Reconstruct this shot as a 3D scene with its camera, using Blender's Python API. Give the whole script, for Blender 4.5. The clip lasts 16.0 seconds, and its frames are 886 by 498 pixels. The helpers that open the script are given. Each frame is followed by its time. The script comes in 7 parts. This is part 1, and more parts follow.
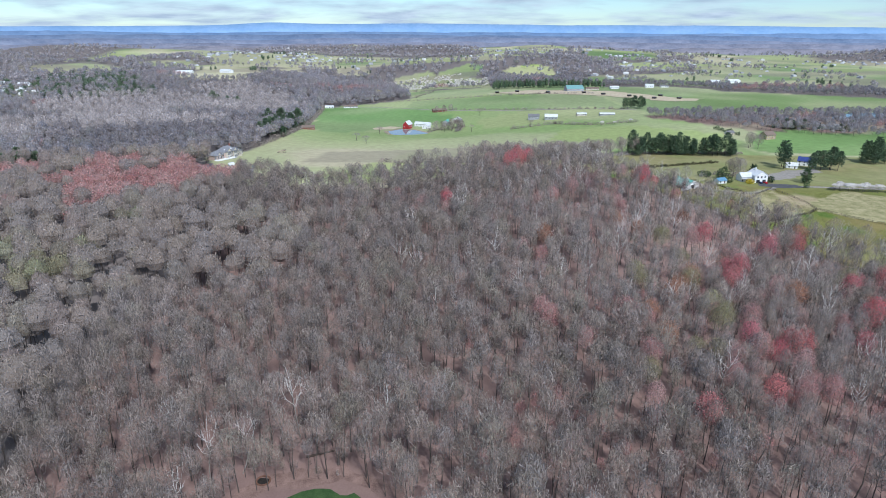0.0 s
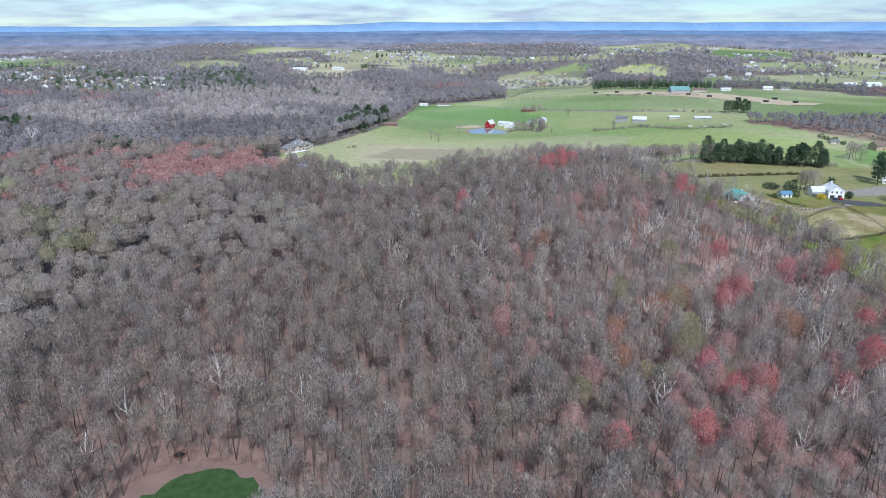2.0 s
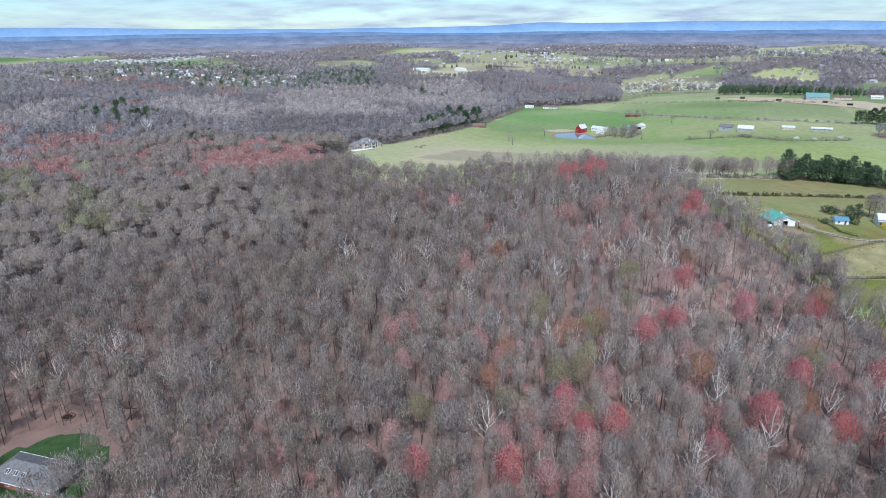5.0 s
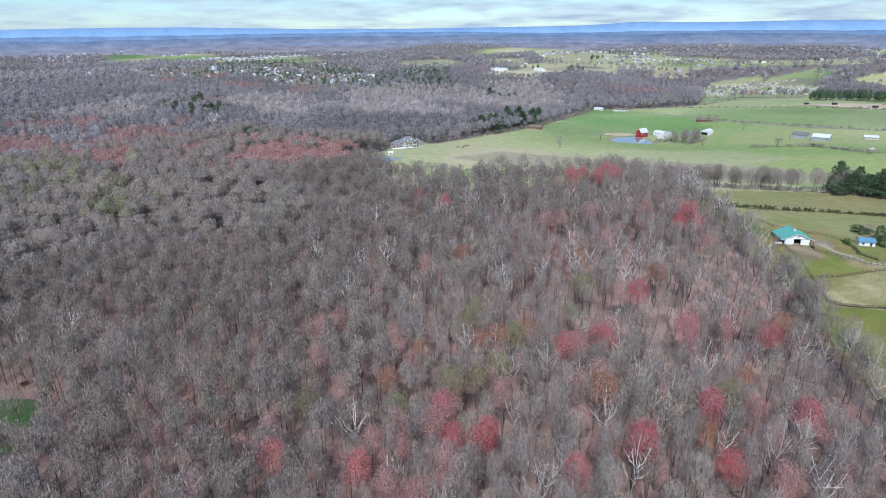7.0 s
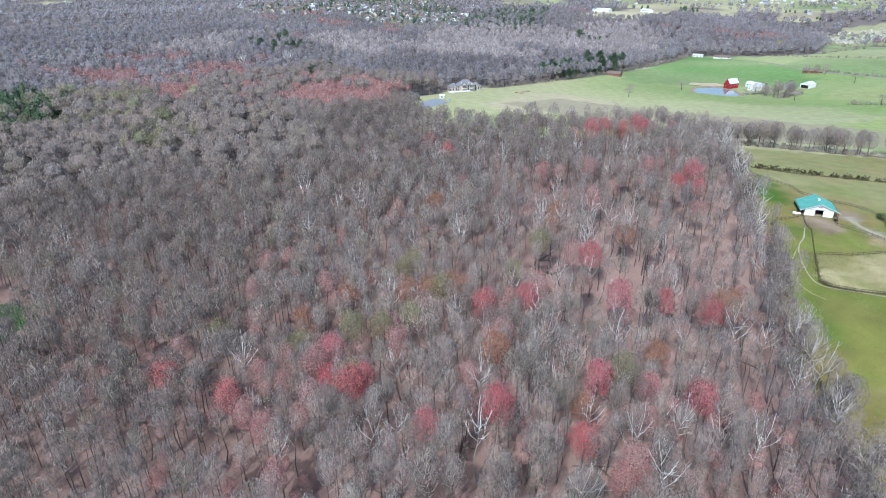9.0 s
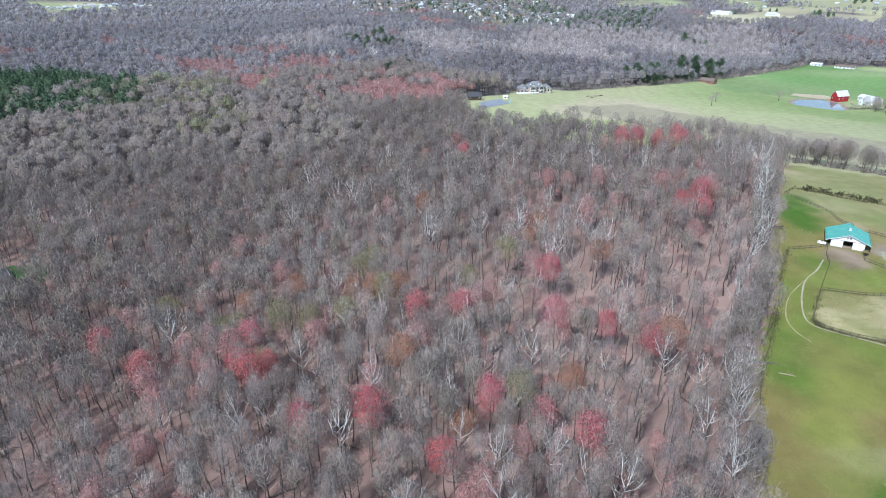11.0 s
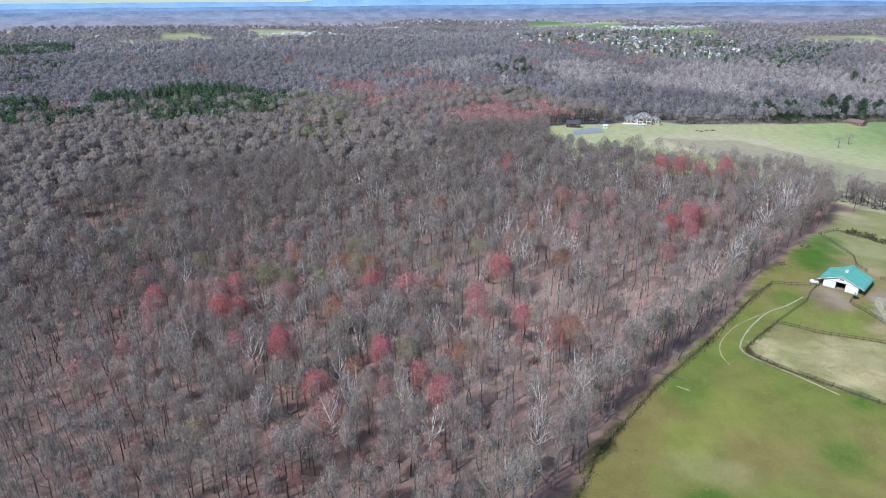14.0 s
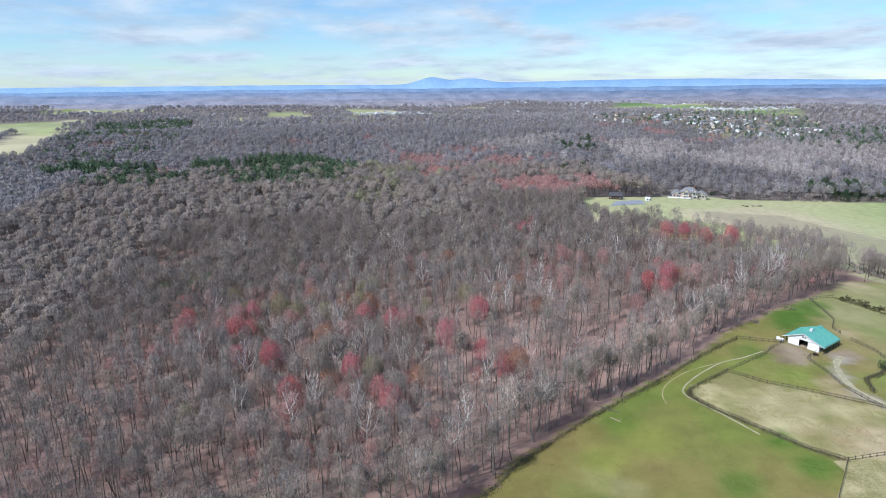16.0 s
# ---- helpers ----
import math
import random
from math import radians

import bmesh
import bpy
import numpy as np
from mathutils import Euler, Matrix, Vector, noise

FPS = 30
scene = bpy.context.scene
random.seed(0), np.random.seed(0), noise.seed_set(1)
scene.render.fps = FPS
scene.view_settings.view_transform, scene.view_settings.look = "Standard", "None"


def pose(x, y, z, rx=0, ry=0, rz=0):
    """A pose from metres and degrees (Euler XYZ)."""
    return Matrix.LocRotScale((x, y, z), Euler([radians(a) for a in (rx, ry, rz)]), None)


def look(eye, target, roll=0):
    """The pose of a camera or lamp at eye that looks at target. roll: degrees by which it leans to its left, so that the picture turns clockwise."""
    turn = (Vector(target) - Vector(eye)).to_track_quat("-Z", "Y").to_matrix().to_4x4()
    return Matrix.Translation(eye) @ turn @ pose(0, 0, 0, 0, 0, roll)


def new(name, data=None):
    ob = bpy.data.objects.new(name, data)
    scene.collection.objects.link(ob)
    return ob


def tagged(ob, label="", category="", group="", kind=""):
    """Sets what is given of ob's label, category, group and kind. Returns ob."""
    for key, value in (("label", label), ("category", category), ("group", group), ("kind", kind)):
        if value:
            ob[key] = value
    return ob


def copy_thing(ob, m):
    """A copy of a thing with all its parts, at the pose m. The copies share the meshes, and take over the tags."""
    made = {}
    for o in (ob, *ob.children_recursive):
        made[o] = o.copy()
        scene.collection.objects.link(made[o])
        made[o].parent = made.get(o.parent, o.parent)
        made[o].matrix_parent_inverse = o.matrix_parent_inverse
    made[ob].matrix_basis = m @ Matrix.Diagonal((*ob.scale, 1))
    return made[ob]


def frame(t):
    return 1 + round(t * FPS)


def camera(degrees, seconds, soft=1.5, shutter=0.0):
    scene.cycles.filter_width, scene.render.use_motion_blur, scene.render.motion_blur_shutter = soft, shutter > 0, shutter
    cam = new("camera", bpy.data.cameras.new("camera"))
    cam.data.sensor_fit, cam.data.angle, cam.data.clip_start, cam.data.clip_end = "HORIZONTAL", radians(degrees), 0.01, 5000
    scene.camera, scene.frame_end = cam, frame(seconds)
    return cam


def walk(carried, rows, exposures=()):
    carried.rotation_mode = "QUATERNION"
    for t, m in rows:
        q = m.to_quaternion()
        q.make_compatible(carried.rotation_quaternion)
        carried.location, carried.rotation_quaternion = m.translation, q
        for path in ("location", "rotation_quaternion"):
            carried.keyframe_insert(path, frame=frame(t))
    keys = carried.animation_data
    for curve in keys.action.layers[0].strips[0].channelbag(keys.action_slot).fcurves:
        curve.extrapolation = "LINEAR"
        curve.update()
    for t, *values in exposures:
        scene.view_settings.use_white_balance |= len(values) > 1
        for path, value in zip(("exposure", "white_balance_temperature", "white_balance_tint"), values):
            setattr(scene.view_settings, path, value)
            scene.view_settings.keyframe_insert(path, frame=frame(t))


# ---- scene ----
cam = camera(72.0, 16.0, soft=0.75)
METRES, EYE, TILT, LEAN, TURN = 470.0, 114.0, -19.95, -0.2, 0.0
ROWS = [
    (0.0, 0.0, 0.0, 0.0, 0.0, 0.0, -0.0),
    (0.5, 0.0325, 0.0012, 0.0006, 2.86, -0.08, -0.92),
    (1.0, 0.0648, 0.0042, 0.002, 5.56, -0.19, -1.81),
    (1.5, 0.0969, 0.0086, 0.0038, 8.13, -0.31, -2.68),
    (2.0, 0.1286, 0.0147, 0.0063, 10.86, -0.48, -3.6),
    (2.5, 0.1598, 0.0223, 0.0092, 13.5, -0.67, -4.42),
    (3.0, 0.1906, 0.0312, 0.0125, 16.15, -0.87, -5.29),
    (3.5, 0.221, 0.042, 0.0164, 18.73, -1.08, -6.11),
    (4.0, 0.2507, 0.0539, 0.0208, 20.74, -1.25, -6.74),
    (6.5, 0.3901, 0.1231, 0.0448, 30.26, -2.53, -9.68),
    (7.0, 0.417, 0.1402, 0.0515, 32.89, -3.17, -10.5),
    (7.5, 0.4439, 0.1587, 0.0583, 35.44, -5.77, -11.24),
    (8.0, 0.4694, 0.1783, 0.0656, 38.12, -9.16, -11.89),
    (8.5, 0.4936, 0.1991, 0.0733, 40.83, -9.88, -12.63),
    (9.0, 0.5163, 0.2211, 0.0811, 43.37, -10.47, -13.34),
    (11.5, 0.6083, 0.334, 0.1198, 57.62, -14.25, -16.59),
    (12.0, 0.6294, 0.3536, 0.1275, 60.6, -15.07, -17.11),
    (12.5, 0.652, 0.3703, 0.1337, 63.77, -15.43, -17.59),
    (13.0, 0.6758, 0.3865, 0.1395, 66.7, -15.72, -18.0),
    (13.5, 0.7006, 0.4022, 0.1451, 69.33, -15.88, -18.3),
    (14.0, 0.7255, 0.4184, 0.1505, 71.85, -15.92, -18.52),
    (14.5, 0.7505, 0.435, 0.156, 74.14, -15.0, -18.71),
    (15.0, 0.774, 0.4515, 0.161, 76.45, -13.76, -18.85),
    (15.5, 0.798, 0.469, 0.1663, 78.69, -12.48, -18.98),
    (16.0, 0.822, 0.4871, 0.1715, 80.86, -11.85, -19.13),
]
walk(cam, [(t, pose(0, 0, EYE, TILT, LEAN, TURN) @ pose(METRES * x, METRES * y, METRES * z, 90 + pitch, roll, yaw)) for t, x, y, z, yaw, pitch, roll in ROWS],
     exposures=[(0.0, 0.08, 5650, 10), (7.0, 0.08, 5650, 10), (7.6, 0.14, 5620, 10), (9.0, 0.36, 5600, 9), (11.5, 0.37, 5530, 8), (12.5, 0.49, 5500, 8), (14.5, 0.15, 5750, 10), (15.2, 0.22, 5800, 10), (16.0, 0.26, 5850, 11)])

# ---------------------------------------------------------------- light
SUN_EL, SUN_AZ = 48.0, 158.0          # degrees; azimuth clockwise from the +y axis
world = bpy.data.worlds.new("sky")
scene.world = world
world.use_nodes = True
wn, wl = world.node_tree.nodes, world.node_tree.links
wn.clear()


def wnode(kind, **kw):
    n = wn.new(kind)
    for k, v in kw.items():
        n.inputs[k].default_value = v
    return n


def wmath(op, a, b):
    n = wn.new("ShaderNodeMath")
    n.operation = op
    for i, v in enumerate((a, b)):
        if isinstance(v, (int, float)):
            n.inputs[i].default_value = v
        else:
            wl.new(v, n.inputs[i])
    return n.outputs[0]


sky = wn.new("ShaderNodeTexSky")
sky.sky_type, sky.sun_disc = "NISHITA", False
sky.sun_elevation, sky.sun_rotation = radians(SUN_EL), radians(SUN_AZ)
sky.altitude, sky.air_density, sky.dust_density, sky.ozone_density = 200, 1.0, 0.15, 2.2
coords = wn.new("ShaderNodeTexCoord")
parts_xyz = wn.new("ShaderNodeSeparateXYZ")
wl.new(coords.outputs["Generated"], parts_xyz.inputs[0])
up = wmath("ADD", wmath("MAXIMUM", parts_xyz.outputs[2], 0.0), 0.13)
flat = wn.new("ShaderNodeCombineXYZ")
wl.new(wmath("DIVIDE", parts_xyz.outputs[0], up), flat.inputs[0])
wl.new(wmath("DIVIDE", parts_xyz.outputs[1], up), flat.inputs[1])
puffs = wnode("ShaderNodeTexNoise", Scale=1.0, Detail=6.0, Roughness=0.52, Distortion=0.15)
wl.new(flat.outputs[0], puffs.inputs["Vector"])
shades = wnode("ShaderNodeTexNoise", Scale=2.4, Detail=6.0, Roughness=0.6)
wl.new(flat.outputs[0], shades.inputs["Vector"])
mask = wn.new("ShaderNodeValToRGB")
mask.color_ramp.elements[0].position, mask.color_ramp.elements[1].position = 0.40, 0.62
wl.new(puffs.outputs[0], mask.inputs[0])
tone = wn.new("ShaderNodeValToRGB")
tone.color_ramp.elements[0].position, tone.color_ramp.elements[1].position = 0.36, 0.62
tone.color_ramp.elements[0].color = (0.60, 0.71, 0.82, 1)
tone.color_ramp.elements[1].color = (0.82, 0.93, 1.0, 1)
wl.new(shades.outputs[0], tone.inputs[0])
blue = wnode("ShaderNodeBackground", Strength=0.105)
clear = wn.new("ShaderNodeMix")
clear.data_type, clear.blend_type = "RGBA", "MULTIPLY"
clear.inputs["Factor"].default_value = 1.0
clear.inputs[7].default_value = (0.80, 0.97, 1.10, 1)
wl.new(sky.outputs[0], clear.inputs[6])
wl.new(clear.outputs[2], blue.inputs[0])
cloud = wnode("ShaderNodeBackground", Strength=0.73)
wl.new(tone.outputs[0], cloud.inputs[0])
both = wn.new("ShaderNodeMixShader")
wl.new(mask.outputs[0], both.inputs[0])
wl.new(blue.outputs[0], both.inputs[1])
wl.new(cloud.outputs[0], both.inputs[2])
wout = wn.new("ShaderNodeOutputWorld")
wl.new(both.outputs[0], wout.inputs[0])

sun = new("sun", bpy.data.lights.new("sun", "SUN"))
sun.data.energy, sun.data.angle, sun.data.color = 4.2, radians(2.0), (1.0, 0.95, 0.88)
sa, se = radians(SUN_AZ), radians(SUN_EL)
sun.matrix_world = look((0, 0, 0), (-math.sin(sa) * math.cos(se), -math.cos(sa) * math.cos(se), -math.sin(se)))
sun.location = (0, 0, 600)


# ---------------------------------------------------------------- materials
def material(name, a, b, scale=1.0, rough=0.85, bump=0.0, fine=8.0, metal=0.0, tint=0.0, cover=False, spec=0.3, hues=(), sheer=0.0):
    """Two colours mixed by broad and fine noise in metres. tint: how far a thing's or a tree's own number shifts the mix.
    cover: the base colour comes from the land cover stored on the mesh. hues: tones of which each tree takes its own.
    sheer: the share of gaps in a haze of twigs too fine to tell apart."""
    m = bpy.data.materials.new(name)
    m.use_nodes = True
    n, l = m.node_tree.nodes, m.node_tree.links
    p = n["Principled BSDF"]
    p.inputs["Roughness"].default_value, p.inputs["Metallic"].default_value = rough, metal
    p.inputs["Specular IOR Level"].default_value = spec
    geo = n.new("ShaderNodeNewGeometry")
    n1, n2 = n.new("ShaderNodeTexNoise"), n.new("ShaderNodeTexNoise")
    n1.inputs["Scale"].default_value, n1.inputs["Detail"].default_value = 1.0 / scale, 4.0
    n2.inputs["Scale"].default_value, n2.inputs["Detail"].default_value = fine / scale, 3.0
    l.new(geo.outputs["Position"], n1.inputs["Vector"])
    l.new(geo.outputs["Position"], n2.inputs["Vector"])

    def op(kind, x, y, clamp=False):
        k = n.new("ShaderNodeMath")
        k.operation, k.use_clamp = kind, clamp
        for i, v in enumerate((x, y)):
            if isinstance(v, (int, float)):
                k.inputs[i].default_value = v
            else:
                l.new(v, k.inputs[i])
        return k.outputs[0]

    f = op("ADD", op("MULTIPLY", op("SUBTRACT", n1.outputs[0], 0.5), 2.2), op("MULTIPLY", op("SUBTRACT", n2.outputs[0], 0.5), 1.3))
    if tint:
        own = n.new("ShaderNodeAttribute")
        own.attribute_name = "tint"
        info = n.new("ShaderNodeObjectInfo")
        number = op("ADD", own.outputs["Fac"], op("MULTIPLY", info.outputs["Random"], op("LESS_THAN", own.outputs["Fac"], 0.001)))
        f = op("ADD", op("MULTIPLY", f, 0.22), op("MULTIPLY", op("SUBTRACT", number, 0.5), 2.0 * tint))
    f = op("ADD", f, 0.5, True)
    mix = n.new("ShaderNodeMix")
    mix.data_type = "RGBA"
    l.new(f, mix.inputs["Factor"])
    if cover:
        own = n.new("ShaderNodeAttribute")
        own.attribute_name = "cover"
        for sock, c in ((6, a), (7, b)):
            mul = n.new("ShaderNodeMix")
            mul.data_type, mul.blend_type = "RGBA", "MULTIPLY"
            mul.inputs["Factor"].default_value = 1.0
            l.new(own.outputs["Color"], mul.inputs[6])
            mul.inputs[7].default_value = (*c, 1)
            l.new(mul.outputs[2], mix.inputs[sock])
    else:
        mix.inputs[6].default_value, mix.inputs[7].default_value = (*a, 1), (*b, 1)
    colour = mix.outputs[2]
    if hues:
        tones = n.new("ShaderNodeValToRGB")
        band = tones.color_ramp
        band.elements[0].color = (*hues[0], 1)
        band.elements[1].position, band.elements[1].color = 1.0, (*hues[-1], 1)
        for i, c in enumerate(hues[1:-1]):
            band.elements.new((i + 1) / (len(hues) - 1)).color = (*c, 1)
        l.new(op("FRACT", op("MULTIPLY", number, 13.7), 0.0), tones.inputs[0])
        own_tone = n.new("ShaderNodeMix")
        own_tone.data_type, own_tone.blend_type = "RGBA", "MULTIPLY"
        own_tone.inputs["Factor"].default_value = 1.0
        l.new(colour, own_tone.inputs[6])
        l.new(tones.outputs[0], own_tone.inputs[7])
        colour = own_tone.outputs[2]
    l.new(colour, p.inputs["Base Color"])
    if bump:
        bn = n.new("ShaderNodeBump")
        bn.inputs["Strength"].default_value, bn.inputs["Distance"].default_value = 0.6, bump
        l.new(n2.outputs[0], bn.inputs["Height"])
        l.new(bn.outputs[0], p.inputs["Normal"])
    if sheer:
        gap, both_s = n.new("ShaderNodeBsdfTransparent"), n.new("ShaderNodeMixShader")
        l.new(op("ADD", op("MULTIPLY", op("SUBTRACT", n2.outputs[0], 0.5), 1.1), sheer, True), both_s.inputs[0])
        l.new(p.outputs[0], both_s.inputs[1])
        l.new(gap.outputs[0], both_s.inputs[2])
        l.new(both_s.outputs[0], n["Material Output"].inputs["Surface"])
    return m


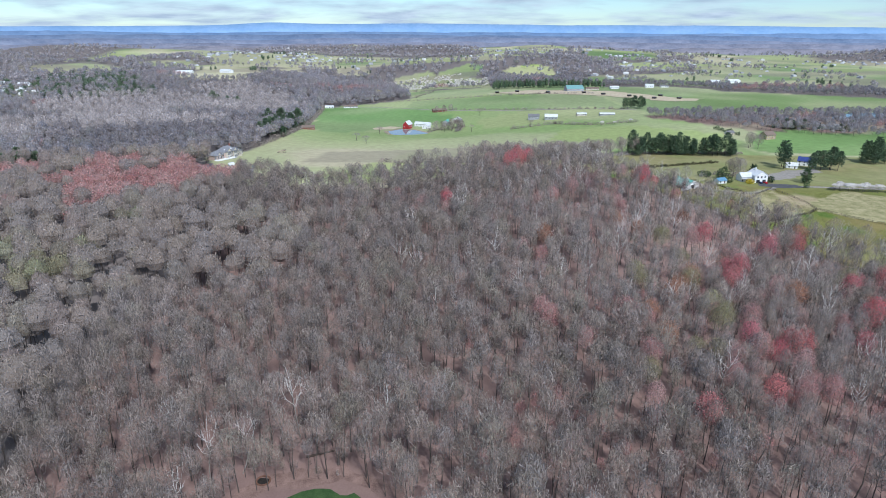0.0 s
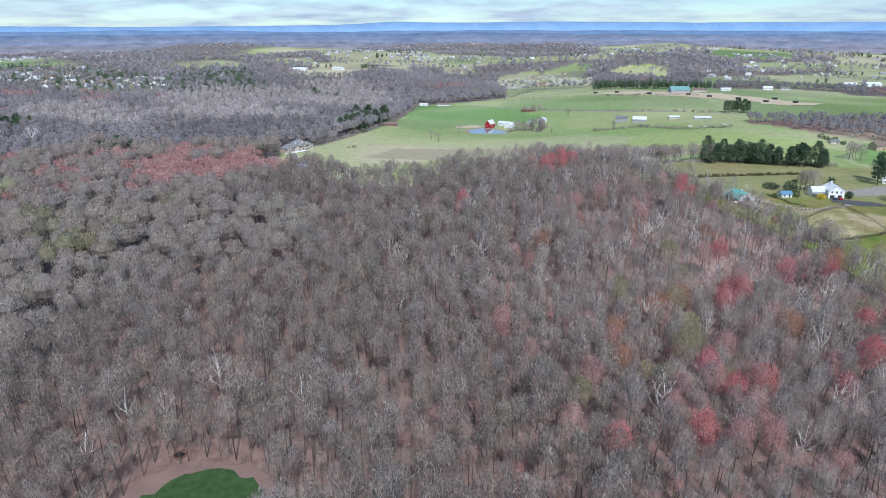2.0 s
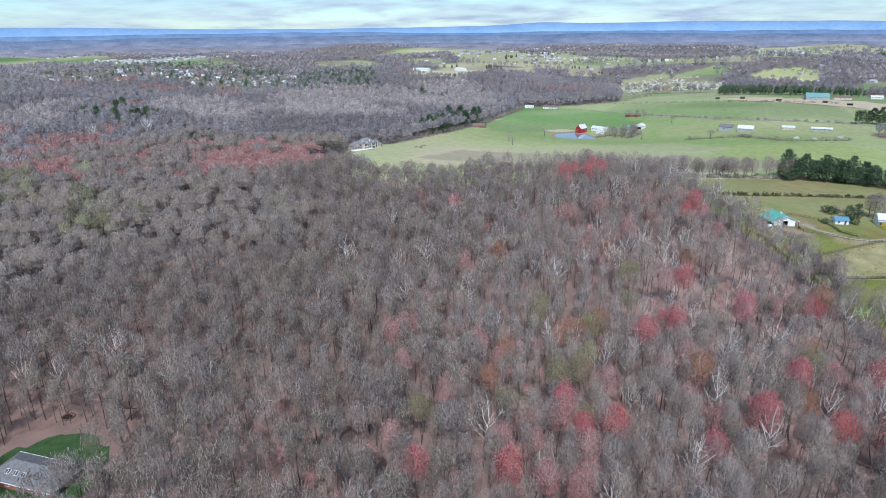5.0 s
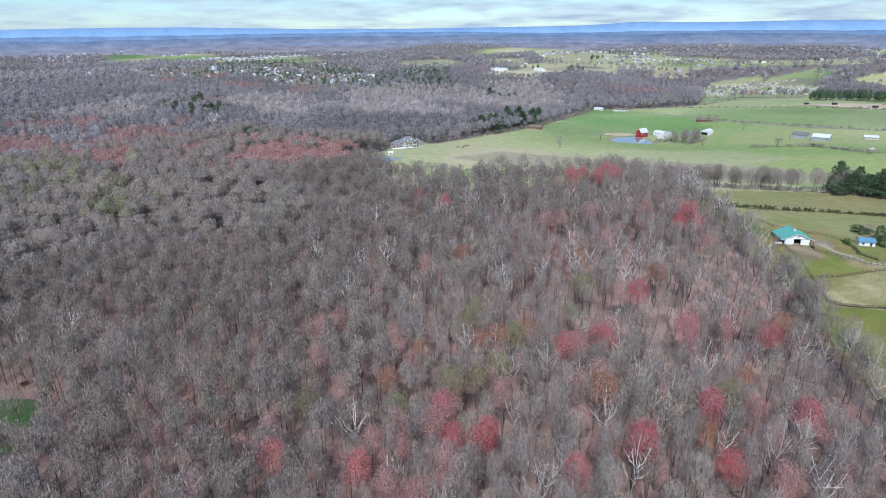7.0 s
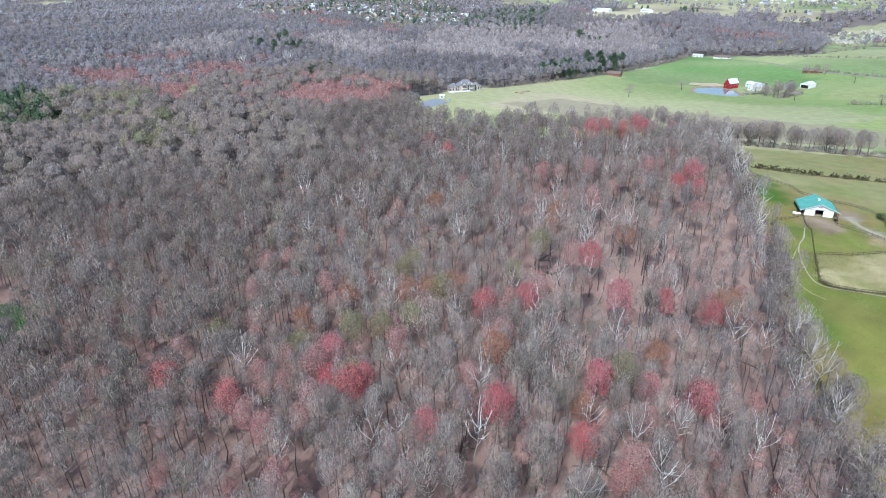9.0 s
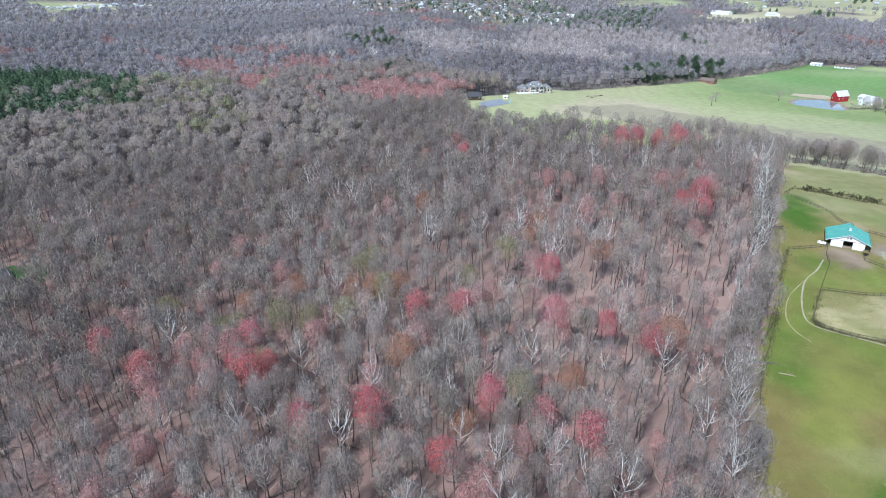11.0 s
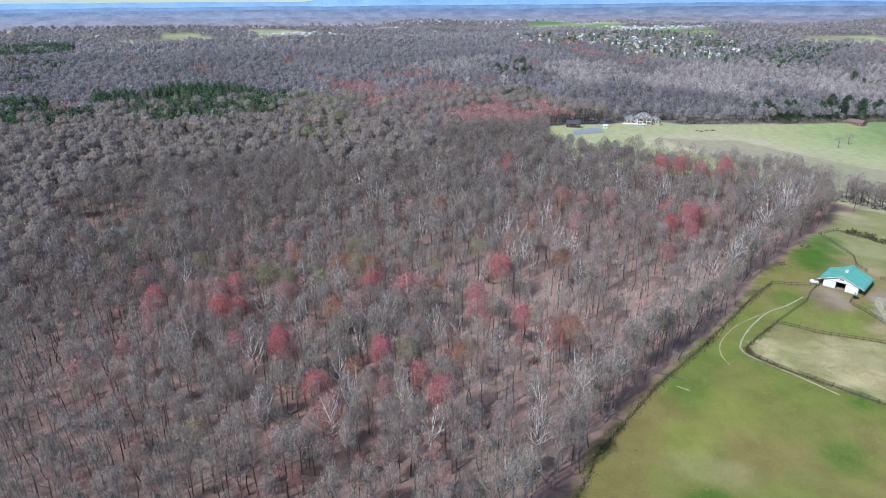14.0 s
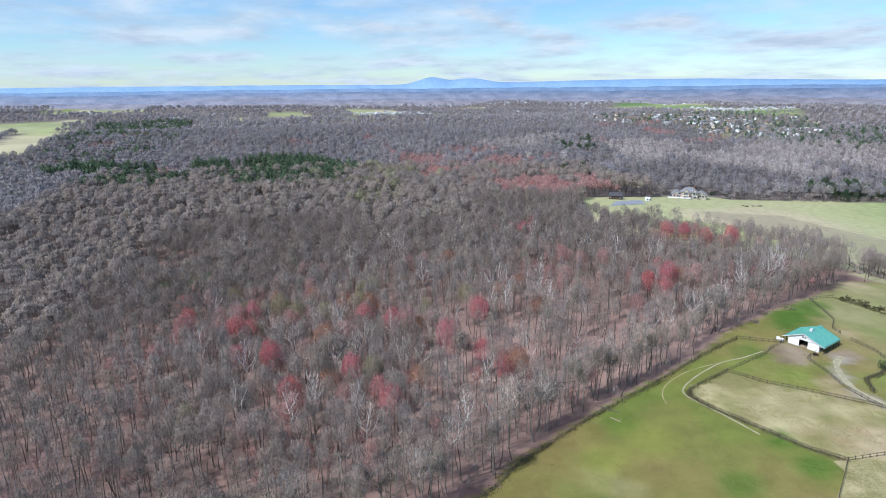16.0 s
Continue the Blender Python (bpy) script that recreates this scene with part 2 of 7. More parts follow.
M = {
    "ground": material("land", (0.87, 0.865, 0.86), (1.13, 1.14, 1.12), 7.0, 0.95, 0.06, 11.0, cover=True, spec=0.1),
    "bark": material("grey bark", (0.055, 0.046, 0.041), (0.150, 0.127, 0.113), 2.0, 0.9, 0.02, tint=0.35, spec=0.15),
    # far twigs: the mauve of air haze is painted into the base colour
    "hazytwig": material("far twigs with air haze in colour", (0.185, 0.178, 0.192), (0.345, 0.332, 0.350), 30.0, 0.9, tint=0.45, spec=0.1, hues=((0.92, 0.92, 0.95), (1.0, 0.96, 0.94), (1.08, 1.02, 0.94), (1.0, 0.92, 0.91), (1.0, 1.0, 0.88), (0.86, 0.85, 0.87), (1.12, 1.05, 1.0), (0.95, 0.95, 0.96))),
    "twig": material("grey-brown twigs", (0.192, 0.168, 0.153), (0.385, 0.345, 0.320), 6.0, 0.9, tint=0.45, spec=0.1, hues=((0.92, 0.92, 0.95), (1.0, 0.96, 0.94), (1.08, 1.02, 0.94), (1.0, 0.92, 0.91), (1.0, 1.0, 0.88), (0.86, 0.85, 0.87), (1.12, 1.05, 1.0), (0.95, 0.95, 0.96))),
    "greybark": material("mottled grey bark", (0.11, 0.098, 0.088), (0.32, 0.295, 0.27), 1.6, 0.9, 0.02, tint=0.35, spec=0.15),
    "palebark": material("pale sycamore bark", (0.38, 0.355, 0.325), (0.70, 0.675, 0.64), 2.5, 0.8, 0.02, tint=0.3, spec=0.15),
    "paletwig": material("pale grey twigs", (0.31, 0.275, 0.262), (0.52, 0.468, 0.445), 6.0, 0.9, tint=0.4, spec=0.1),
    "red": material("red maple buds", (0.44, 0.085, 0.098), (0.50, 0.18, 0.175), 3.0, 0.85, tint=0.45, spec=0.1, hues=((1.0, 0.9, 1.15), (0.95, 1.15, 1.2), (1.0, 1.1, 1.0), (0.9, 0.8, 0.95), (0.95, 1.3, 1.3))),
    "pinkbud": material("pink-red maple buds", (0.355, 0.165, 0.155), (0.43, 0.27, 0.25), 8.0, 0.85, tint=0.45, spec=0.1),
    "olivetwig": material("olive-tan budding twigs", (0.130, 0.118, 0.090), (0.35, 0.322, 0.245), 6.0, 0.9, tint=0.45, spec=0.1, hues=((0.9, 0.95, 0.9), (1.05, 1.05, 0.85), (1.0, 0.95, 1.0), (0.95, 1.08, 0.8))),
    "twighaze": material("haze of grey-brown twigs", (0.192, 0.168, 0.153), (0.385, 0.345, 0.320), 6.0, 0.9, tint=0.45, spec=0.1, hues=((0.92, 0.92, 0.95), (1.0, 0.96, 0.94), (1.08, 1.02, 0.94), (1.0, 0.92, 0.91), (1.0, 1.0, 0.88), (0.86, 0.85, 0.87), (1.12, 1.05, 1.0), (0.95, 0.95, 0.96)), sheer=0.87),
    "midhaze": material("close haze of grey-brown twigs", (0.192, 0.168, 0.153), (0.385, 0.345, 0.320), 6.0, 0.9, tint=0.45, spec=0.1, hues=((0.92, 0.92, 0.95), (1.0, 0.96, 0.94), (1.08, 1.02, 0.94), (1.0, 0.92, 0.91), (1.0, 1.0, 0.88), (0.86, 0.85, 0.87), (1.12, 1.05, 1.0), (0.95, 0.95, 0.96)), sheer=0.56),
    # the same painted air haze, for the finest far twigs
    "hazytwigveil": material("haze of far twigs with air haze in colour", (0.185, 0.178, 0.192), (0.345, 0.332, 0.350), 30.0, 0.9, tint=0.45, spec=0.1, hues=((0.92, 0.92, 0.95), (1.0, 0.96, 0.94), (1.08, 1.02, 0.94), (1.0, 0.92, 0.91), (1.0, 1.0, 0.88), (0.86, 0.85, 0.87), (1.12, 1.05, 1.0), (0.95, 0.95, 0.96)), sheer=0.62),
    # woods in a sunny patch: the brighter light is put into the colour
    "palewood": material("pinkish twigs with sunlight in their grey", (0.285, 0.255, 0.248), (0.45, 0.405, 0.392), 20.0, 0.9, tint=0.4, spec=0.1),
    "palehaze": material("haze of pinkish twigs with sunlight in their grey", (0.285, 0.255, 0.248), (0.45, 0.405, 0.392), 20.0, 0.9, tint=0.4, spec=0.1, sheer=0.70),
    "olivehaze": material("haze of olive-tan budding twigs", (0.130, 0.118, 0.090), (0.35, 0.322, 0.245), 6.0, 0.9, tint=0.45, spec=0.1, hues=((0.9, 0.95, 0.9), (1.05, 1.05, 0.85), (1.0, 0.95, 1.0), (0.95, 1.08, 0.8)), sheer=0.62),
    "redhaze": material("haze of red maple buds", (0.44, 0.085, 0.098), (0.50, 0.18, 0.175), 3.0, 0.85, tint=0.45, spec=0.1, hues=((1.0, 0.9, 1.15), (0.95, 1.15, 1.2), (1.0, 1.1, 1.0), (0.9, 0.8, 0.95), (0.95, 1.3, 1.3)), sheer=0.84),
    "pinkhaze": material("haze of pink-red maple buds", (0.355, 0.165, 0.155), (0.43, 0.27, 0.25), 8.0, 0.85, tint=0.45, spec=0.1, sheer=0.76),
    "rusthaze": material("haze of rust buds", (0.27, 0.13, 0.085), (0.36, 0.19, 0.12), 3.0, 0.85, tint=0.45, spec=0.1, sheer=0.84),
    "budhaze": material("haze of opening olive buds", (0.19, 0.17, 0.095), (0.29, 0.27, 0.15), 3.0, 0.85, tint=0.45, spec=0.1, sheer=0.85),
    "slateroof": material("weathered blue-grey slate", (0.15, 0.155, 0.168), (0.25, 0.255, 0.27), 0.9, 0.8, 0.01),
    "tealgrey": material("faded blue-green metal roof", (0.13, 0.27, 0.27), (0.20, 0.35, 0.34), 2.0, 0.5, 0.004),
    "pinkbrick": material("pinkish weathered brick", (0.40, 0.30, 0.255), (0.52, 0.42, 0.37), 0.6, 0.85, 0.006),
    "townwall": material("pale town walls and roofs", (0.24, 0.25, 0.28), (0.62, 0.62, 0.62), 9.0, 0.7, tint=0.5, spec=0.2),
    "orange": material("rust buds", (0.27, 0.13, 0.085), (0.36, 0.19, 0.12), 3.0, 0.85, tint=0.45, spec=0.1),
    "olive": material("opening olive buds", (0.19, 0.17, 0.095), (0.29, 0.27, 0.15), 3.0, 0.85, tint=0.45, spec=0.1),
    "pine": material("pine needles", (0.040, 0.072, 0.040), (0.105, 0.150, 0.080), 2.0, 0.7, tint=0.4, spec=0.2),
    "pinehaze": material("haze of pine needles", (0.040, 0.072, 0.040), (0.105, 0.150, 0.080), 2.0, 0.7, tint=0.4, spec=0.2, sheer=0.35),
    "pinebark": material("pine bark", (0.07, 0.055, 0.045), (0.17, 0.14, 0.12), 1.0, 0.9, 0.02, spec=0.1),
    "blossom": material("white blossom", (0.56, 0.51, 0.485), (0.76, 0.73, 0.70), 1.5, 0.8, tint=0.3, spec=0.1),
    "yellow": material("yellow forsythia bloom", (0.48, 0.38, 0.03), (0.65, 0.52, 0.06), 1.0, 0.8, spec=0.1),
    "shrub": material("evergreen shrub leaves", (0.02, 0.04, 0.018), (0.06, 0.10, 0.04), 0.8, 0.7, tint=0.4, spec=0.2),
    "grasstuft": material("grass blades", (0.10, 0.15, 0.035), (0.26, 0.28, 0.10), 5.0, 0.9, tint=0.4, spec=0.1),
    "strawtuft": material("straw grass blades", (0.26, 0.235, 0.11), (0.46, 0.40, 0.25), 3.0, 0.9, tint=0.4, spec=0.1),
    "fencegrass": material("rank grass and bramble", (0.055, 0.060, 0.026), (0.17, 0.15, 0.085), 3.0, 0.9, tint=0.4, spec=0.1),
    "litter": material("reddish leaf litter", (0.13, 0.082, 0.066), (0.25, 0.165, 0.138), 3.0, 0.95, 0.05),
    "willow": material("yellow-green willow shoots", (0.33, 0.30, 0.07), (0.48, 0.43, 0.13), 3.0, 0.85, spec=0.1),
    "weathered": material("weathered fence wood", (0.055, 0.047, 0.040), (0.15, 0.13, 0.11), 0.8, 0.9, 0.01, spec=0.1),
    "white": material("white painted boards", (0.70, 0.71, 0.72), (0.84, 0.84, 0.83), 1.2, 0.55, 0.004),
    "cream": material("cream siding", (0.50, 0.45, 0.37), (0.62, 0.57, 0.48), 1.2, 0.7, 0.004),
    "tan": material("tan siding", (0.36, 0.27, 0.18), (0.46, 0.36, 0.25), 1.2, 0.75, 0.004),
    "brick": material("red-brown brick", (0.20, 0.085, 0.06), (0.32, 0.15, 0.11), 0.6, 0.85, 0.006),
    "greysiding": material("grey siding", (0.27, 0.29, 0.31), (0.40, 0.41, 0.42), 1.2, 0.75, 0.004),
    "teal": material("teal painted metal roof", (0.085, 0.305, 0.255), (0.14, 0.40, 0.34), 2.0, 0.42, 0.004, spec=0.4),
    "redpaint": material("barn red boards", (0.26, 0.018, 0.022), (0.38, 0.035, 0.035), 1.0, 0.7, 0.006),
    "greyroof": material("grey asphalt shingles", (0.115, 0.115, 0.12), (0.21, 0.21, 0.215), 0.9, 0.9, 0.01),
    "darkroof": material("dark shingles", (0.045, 0.045, 0.055), (0.09, 0.09, 0.10), 0.9, 0.85, 0.01),
    "brownroof": material("brown shingles", (0.13, 0.095, 0.075), (0.22, 0.17, 0.14), 0.9, 0.9, 0.01),
    "metalroof": material("pale metal roof", (0.50, 0.52, 0.54), (0.66, 0.67, 0.68), 2.0, 0.45, 0.004),
    "blueroof": material("blue metal roof", (0.03, 0.045, 0.16), (0.05, 0.07, 0.22), 2.0, 0.45, 0.004),
    "glass": material("window glass", (0.02, 0.025, 0.03), (0.05, 0.06, 0.07), 2.0, 0.08, spec=0.6),
    # near-black: holds the shade of insides and openings; dark things use it too
    "dark": material("near-black for shaded insides and dark things", (0.012, 0.010, 0.009), (0.03, 0.025, 0.02), 1.0, 0.95),
    "darkwood": material("dark timber", (0.045, 0.032, 0.025), (0.10, 0.075, 0.06), 0.7, 0.85, 0.01),
    "gravel": material("pale gravel", (0.20, 0.18, 0.155), (0.33, 0.30, 0.265), 2.0, 0.95, 0.03),
    "track": material("worn dusty track", (0.26, 0.235, 0.15), (0.40, 0.37, 0.26), 1.6, 0.95, 0.03),
    "mud": material("trampled brown earth", (0.17, 0.125, 0.085), (0.36, 0.29, 0.215), 3.0, 0.95, 0.05),
    "sand": material("sandy riding ground", (0.37, 0.30, 0.20), (0.50, 0.42, 0.30), 4.0, 0.95, 0.03),
    "strawgrass": material("straw-coloured winter grass", (0.18, 0.172, 0.068), (0.385, 0.335, 0.185), 4.5, 0.95, 0.08, 7.0),
    "asphalt": material("asphalt", (0.05, 0.05, 0.055), (0.10, 0.10, 0.105), 3.0, 0.9, 0.02),
    "court": material("grey-blue court paint", (0.20, 0.225, 0.26), (0.28, 0.30, 0.33), 3.0, 0.8, 0.005),
    "lawn": material("dark green lawn", (0.024, 0.055, 0.016), (0.052, 0.095, 0.030), 2.0, 0.95, 0.05),
    "rawwood": material("split pale wood", (0.30, 0.235, 0.16), (0.48, 0.40, 0.30), 0.6, 0.85, 0.02),
    "stone": material("grey stone", (0.22, 0.21, 0.195), (0.36, 0.345, 0.32), 0.5, 0.9, 0.03),
    "rust": material("rusty brown steel", (0.09, 0.045, 0.03), (0.19, 0.10, 0.065), 0.5, 0.8, 0.01),
    "carred": material("red car paint", (0.35, 0.015, 0.02), (0.40, 0.02, 0.025), 2.0, 0.25, spec=0.6),
    "carblue": material("dark blue car paint", (0.02, 0.03, 0.07), (0.03, 0.04, 0.09), 2.0, 0.25, spec=0.6),
    "tyre": material("black rubber", (0.015, 0.015, 0.015), (0.03, 0.03, 0.03), 0.5, 0.8),
    "bluetarp": material("blue pool cover", (0.09, 0.20, 0.30), (0.14, 0.27, 0.38), 2.0, 0.5, 0.02),
    "sign": material("pale turquoise panel", (0.30, 0.52, 0.56), (0.38, 0.60, 0.64), 1.0, 0.4),
}


def water(name):
    m = material(name, (0.16, 0.20, 0.21), (0.22, 0.26, 0.27), 14.0, 0.06, 0.01, 20.0, spec=0.6)
    return m


M["water"] = water("pond water")


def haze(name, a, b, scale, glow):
    """The plain far distance: hills with the blue of air haze put into their colour and glow."""
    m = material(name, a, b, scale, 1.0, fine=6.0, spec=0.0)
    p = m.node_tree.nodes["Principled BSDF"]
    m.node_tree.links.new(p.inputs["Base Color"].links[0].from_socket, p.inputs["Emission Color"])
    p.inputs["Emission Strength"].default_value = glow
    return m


# ---------------------------------------------------------------- mesh helpers
def tri_mesh(name, v, t, mats, index=None, tint=None, cover=None, smooth=False, normals=None):
    """A mesh of triangles from arrays."""
    v, t = np.asarray(v, np.float32), np.asarray(t, np.int32)
    me = bpy.data.meshes.new(name)
    me.vertices.add(len(v))
    me.vertices.foreach_set("co", v.ravel())
    me.loops.add(t.size)
    me.loops.foreach_set("vertex_index", t.ravel())
    me.polygons.add(len(t))
    me.polygons.foreach_set("loop_start", np.arange(0, t.size, 3, dtype=np.int32))
    me.polygons.foreach_set("loop_total", np.full(len(t), 3, np.int32))
    for m in mats:
        me.materials.append(m)
    if index is not None:
        me.polygons.foreach_set("material_index", np.asarray(index, np.int32))
    me.polygons.foreach_set("use_smooth", np.full(len(t), smooth))
    if tint is not None:
        me.attributes.new("tint", "FLOAT", "POINT").data.foreach_set("value", np.asarray(tint, np.float32))
    if cover is not None:
        me.attributes.new("cover", "FLOAT_COLOR", "POINT").data.foreach_set("color", np.asarray(cover, np.float32).ravel())
    if normals is not None:
        me.attributes.new("custom_normal", "FLOAT_VECTOR", "POINT").data.foreach_set("vector", np.asarray(normals, np.float32).ravel())
    me.update(calc_edges=True)
    return me


def soft_normals(v, t):
    """Normals at the vertices of a set of triangles."""
    n = np.zeros((len(v), 3))
    f = np.cross(v[t[:, 1]] - v[t[:, 0]], v[t[:, 2]] - v[t[:, 0]])
    for k in range(3):
        np.add.at(n, t[:, k], f)
    return n / (np.linalg.norm(n, axis=1, keepdims=True) + 1e-12)


def part(name, bm, mat, parent, label=""):
    """Links a bmesh as one mesh object under a thing or a part."""
    me = bpy.data.meshes.new(name)
    bm.to_mesh(me)
    bm.free()
    me.materials.append(mat)
    ob = new(name, me)
    ob.parent = parent
    return tagged(ob, label)


def share(name, me, parent, m):
    """An object of its own on a shared mesh."""
    ob = new(name, me)
    ob.parent = parent
    ob.matrix_basis = m
    return ob


def thing(name, x, y, turn=0.0, label="", category="", group="", kind="", z=None):
    ob = new(name)
    ob.empty_display_size = 0.5
    ob.matrix_basis = pose(x, y, height(x, y) if z is None else z, 0, 0, turn)
    return tagged(ob, label, category, group, kind)


def box(x0, x1, y0, y1, z0, z1, bm=None, bevel=0.0):
    own = bm is None
    bm = bm or bmesh.new()
    vs = [bm.verts.new((x, y, z)) for z in (z0, z1) for x, y in ((x0, y0), (x1, y0), (x1, y1), (x0, y1))]
    for f in ((3, 2, 1, 0), (4, 5, 6, 7), (0, 1, 5, 4), (1, 2, 6, 5), (2, 3, 7, 6), (3, 0, 4, 7)):
        bm.faces.new([vs[i] for i in f])
    if bevel and own:
        bmesh.ops.bevel(bm, geom=bm.edges[:], offset=bevel, segments=1, affect="EDGES")
    return bm


def prism(outline, y0, y1, bm=None):
    """An (x, z) outline, counter-clockwise seen from -y, drawn out from y0 to y1."""
    bm = bm or bmesh.new()
    a = [bm.verts.new((x, y0, z)) for x, z in outline]
    b = [bm.verts.new((x, y1, z)) for x, z in outline]
    bm.faces.new(a)
    bm.faces.new(b[::-1])
    for i in range(len(a)):
        j = (i + 1) % len(a)
        bm.faces.new((a[j], a[i], b[i], b[j]))
    return bm


def rod(p, q, r0, r1=None, sides=6, bm=None):
    bm = bm or bmesh.new()
    p, q = Vector(p), Vector(q)
    r1 = r0 if r1 is None else r1
    u = (q - p).normalized()
    a = u.orthogonal().normalized()
    b = u.cross(a)
    rings = []
    for c, r in ((p, r0), (q, r1)):
        rings.append([bm.verts.new(c + r * (math.cos(k * math.tau / sides) * a + math.sin(k * math.tau / sides) * b)) for k in range(sides)])
    for k in range(sides):
        j = (k + 1) % sides
        bm.faces.new((rings[0][k], rings[0][j], rings[1][j], rings[1][k]))
    bm.faces.new(rings[0][::-1])
    bm.faces.new(rings[1])
    return bm


# ---------------------------------------------------------------- the lie of the land
HILLS = [(160, 430, 150, 13.0), (0, 380, 160, 5.8), (220, 300, 120, -5.3), (60, 170, 140, 4.0), (-60, 60, 200, -11.7),
         (-150, 500, 150, 6.3), (-30, 880, 200, -15.6), (-200, 680, 160, -2.1), (-230, 1180, 250, -23.0), (250, 800, 180, 5.3),
         (390, 720, 200, 1.6), (330, 1220, 250, 5.9), (-480, 1440, 250, 22.8), (-160, 1600, 250, -25.9), (-400, 500, 200, -2.7),
         (-650, 450, 220, -2.8), (-280, 200, 200, 7.2), (-800, 1250, 300, 4.5), (-1280, 1050, 300, 27.9), (-1380, 330, 350, 22.2),
         (360, 330, 160, 7.7), (240, 1980, 230, 30), (-60, 1930, 220, 22), (-700, 2250, 350, 30), (450, 2600, 500, 32), (-1500, 1800, 350, 20), (-880, 120, 170, 14), (-1000, -250, 200, 14), (-820, 700, 180, 10)]


def lattice(ix, iy, seed):
    h = (ix.astype(np.int64) * 374761393 + iy.astype(np.int64) * 668265263 + seed * 974711) & 0x7FFFFFFF
    h = ((h ^ (h >> 13)) * 1274126177) & 0x7FFFFFFF
    return ((h ^ (h >> 16)) & 0xFFFF) / 65535.0


def rolls(x, y, size, seed=0):
    """Smooth noise from 0 to 1 with features of that many metres."""
    x, y = np.asarray(x, float) / size, np.asarray(y, float) / size
    ix, iy = np.floor(x), np.floor(y)
    fx, fy = x - ix, y - iy
    fx, fy = fx * fx * (3 - 2 * fx), fy * fy * (3 - 2 * fy)
    a, b = lattice(ix, iy, seed), lattice(ix + 1, iy, seed)
    c, d = lattice(ix, iy + 1, seed), lattice(ix + 1, iy + 1, seed)
    return (a * (1 - fx) + b * fx) * (1 - fy) + (c * (1 - fx) + d * fx) * fy


def ramp(v, lo, hi):
    t = np.clip((v - lo) / (hi - lo), 0, 1)
    return t * t * (3 - 2 * t)


def heights(x, y):
    x, y = np.asarray(x, float), np.asarray(y, float)
    z = np.full(x.shape, -8.0)
    for cx, cy, r, h in HILLS:
        z = z + h * np.exp(-((x - cx) ** 2 + (y - cy) ** 2) / r ** 2)
    far = np.hypot(x - 100, y - 300)
    z = z + ramp(far, 1900, 3000) * (72 * (rolls(x, y, 640, 3) - 0.5) + 26 * (rolls(x, y, 280, 4) - 0.5))
    return z + 0.5 * (rolls(x, y, 25, 5) - 0.5) * ramp(far, 250, 500)


def height(x, y):
    return float(heights(np.array([x]), np.array([y]))[0])


def inside(x, y, poly):
    x, y = np.asarray(x, float), np.asarray(y, float)
    hit = np.zeros(x.shape, bool)
    n = len(poly)
    for i in range(n):
        (x0, y0), (x1, y1) = poly[i], poly[(i + 1) % n]
        if y0 == y1:
            continue
        hit ^= ((y0 > y) != (y1 > y)) & (x < (x1 - x0) * (y - y0) / (y1 - y0) + x0)
    return hit


# open land: the paddocks east of the wood, and the broad field north of it
EAST = [(275, 100), (256, 200), (243, 255), (232, 279), (220, 290), (211, 306), (201, 323), (190, 347), (181, 366), (171, 385), (158, 402), (148, 424),
        (134, 449), (120, 478), (93, 520), (93, 540), (190, 600), (900, 600), (900, 100)]
NORTH = [(-160, 462), (-120, 446), (-90, 428), (-40, 442), (5, 482), (40, 545), (93, 540), (190, 600), (900, 600), (900, 880), (520, 905), (300, 950),
         (300, 1210), (-60, 1290), (-170, 1215), (-227, 1185), (-198, 885), (-207, 699), (-206, 650), (-240, 610), (-215, 560), (-212, 480)]
GREEN, LIME, STRAW, DIRT, PALE, LITTER = (0.190, 0.245, 0.110), (0.330, 0.410, 0.105), (0.41, 0.375, 0.245), (0.46, 0.36, 0.265), (0.285, 0.305, 0.165), (0.208, 0.139, 0.121)
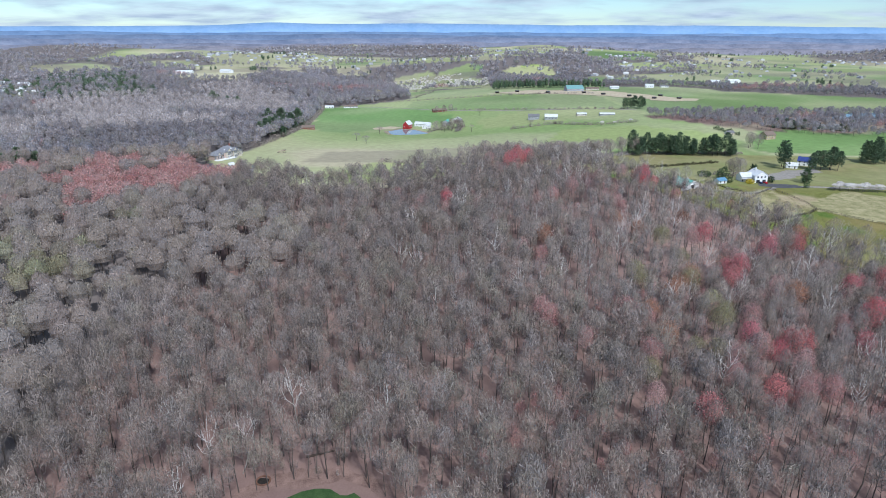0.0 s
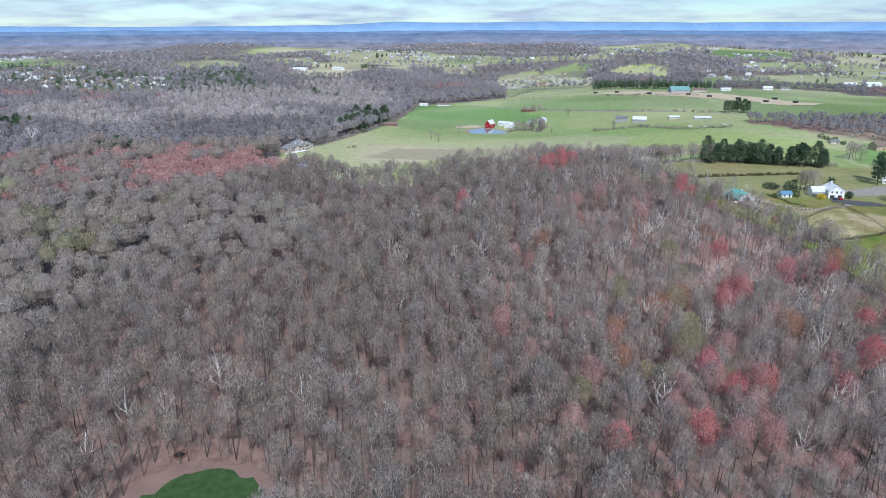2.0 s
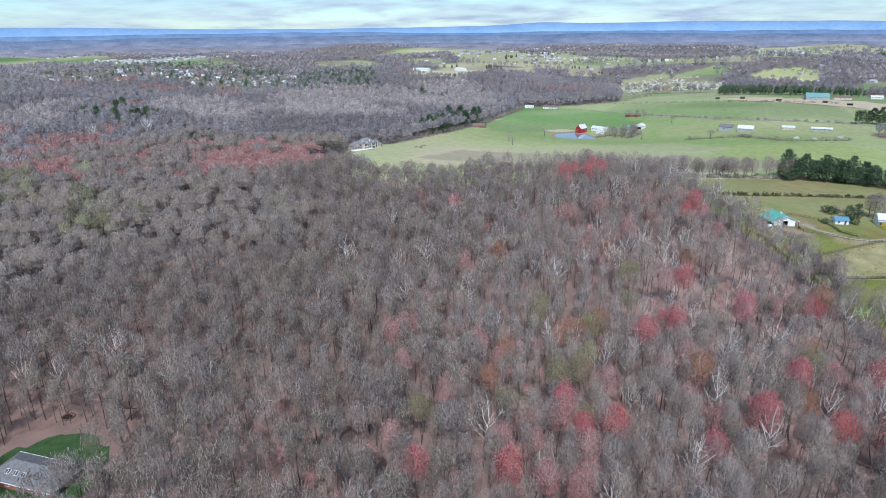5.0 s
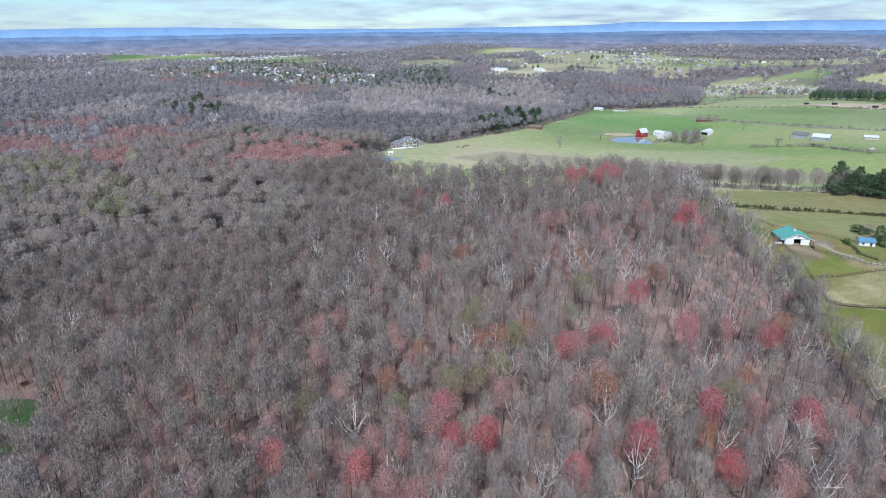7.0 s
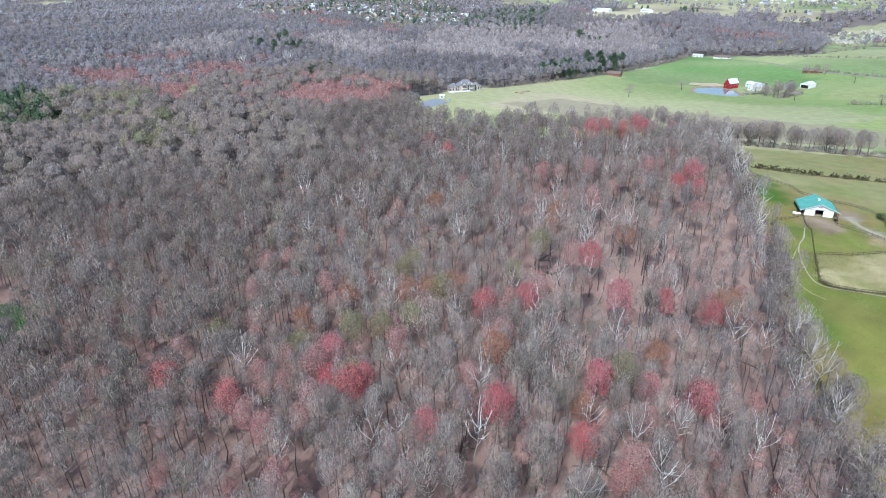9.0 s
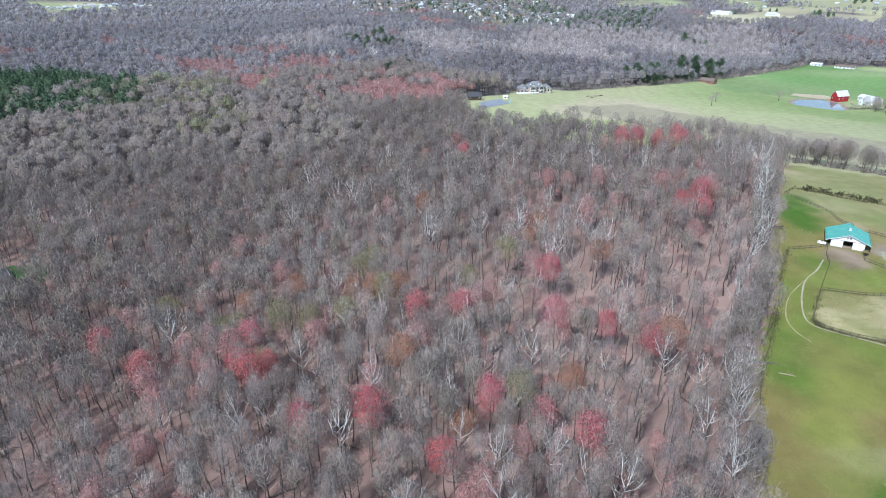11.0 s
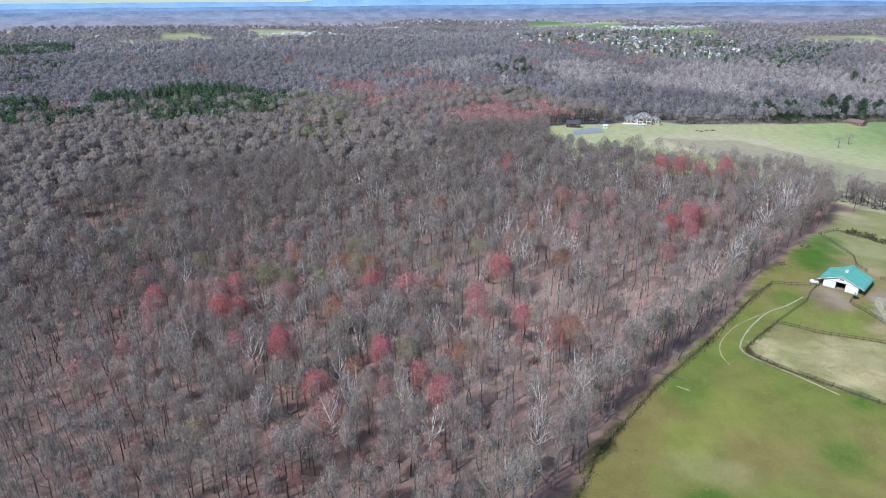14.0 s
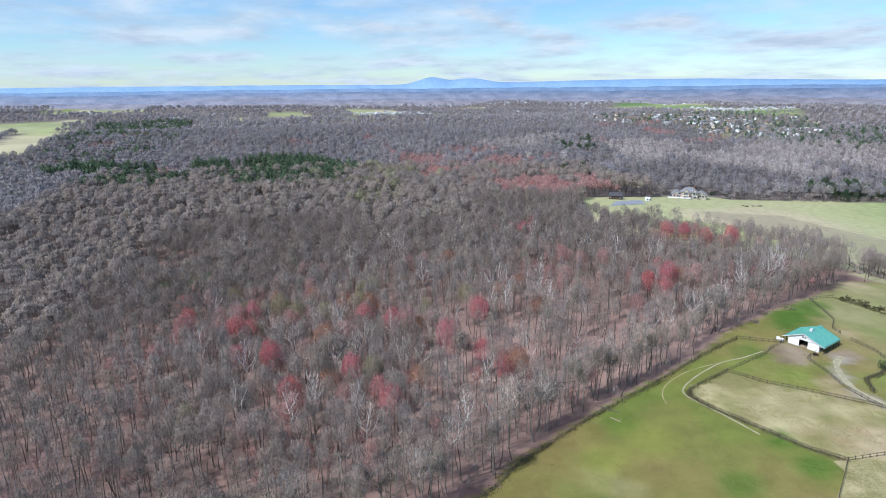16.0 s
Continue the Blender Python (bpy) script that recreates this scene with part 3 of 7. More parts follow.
FIELDS = [  # outline, colour
    (EAST, (0.195, 0.235, 0.065)),
    (NORTH, (0.215, 0.285, 0.105)),
    ([(-60, 1290), (300, 1210), (300, 950), (520, 905), (620, 1100), (560, 1330), (480, 1420), (300, 1400), (120, 1420), (-100, 1480)], GREEN),
    ([(140, 1697), (192, 1790), (268, 1830), (310, 1800), (290, 1580), (180, 1586)], LIME),
    ([(-16, 1752), (73, 1846), (119, 1831), (103, 1705), (40, 1660)], (0.105, 0.190, 0.080)),
    ([(-136, 1728), (-40, 1785), (-15, 1738), (-55, 1640), (-120, 1650)], PALE),
    ([(-148, 1637), (-76, 1433), (-33, 1500), (110, 1430), (116, 1618), (45, 1712), (-45, 1729)], PALE),
    ([(-333, 1962), (-248, 1937), (-199, 1784), (-293, 1761)], STRAW),
    ([(-644, 1440), (-680, 1828), (-427, 1887), (-370, 1726), (-450, 1370), (-534, 1350)], STRAW),
    ([(-1221, 1844), (-1179, 2090), (-900, 1837), (-1060, 1670)], PALE),
    ([(-1035, 2105), (-800, 2050), (-715, 1827), (-850, 1900)], PALE),
    ([(-1173, 2766), (-1076, 3100), (-560, 2300), (-510, 2031), (-690, 1940)], PALE),
    ([(-2901, 1720), (-2898, 2000), (-2164, 1881), (-2014, 2101), (-1322, 1600), (-1500, 1570), (-1632, 1615), (-2664, 1590)], (0.120, 0.205, 0.070)),
    ([(-1313, -330), (-1185, -398), (-714, -300), (-700, -380), (-1396, -640), (-1500, -600)], STRAW),
    ([(-2190, -215), (-2069, 10), (-1760, 40), (-1950, -190)], PALE),
    ([(-1318, 235), (-1937, 222), (-2495, 348), (-2279, 500), (-1700, 330)], PALE),
    ([(486, 1255), (619, 1267), (900, 1150), (900, 960), (600, 945), (480, 930), (430, 1060)], (0.155, 0.215, 0.080)),
    ([(500, 2190), (524, 2430), (1132, 3493), (774, 2300)], (0.140, 0.205, 0.080)),
    ([(523, 1830), (541, 2081), (837, 2265), (739, 1931)], PALE),
    ([(881, 2209), (974, 2514), (1536, 3439), (1078, 2343)], STRAW),
    ([(300, 2100), (420, 2500), (100, 2700), (-50, 2250)], PALE),
    ([(340, 1430), (435, 1455), (546, 1420), (712, 1360), (900, 1345), (1500, 1400), (1600, 2100), (900, 2000), (600, 1760), (400, 1680), (345, 1560)], (0.165, 0.225, 0.095)),
]
PADDOCK = [(189, 383), (197, 363), (201, 361), (210, 364), (223, 371), (238, 379), (246, 386), (246, 401), (238, 428), (224, 419), (211, 404), (200, 391)]
LUSHGREEN, OLIVE_BROWN, STRAWY = (0.060, 0.125, 0.018), (0.170, 0.140, 0.050), (0.300, 0.275, 0.150)
GRIT = (0.30, 0.275, 0.24)
EARTH, SANDY = (0.26, 0.205, 0.150), (0.38, 0.305, 0.200)
LUSH = [  # centre, radius, strength, colour of single patches in the paddocks
    (150, 440, 15, 0.9, LUSHGREEN), (143, 452, 13, 0.8, LUSHGREEN), (158, 433, 11, 0.8, LUSHGREEN), (134, 464, 12, 0.7, LUSHGREEN), (206, 334, 11, 0.35, LUSHGREEN), (212, 322, 10, 0.25, LUSHGREEN),
    (199, 345, 9, 0.3, LUSHGREEN), (178, 400, 9, 0.5, LUSHGREEN), (218, 300, 16, 0.8, OLIVE_BROWN), (232, 286, 16, 0.75, OLIVE_BROWN), (242, 268, 16, 0.7, OLIVE_BROWN), (210, 316, 10, 0.6, OLIVE_BROWN), (240, 330, 12, 0.45, OLIVE_BROWN), (248, 350, 9, 0.6, LUSHGREEN), (232, 374, 6, 0.8, LUSHGREEN),
    (246, 376, 7, 0.7, LUSHGREEN), (262, 318, 12, 0.55, STRAWY), (254, 310, 9, 0.5, LUSHGREEN), (200, 402, 13, 0.5, (0.17, 0.22, 0.05)), (188, 392, 10, 0.5, (0.17, 0.22, 0.05)),
    (210, 430, 14, 0.5, (0.17, 0.21, 0.06)), (150, 470, 12, 0.6, STRAWY), (112, 512, 14, 0.7, STRAWY), (300, 300, 25, 0.4, STRAWY), (176, 470, 16, 0.6, (0.18, 0.21, 0.07)),
    (180, 417, 7.5, 1.0, EARTH), (186, 415, 7, 0.95, EARTH), (179, 410, 6.5, 0.9, (0.17, 0.13, 0.09)), (186, 409, 5, 0.7, (0.17, 0.13, 0.09)), (188, 431, 7.5, 0.9, EARTH), (187, 438, 6, 0.8, EARTH),
    (196, 424, 6, 0.5, EARTH), (190, 431, 4, 0.8, GRIT), (193, 427, 4, 0.8, GRIT), (197, 423.5, 4, 0.8, GRIT), (202, 421, 4, 0.8, GRIT), (207, 419, 4, 0.8, GRIT), (212, 418, 4, 0.8, GRIT), (217, 419, 4, 0.8, GRIT), (222, 421, 4, 0.8, GRIT), (227, 424, 4, 0.8, GRIT), (232, 428, 4, 0.8, GRIT), (237, 433, 4, 0.8, GRIT), (205, 414, 6, 0.5, SANDY), (214, 412, 6, 0.5, SANDY), (223, 416, 5, 0.4, SANDY), (99, 519, 8, 0.9, SANDY), (168, 451, 6, 0.7, SANDY)]
PATCHES = [(236, 312, 9, 0.5, (0.25, 0.25, 0.10)), (243, 320, 7, 0.35, STRAWY), (226, 318, 10, 0.55, (0.21, 0.23, 0.05)), (222, 336, 12, 0.5, (0.20, 0.215, 0.05)), (250, 306, 9, 0.8, LUSHGREEN), (258, 296, 8, 0.7, LUSHGREEN),
           (238, 392, 7, 0.6, (0.34, 0.235, 0.15)), (229, 386, 5, 0.5, (0.33, 0.25, 0.16)), (233, 402, 6, 0.6, (0.34, 0.235, 0.15)), (244, 405, 17, 0.85, SANDY), (252, 412, 14, 0.8, SANDY), (234, 394, 6, 0.5, SANDY), (228, 408, 7, 0.5, (0.22, 0.20, 0.09)), (206, 372, 8, 0.5, (0.20, 0.20, 0.08)), (216, 392, 9, 0.5, (0.38, 0.33, 0.2))]
SUBURB = [(-1239, 889), (-1116, 940), (-1035, 1050), (-772, 980), (-700, 1080), (-800, 1250), (-1100, 1500), (-1293, 1580), (-1793, 1580), (-1347, 1047)]
FARWOOD = [[(280, 866), (308, 847), (336, 803), (367, 764), (398, 747), (560, 700), (900, 690), (900, 930), (600, 940), (468, 925), (366, 918), (302, 892)],
           [(345, 1330), (487, 1375), (619, 1300), (900, 1230), (900, 1345), (712, 1360), (546, 1420), (435, 1455), (340, 1430)]]


def open_land(x, y):
    """Which places are free of woods."""
    free = np.zeros(np.shape(x), bool)
    for poly, _ in FIELDS:
        free |= inside(x, y, poly)
    for poly in FARWOOD:
        free &= ~inside(x, y, poly)
    far = np.hypot(x, y - 200)
    bearing = np.degrees(np.arctan2(x, y))
    share_n = 0.56 - 0.18 * ramp(-bearing, 15, 60) + 0.06 * ramp(bearing, -5, 15)
    free |= (far > 1700) & (rolls(x, y, 420, 11) * 0.7 + rolls(x, y, 170, 12) * 0.3 > 1.02 - share_n)
    return free


def land_colour(x, y):
    c = np.empty((len(x), 4), np.float32)
    c[:] = (*LITTER, 1)
    far = np.hypot(x, y - 200)
    k = rolls(x, y, 260, 21)[:, None]
    meadow = np.where(k < 0.4, np.array([[*GREEN, 1]]), np.where(k < 0.62, np.array([[*PALE, 1]]), np.where(k < 0.8, np.array([[*STRAW, 1]]), np.array([[0.17, 0.25, 0.06, 1]]))))
    free = open_land(x, y)
    # paler litter eastward; it fades by the fence to paint in the shade there
    leaves = (ramp(x, 85, 150) * ramp(y, 185, 245) * ramp(-x, -205, -175) * (0.85 + 0.45 * rolls(x, y, 14, 29)))[:, None]
    c[:, :3] += np.array([0.056, 0.040, 0.033]) * leaves * (far < 600)[:, None]
    c[free] = meadow[free]
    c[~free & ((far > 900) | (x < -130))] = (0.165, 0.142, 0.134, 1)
    wx, wy = x + 16 * (rolls(x, y, 30, 23) - 0.5) * (far > 700), y + 16 * (rolls(x, y, 30, 24) - 0.5) * (far > 700)
    for poly, col in FIELDS:
        c[inside(wx, wy, poly) & free] = (*col, 1)
    swath = (0.84 + 0.32 * rolls(x * 0.8, y, 90, 25))[:, None]
    dry = (0.42 * ramp(rolls(x, y, 130, 27) * 0.65 + rolls(x * 0.8, y, 70, 28) * 0.35, 0.45, 0.72))[:, None]
    tilled = (c[:, :3] * (1 - dry) + np.array([0.40, 0.375, 0.235]) * dry) * swath
    wide_fields = free & (far > 500)
    c[wide_fields, :3] = tilled[wide_fields]
    cell_x, cell_y = np.floor((x + 0.35 * y + 40 * rolls(x, y, 150, 36)) / 190), np.floor((y - 0.25 * x + 40 * rolls(x, y, 150, 37)) / 125)
    kind_of, tone_of = lattice(cell_x, cell_y, 38)[:, None], lattice(cell_x, cell_y, 39)[:, None]
    parcel = np.where(kind_of < 0.28, np.array([[0.36, 0.33, 0.215]]), np.where(kind_of < 0.5, np.array([[0.29, 0.325, 0.14]]), np.where(kind_of < 0.62, np.array([[0.25, 0.215, 0.165]]), c[:, :3])))
    k = free & (far > 1480)
    c[k, :3] = (c[:, :3] * 0.35 + parcel * 0.65 * (0.85 + 0.3 * tone_of))[k]
    s = inside(x, y, SUBURB)
    c[s] = (0.19, 0.185, 0.125, 1)
    # the broad field: bare, straw-coloured crowns, brighter grass in the dips
    n = inside(x, y, NORTH)
    bare = ramp(rolls(x, y, 95, 31) * 0.6 + rolls(x * 0.6, y, 40, 32) * 0.4, 0.42, 0.62) * (0.25 + 0.75 * ramp(-y, -900, -640))
    bare = np.maximum(bare, (0.60 + 0.4 * rolls(x, y, 45, 33)) * ramp(-y, -780, -680) * ramp(-x, -80, 0))
    c[n, :3] = (c[n, :3] * (1 - bare[n, None] * 0.75) + np.array([0.400, 0.365, 0.240]) * bare[n, None] * 0.75)
    west_n = (n * ramp(-y, -860, -720) * ramp(-x, -60, 40) * (0.55 + 0.3 * rolls(x, y, 60, 34)))[:, None]
    c[:, :3] = c[:, :3] * (1 - west_n) + (np.array([0.360, 0.370, 0.195]) + np.array([0.09, 0.015, 0.07]) * ramp(rolls(x * 0.7, y, 70, 35), 0.35, 0.65)[:, None]) * west_n
    lush = inside(x, y, [(-70, 450), (0, 482), (30, 545), (10, 640), (-30, 660), (-50, 590), (-100, 480)])
    c[lush, :3] = c[lush, :3] * 0.55 + np.array([0.21, 0.31, 0.05]) * 0.45
    brown = inside(x, y, [(-130, 560), (60, 560), (190, 640), (190, 700), (40, 690), (-120, 640)])
    c[brown, :3] = c[brown, :3] * 0.2 + np.array([0.295, 0.262, 0.185]) * 0.8
    for poly, col in (([(-198, 885), (-227, 1183), (-120, 1180), (-20, 1090), (40, 960), (-60, 930), (-100, 890), (-150, 840)], (0.150, 0.245, 0.085)),
                      ([(60, 880), (140, 860), (290, 930), (290, 1000), (150, 1010), (60, 960)], (0.27, 0.30, 0.135)), ([(-60, 1110), (150, 1020), (290, 985), (290, 1180), (60, 1215), (-60, 1240)], (0.185, 0.245, 0.105)),
                      ([(320, 620), (420, 610), (600, 640), (600, 760), (400, 760), (350, 700)], (0.170, 0.265, 0.090)), ([(120, 700), (300, 640), (330, 720), (250, 790), (150, 780)], (0.27, 0.315, 0.125))):
        k = inside(wx, wy, poly)
        c[k, :3] = ((np.array(col) * (1 - 0.6 * dry) + np.array([0.40, 0.375, 0.235]) * 0.6 * dry) * swath)[k]
    dirt = inside(x, y, [(100, 1250), (258, 1225), (400, 1080), (440, 1105), (330, 1225), (190, 1290)])
    c[dirt] = (*DIRT, 1)
    # paddocks: patches of straw, olive and green, lusher along the wood and behind the barn
    e = inside(x, y, EAST)
    p1, p2 = ramp(rolls(x, y, 34, 41) * 0.7 + rolls(x, y, 11, 43) * 0.3, 0.35, 0.68)[:, None], ramp(rolls(x, y, 15, 42), 0.5, 0.8)[:, None]
    grass = np.array([0.158, 0.160, 0.046]) * (1 - p1) + np.array([0.205, 0.168, 0.066]) * p1
    grass = grass * (1 - 0.6 * p2) + np.array([0.130, 0.168, 0.036]) * 0.6 * p2
    upper = (0.48 * ramp(y, 425, 470) * (0.6 + 0.6 * rolls(x, y, 28, 47)))[:, None]
    grass = grass * (1 - upper) + np.array([0.315, 0.300, 0.165]) * upper
    ragged = 5 * (rolls(x, y, 6, 44) - 0.5)
    straw = inside(x + 0.3 * ragged, y, PADDOCK)[:, None]
    clumps = ramp(rolls(x, y, 9, 45) * 0.6 + rolls(x, y, 3.5, 46) * 0.4, 0.3, 0.7)[:, None]
    grass = np.where(straw, np.array([0.20, 0.19, 0.078]) * (1 - clumps) + np.array([0.37, 0.325, 0.185]) * clumps, grass)
    for gx0, gy0, rad, amount, col in LUSH + PATCHES:
        k = (amount * ramp(-(np.hypot(x - gx0, y - gy0) + ragged), -rad, -rad * 0.35))[:, None]
        grass = grass * (1 - k) + np.array(col) * k
    c[e, :3] = grass[e]
    return c


def axis(stretches, end, grow):
    """Grid lines with a step for each stretch, growing wider outside."""
    a = []
    for lo, hi, step in stretches:
        a += list(np.arange(lo, hi - 0.1, step))
    a.append(stretches[-1][1])
    s = stretches[-1][2]
    while a[-1] < end:
        s *= grow
        a.append(a[-1] + s)
    s = stretches[0][2]
    while a[0] > -end:
        s *= grow
        a.insert(0, a[0] - s)
    return np.array(a)


gx = axis([(-750, -330, 20.0), (-330, 110, 7.0), (110, 272, 2.6), (272, 430, 7.0), (430, 700, 18.0)], 4900, 1.05)
gy = axis([(60, 250, 7.0), (250, 486, 2.6), (486, 700, 7.0), (700, 1900, 20.0)], 4900, 1.05)
X, Y = np.meshgrid(gx, gy)
X, Y = X.ravel(), Y.ravel()
nx, ny = len(gx), len(gy)
q = (np.arange(ny - 1)[:, None] * nx + np.arange(nx - 1)[None, :]).ravel()
T = np.concatenate([np.stack([q, q + 1, q + nx + 1], 1), np.stack([q, q + nx + 1, q + nx], 1)])
Zg = heights(X, Y)
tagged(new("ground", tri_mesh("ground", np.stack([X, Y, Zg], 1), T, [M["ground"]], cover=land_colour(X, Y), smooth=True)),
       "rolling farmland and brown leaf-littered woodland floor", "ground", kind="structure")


def drape(name, outline, mat, lift=0.12, step=3.0, label="", category="ground", kind="structure", level=None, ragged=0.0):
    """A patch of ground cover that follows the land inside an outline; ragged: metres by which its edge wanders."""
    if ragged:
        fine_edge = []
        for i, a in enumerate(outline):
            a, b = Vector(a), Vector(outline[(i + 1) % len(outline)])
            n = max(1, int((b - a).length / (ragged * 1.3)))
            for k in range(n):
                p = a.lerp(b, k / n)
                fine_edge.append((p.x + ragged * (rolls(p.x, p.y, ragged * 2, 7) - 0.5) * 2, p.y + ragged * (rolls(p.x, p.y, ragged * 2, 8) - 0.5) * 2))
        outline = [(float(u), float(v)) for u, v in fine_edge]
    bm = bmesh.new()
    bm.faces.new([bm.verts.new((x, y, 0)) for x, y in outline])
    bmesh.ops.triangulate(bm, faces=bm.faces[:])
    for _ in range(7):
        long = [e for e in bm.edges if e.calc_length() > step * 2]
        if not long:
            break
        bmesh.ops.subdivide_edges(bm, edges=long, cuts=1)
        bmesh.ops.triangulate(bm, faces=bm.faces[:])
    for v in bm.verts:
        v.co.z = (height(v.co.x, v.co.y) if level is None else level) + lift
    bmesh.ops.recalc_face_normals(bm, faces=bm.faces[:])
    if sum(f.normal.z for f in bm.faces) < 0:
        bmesh.ops.reverse_faces(bm, faces=bm.faces[:])
    ob = part(name, bm, mat, None)
    return tagged(ob, label, category, kind=kind)


def smooth_line(pts, step=2.0):
    """Points along a soft curve through pts."""
    out, n = [], len(pts)
    for i in range(n - 1):
        p0, p1, p2, p3 = (Vector(pts[max(0, min(n - 1, j))]) for j in (i - 1, i, i + 1, i + 2))
        k = max(2, int((p2 - p1).length / step))
        for s in range(k):
            t = s / k
            out.append(0.5 * (2 * p1 + (p2 - p0) * t + (2 * p0 - 5 * p1 + 4 * p2 - p3) * t * t + (3 * p1 - p0 - 3 * p2 + p3) * t ** 3))
    out.append(Vector(pts[-1]))
    return out


def strip(name, pts, width, mat, lift=0.14, label="", category="path", rough=0.25, seed=0):
    """A track of ground along a curve, with uneven edges."""
    rng = random.Random(seed)
    line = smooth_line(pts)
    bm, last = bmesh.new(), None
    for i, p in enumerate(line):
        d = (line[min(i + 1, len(line) - 1)] - line[max(i - 1, 0)]).normalized()
        s = Vector((-d.y, d.x))
        row = []
        for k in (-0.5, 0, 0.5):
            w = k * width * (1 + rng.uniform(-rough, rough))
            c = p + s * w
            row.append(bm.verts.new((c.x, c.y, height(c.x, c.y) + lift)))
        if last:
            for k in (0, 1):
                bm.faces.new((last[k], row[k], row[k + 1], last[k + 1]))
        last = row
    bmesh.ops.recalc_face_normals(bm, faces=bm.faces[:])
    if sum(f.normal.z for f in bm.faces) < 0:
        bmesh.ops.reverse_faces(bm, faces=bm.faces[:])
    return tagged(part(name, bm, mat, None), label, category, kind="structure")


# ---------------------------------------------------------------- far hills
def ridge(name, radius, b0, b1, foot, crest, mat, label):
    """A long far hill: an arc about the place between two bearings, with its crest given by a function of the bearing."""
    n = 420
    v, t = [], []
    for i in range(n + 1):
        b = b0 + (b1 - b0) * i / n
        s, c = math.sin(radians(b)), math.cos(radians(b))
        h = crest(b)
        for k, (r, z) in enumerate(((radius - 260, foot), (radius - 130, foot + (h - foot) * 0.45), (radius, h), (radius + 60, foot))):
            v.append((150 + r * s, 200 + r * c, z))
        if i:
            o = 4 * i
            for k in range(3):
                t += [(o + k - 4, o + k, o + k + 1), (o + k - 4, o + k + 1, o + k - 3)]
    return tagged(new(name, tri_mesh(name, v, t, [mat], smooth=True)), label, "hill", kind="structure")


def bell(b, at, wide, high):
    return high * math.exp(-((b - at) / wide) ** 2)


def wob(b, size, seed):
    return float(rolls(np.array([b * 10.0]), np.array([seed * 77.0]), size * 10.0, seed)[0]) - 0.5


LAYERS = [  # name, radius, crest, swell, colours, glow: from the grey plain to the blue ridge, air haze painted in
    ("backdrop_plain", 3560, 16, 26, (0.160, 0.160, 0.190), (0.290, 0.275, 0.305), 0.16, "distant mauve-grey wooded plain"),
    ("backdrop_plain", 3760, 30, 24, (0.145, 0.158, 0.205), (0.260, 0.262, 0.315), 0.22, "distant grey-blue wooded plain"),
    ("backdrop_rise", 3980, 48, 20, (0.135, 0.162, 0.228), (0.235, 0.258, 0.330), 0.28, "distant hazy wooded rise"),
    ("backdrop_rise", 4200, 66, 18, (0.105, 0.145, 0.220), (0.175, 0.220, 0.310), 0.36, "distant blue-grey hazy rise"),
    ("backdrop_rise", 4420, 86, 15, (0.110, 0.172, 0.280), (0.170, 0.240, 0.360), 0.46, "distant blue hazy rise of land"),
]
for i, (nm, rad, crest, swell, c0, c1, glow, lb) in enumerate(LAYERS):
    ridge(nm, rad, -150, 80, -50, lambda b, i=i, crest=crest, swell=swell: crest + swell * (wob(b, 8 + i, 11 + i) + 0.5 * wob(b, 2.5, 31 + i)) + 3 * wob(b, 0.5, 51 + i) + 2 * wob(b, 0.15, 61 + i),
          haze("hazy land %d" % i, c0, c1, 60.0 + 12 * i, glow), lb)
# the farthest ridge, its blue haze likewise painted and glowing
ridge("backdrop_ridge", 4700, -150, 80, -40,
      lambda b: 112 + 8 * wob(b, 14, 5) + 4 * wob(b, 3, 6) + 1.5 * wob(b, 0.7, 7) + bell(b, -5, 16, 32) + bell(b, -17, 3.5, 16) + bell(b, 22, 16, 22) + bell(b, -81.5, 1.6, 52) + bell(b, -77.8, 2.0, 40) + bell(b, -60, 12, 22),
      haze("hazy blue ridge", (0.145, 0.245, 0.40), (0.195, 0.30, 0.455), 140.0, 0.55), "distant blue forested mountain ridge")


# ---------------------------------------------------------------- trees
def tube(points, radii, sides):
    """Vertices and triangles of a tapering limb."""
    pts = np.asarray(points, float)
    v, t = [], []
    for i, p in enumerate(pts):
        d = pts[min(i + 1, len(pts) - 1)] - pts[max(i - 1, 0)]
        d = d / (np.linalg.norm(d) + 1e-9)
        a = np.cross(d, (0.31, 0.95, 0.07) if abs(d[2]) > 0.5 else (0, 0, 1))
        a = a / (np.linalg.norm(a) + 1e-9)
        b = np.cross(d, a)
        for k in range(sides):
            w = k * math.tau / sides
            v.append(p + radii[i] * (math.cos(w) * a + math.sin(w) * b))
    for i in range(len(pts) - 1):
        for k in range(sides):
            j = (k + 1) % sides
            a, b, c, d = i * sides + k, i * sides + j, (i + 1) * sides + j, (i + 1) * sides + k
            t += [(a, b, c), (a, c, d)]
    return np.array(v), np.array(t)


def join(pieces):
    """Several sets of vertices, triangles and, where given, normals as one."""
    v, t, n, o = [], [], [], 0
    for piece in pieces:
        a, b = piece[:2]
        if len(a) == 0:
            continue
        v.append(a)
        t.append(b + o)
        n.append(piece[2] if len(piece) > 2 else soft_normals(a, b))
        o += len(a)
    return np.concatenate(v), np.concatenate(t), np.concatenate(n)


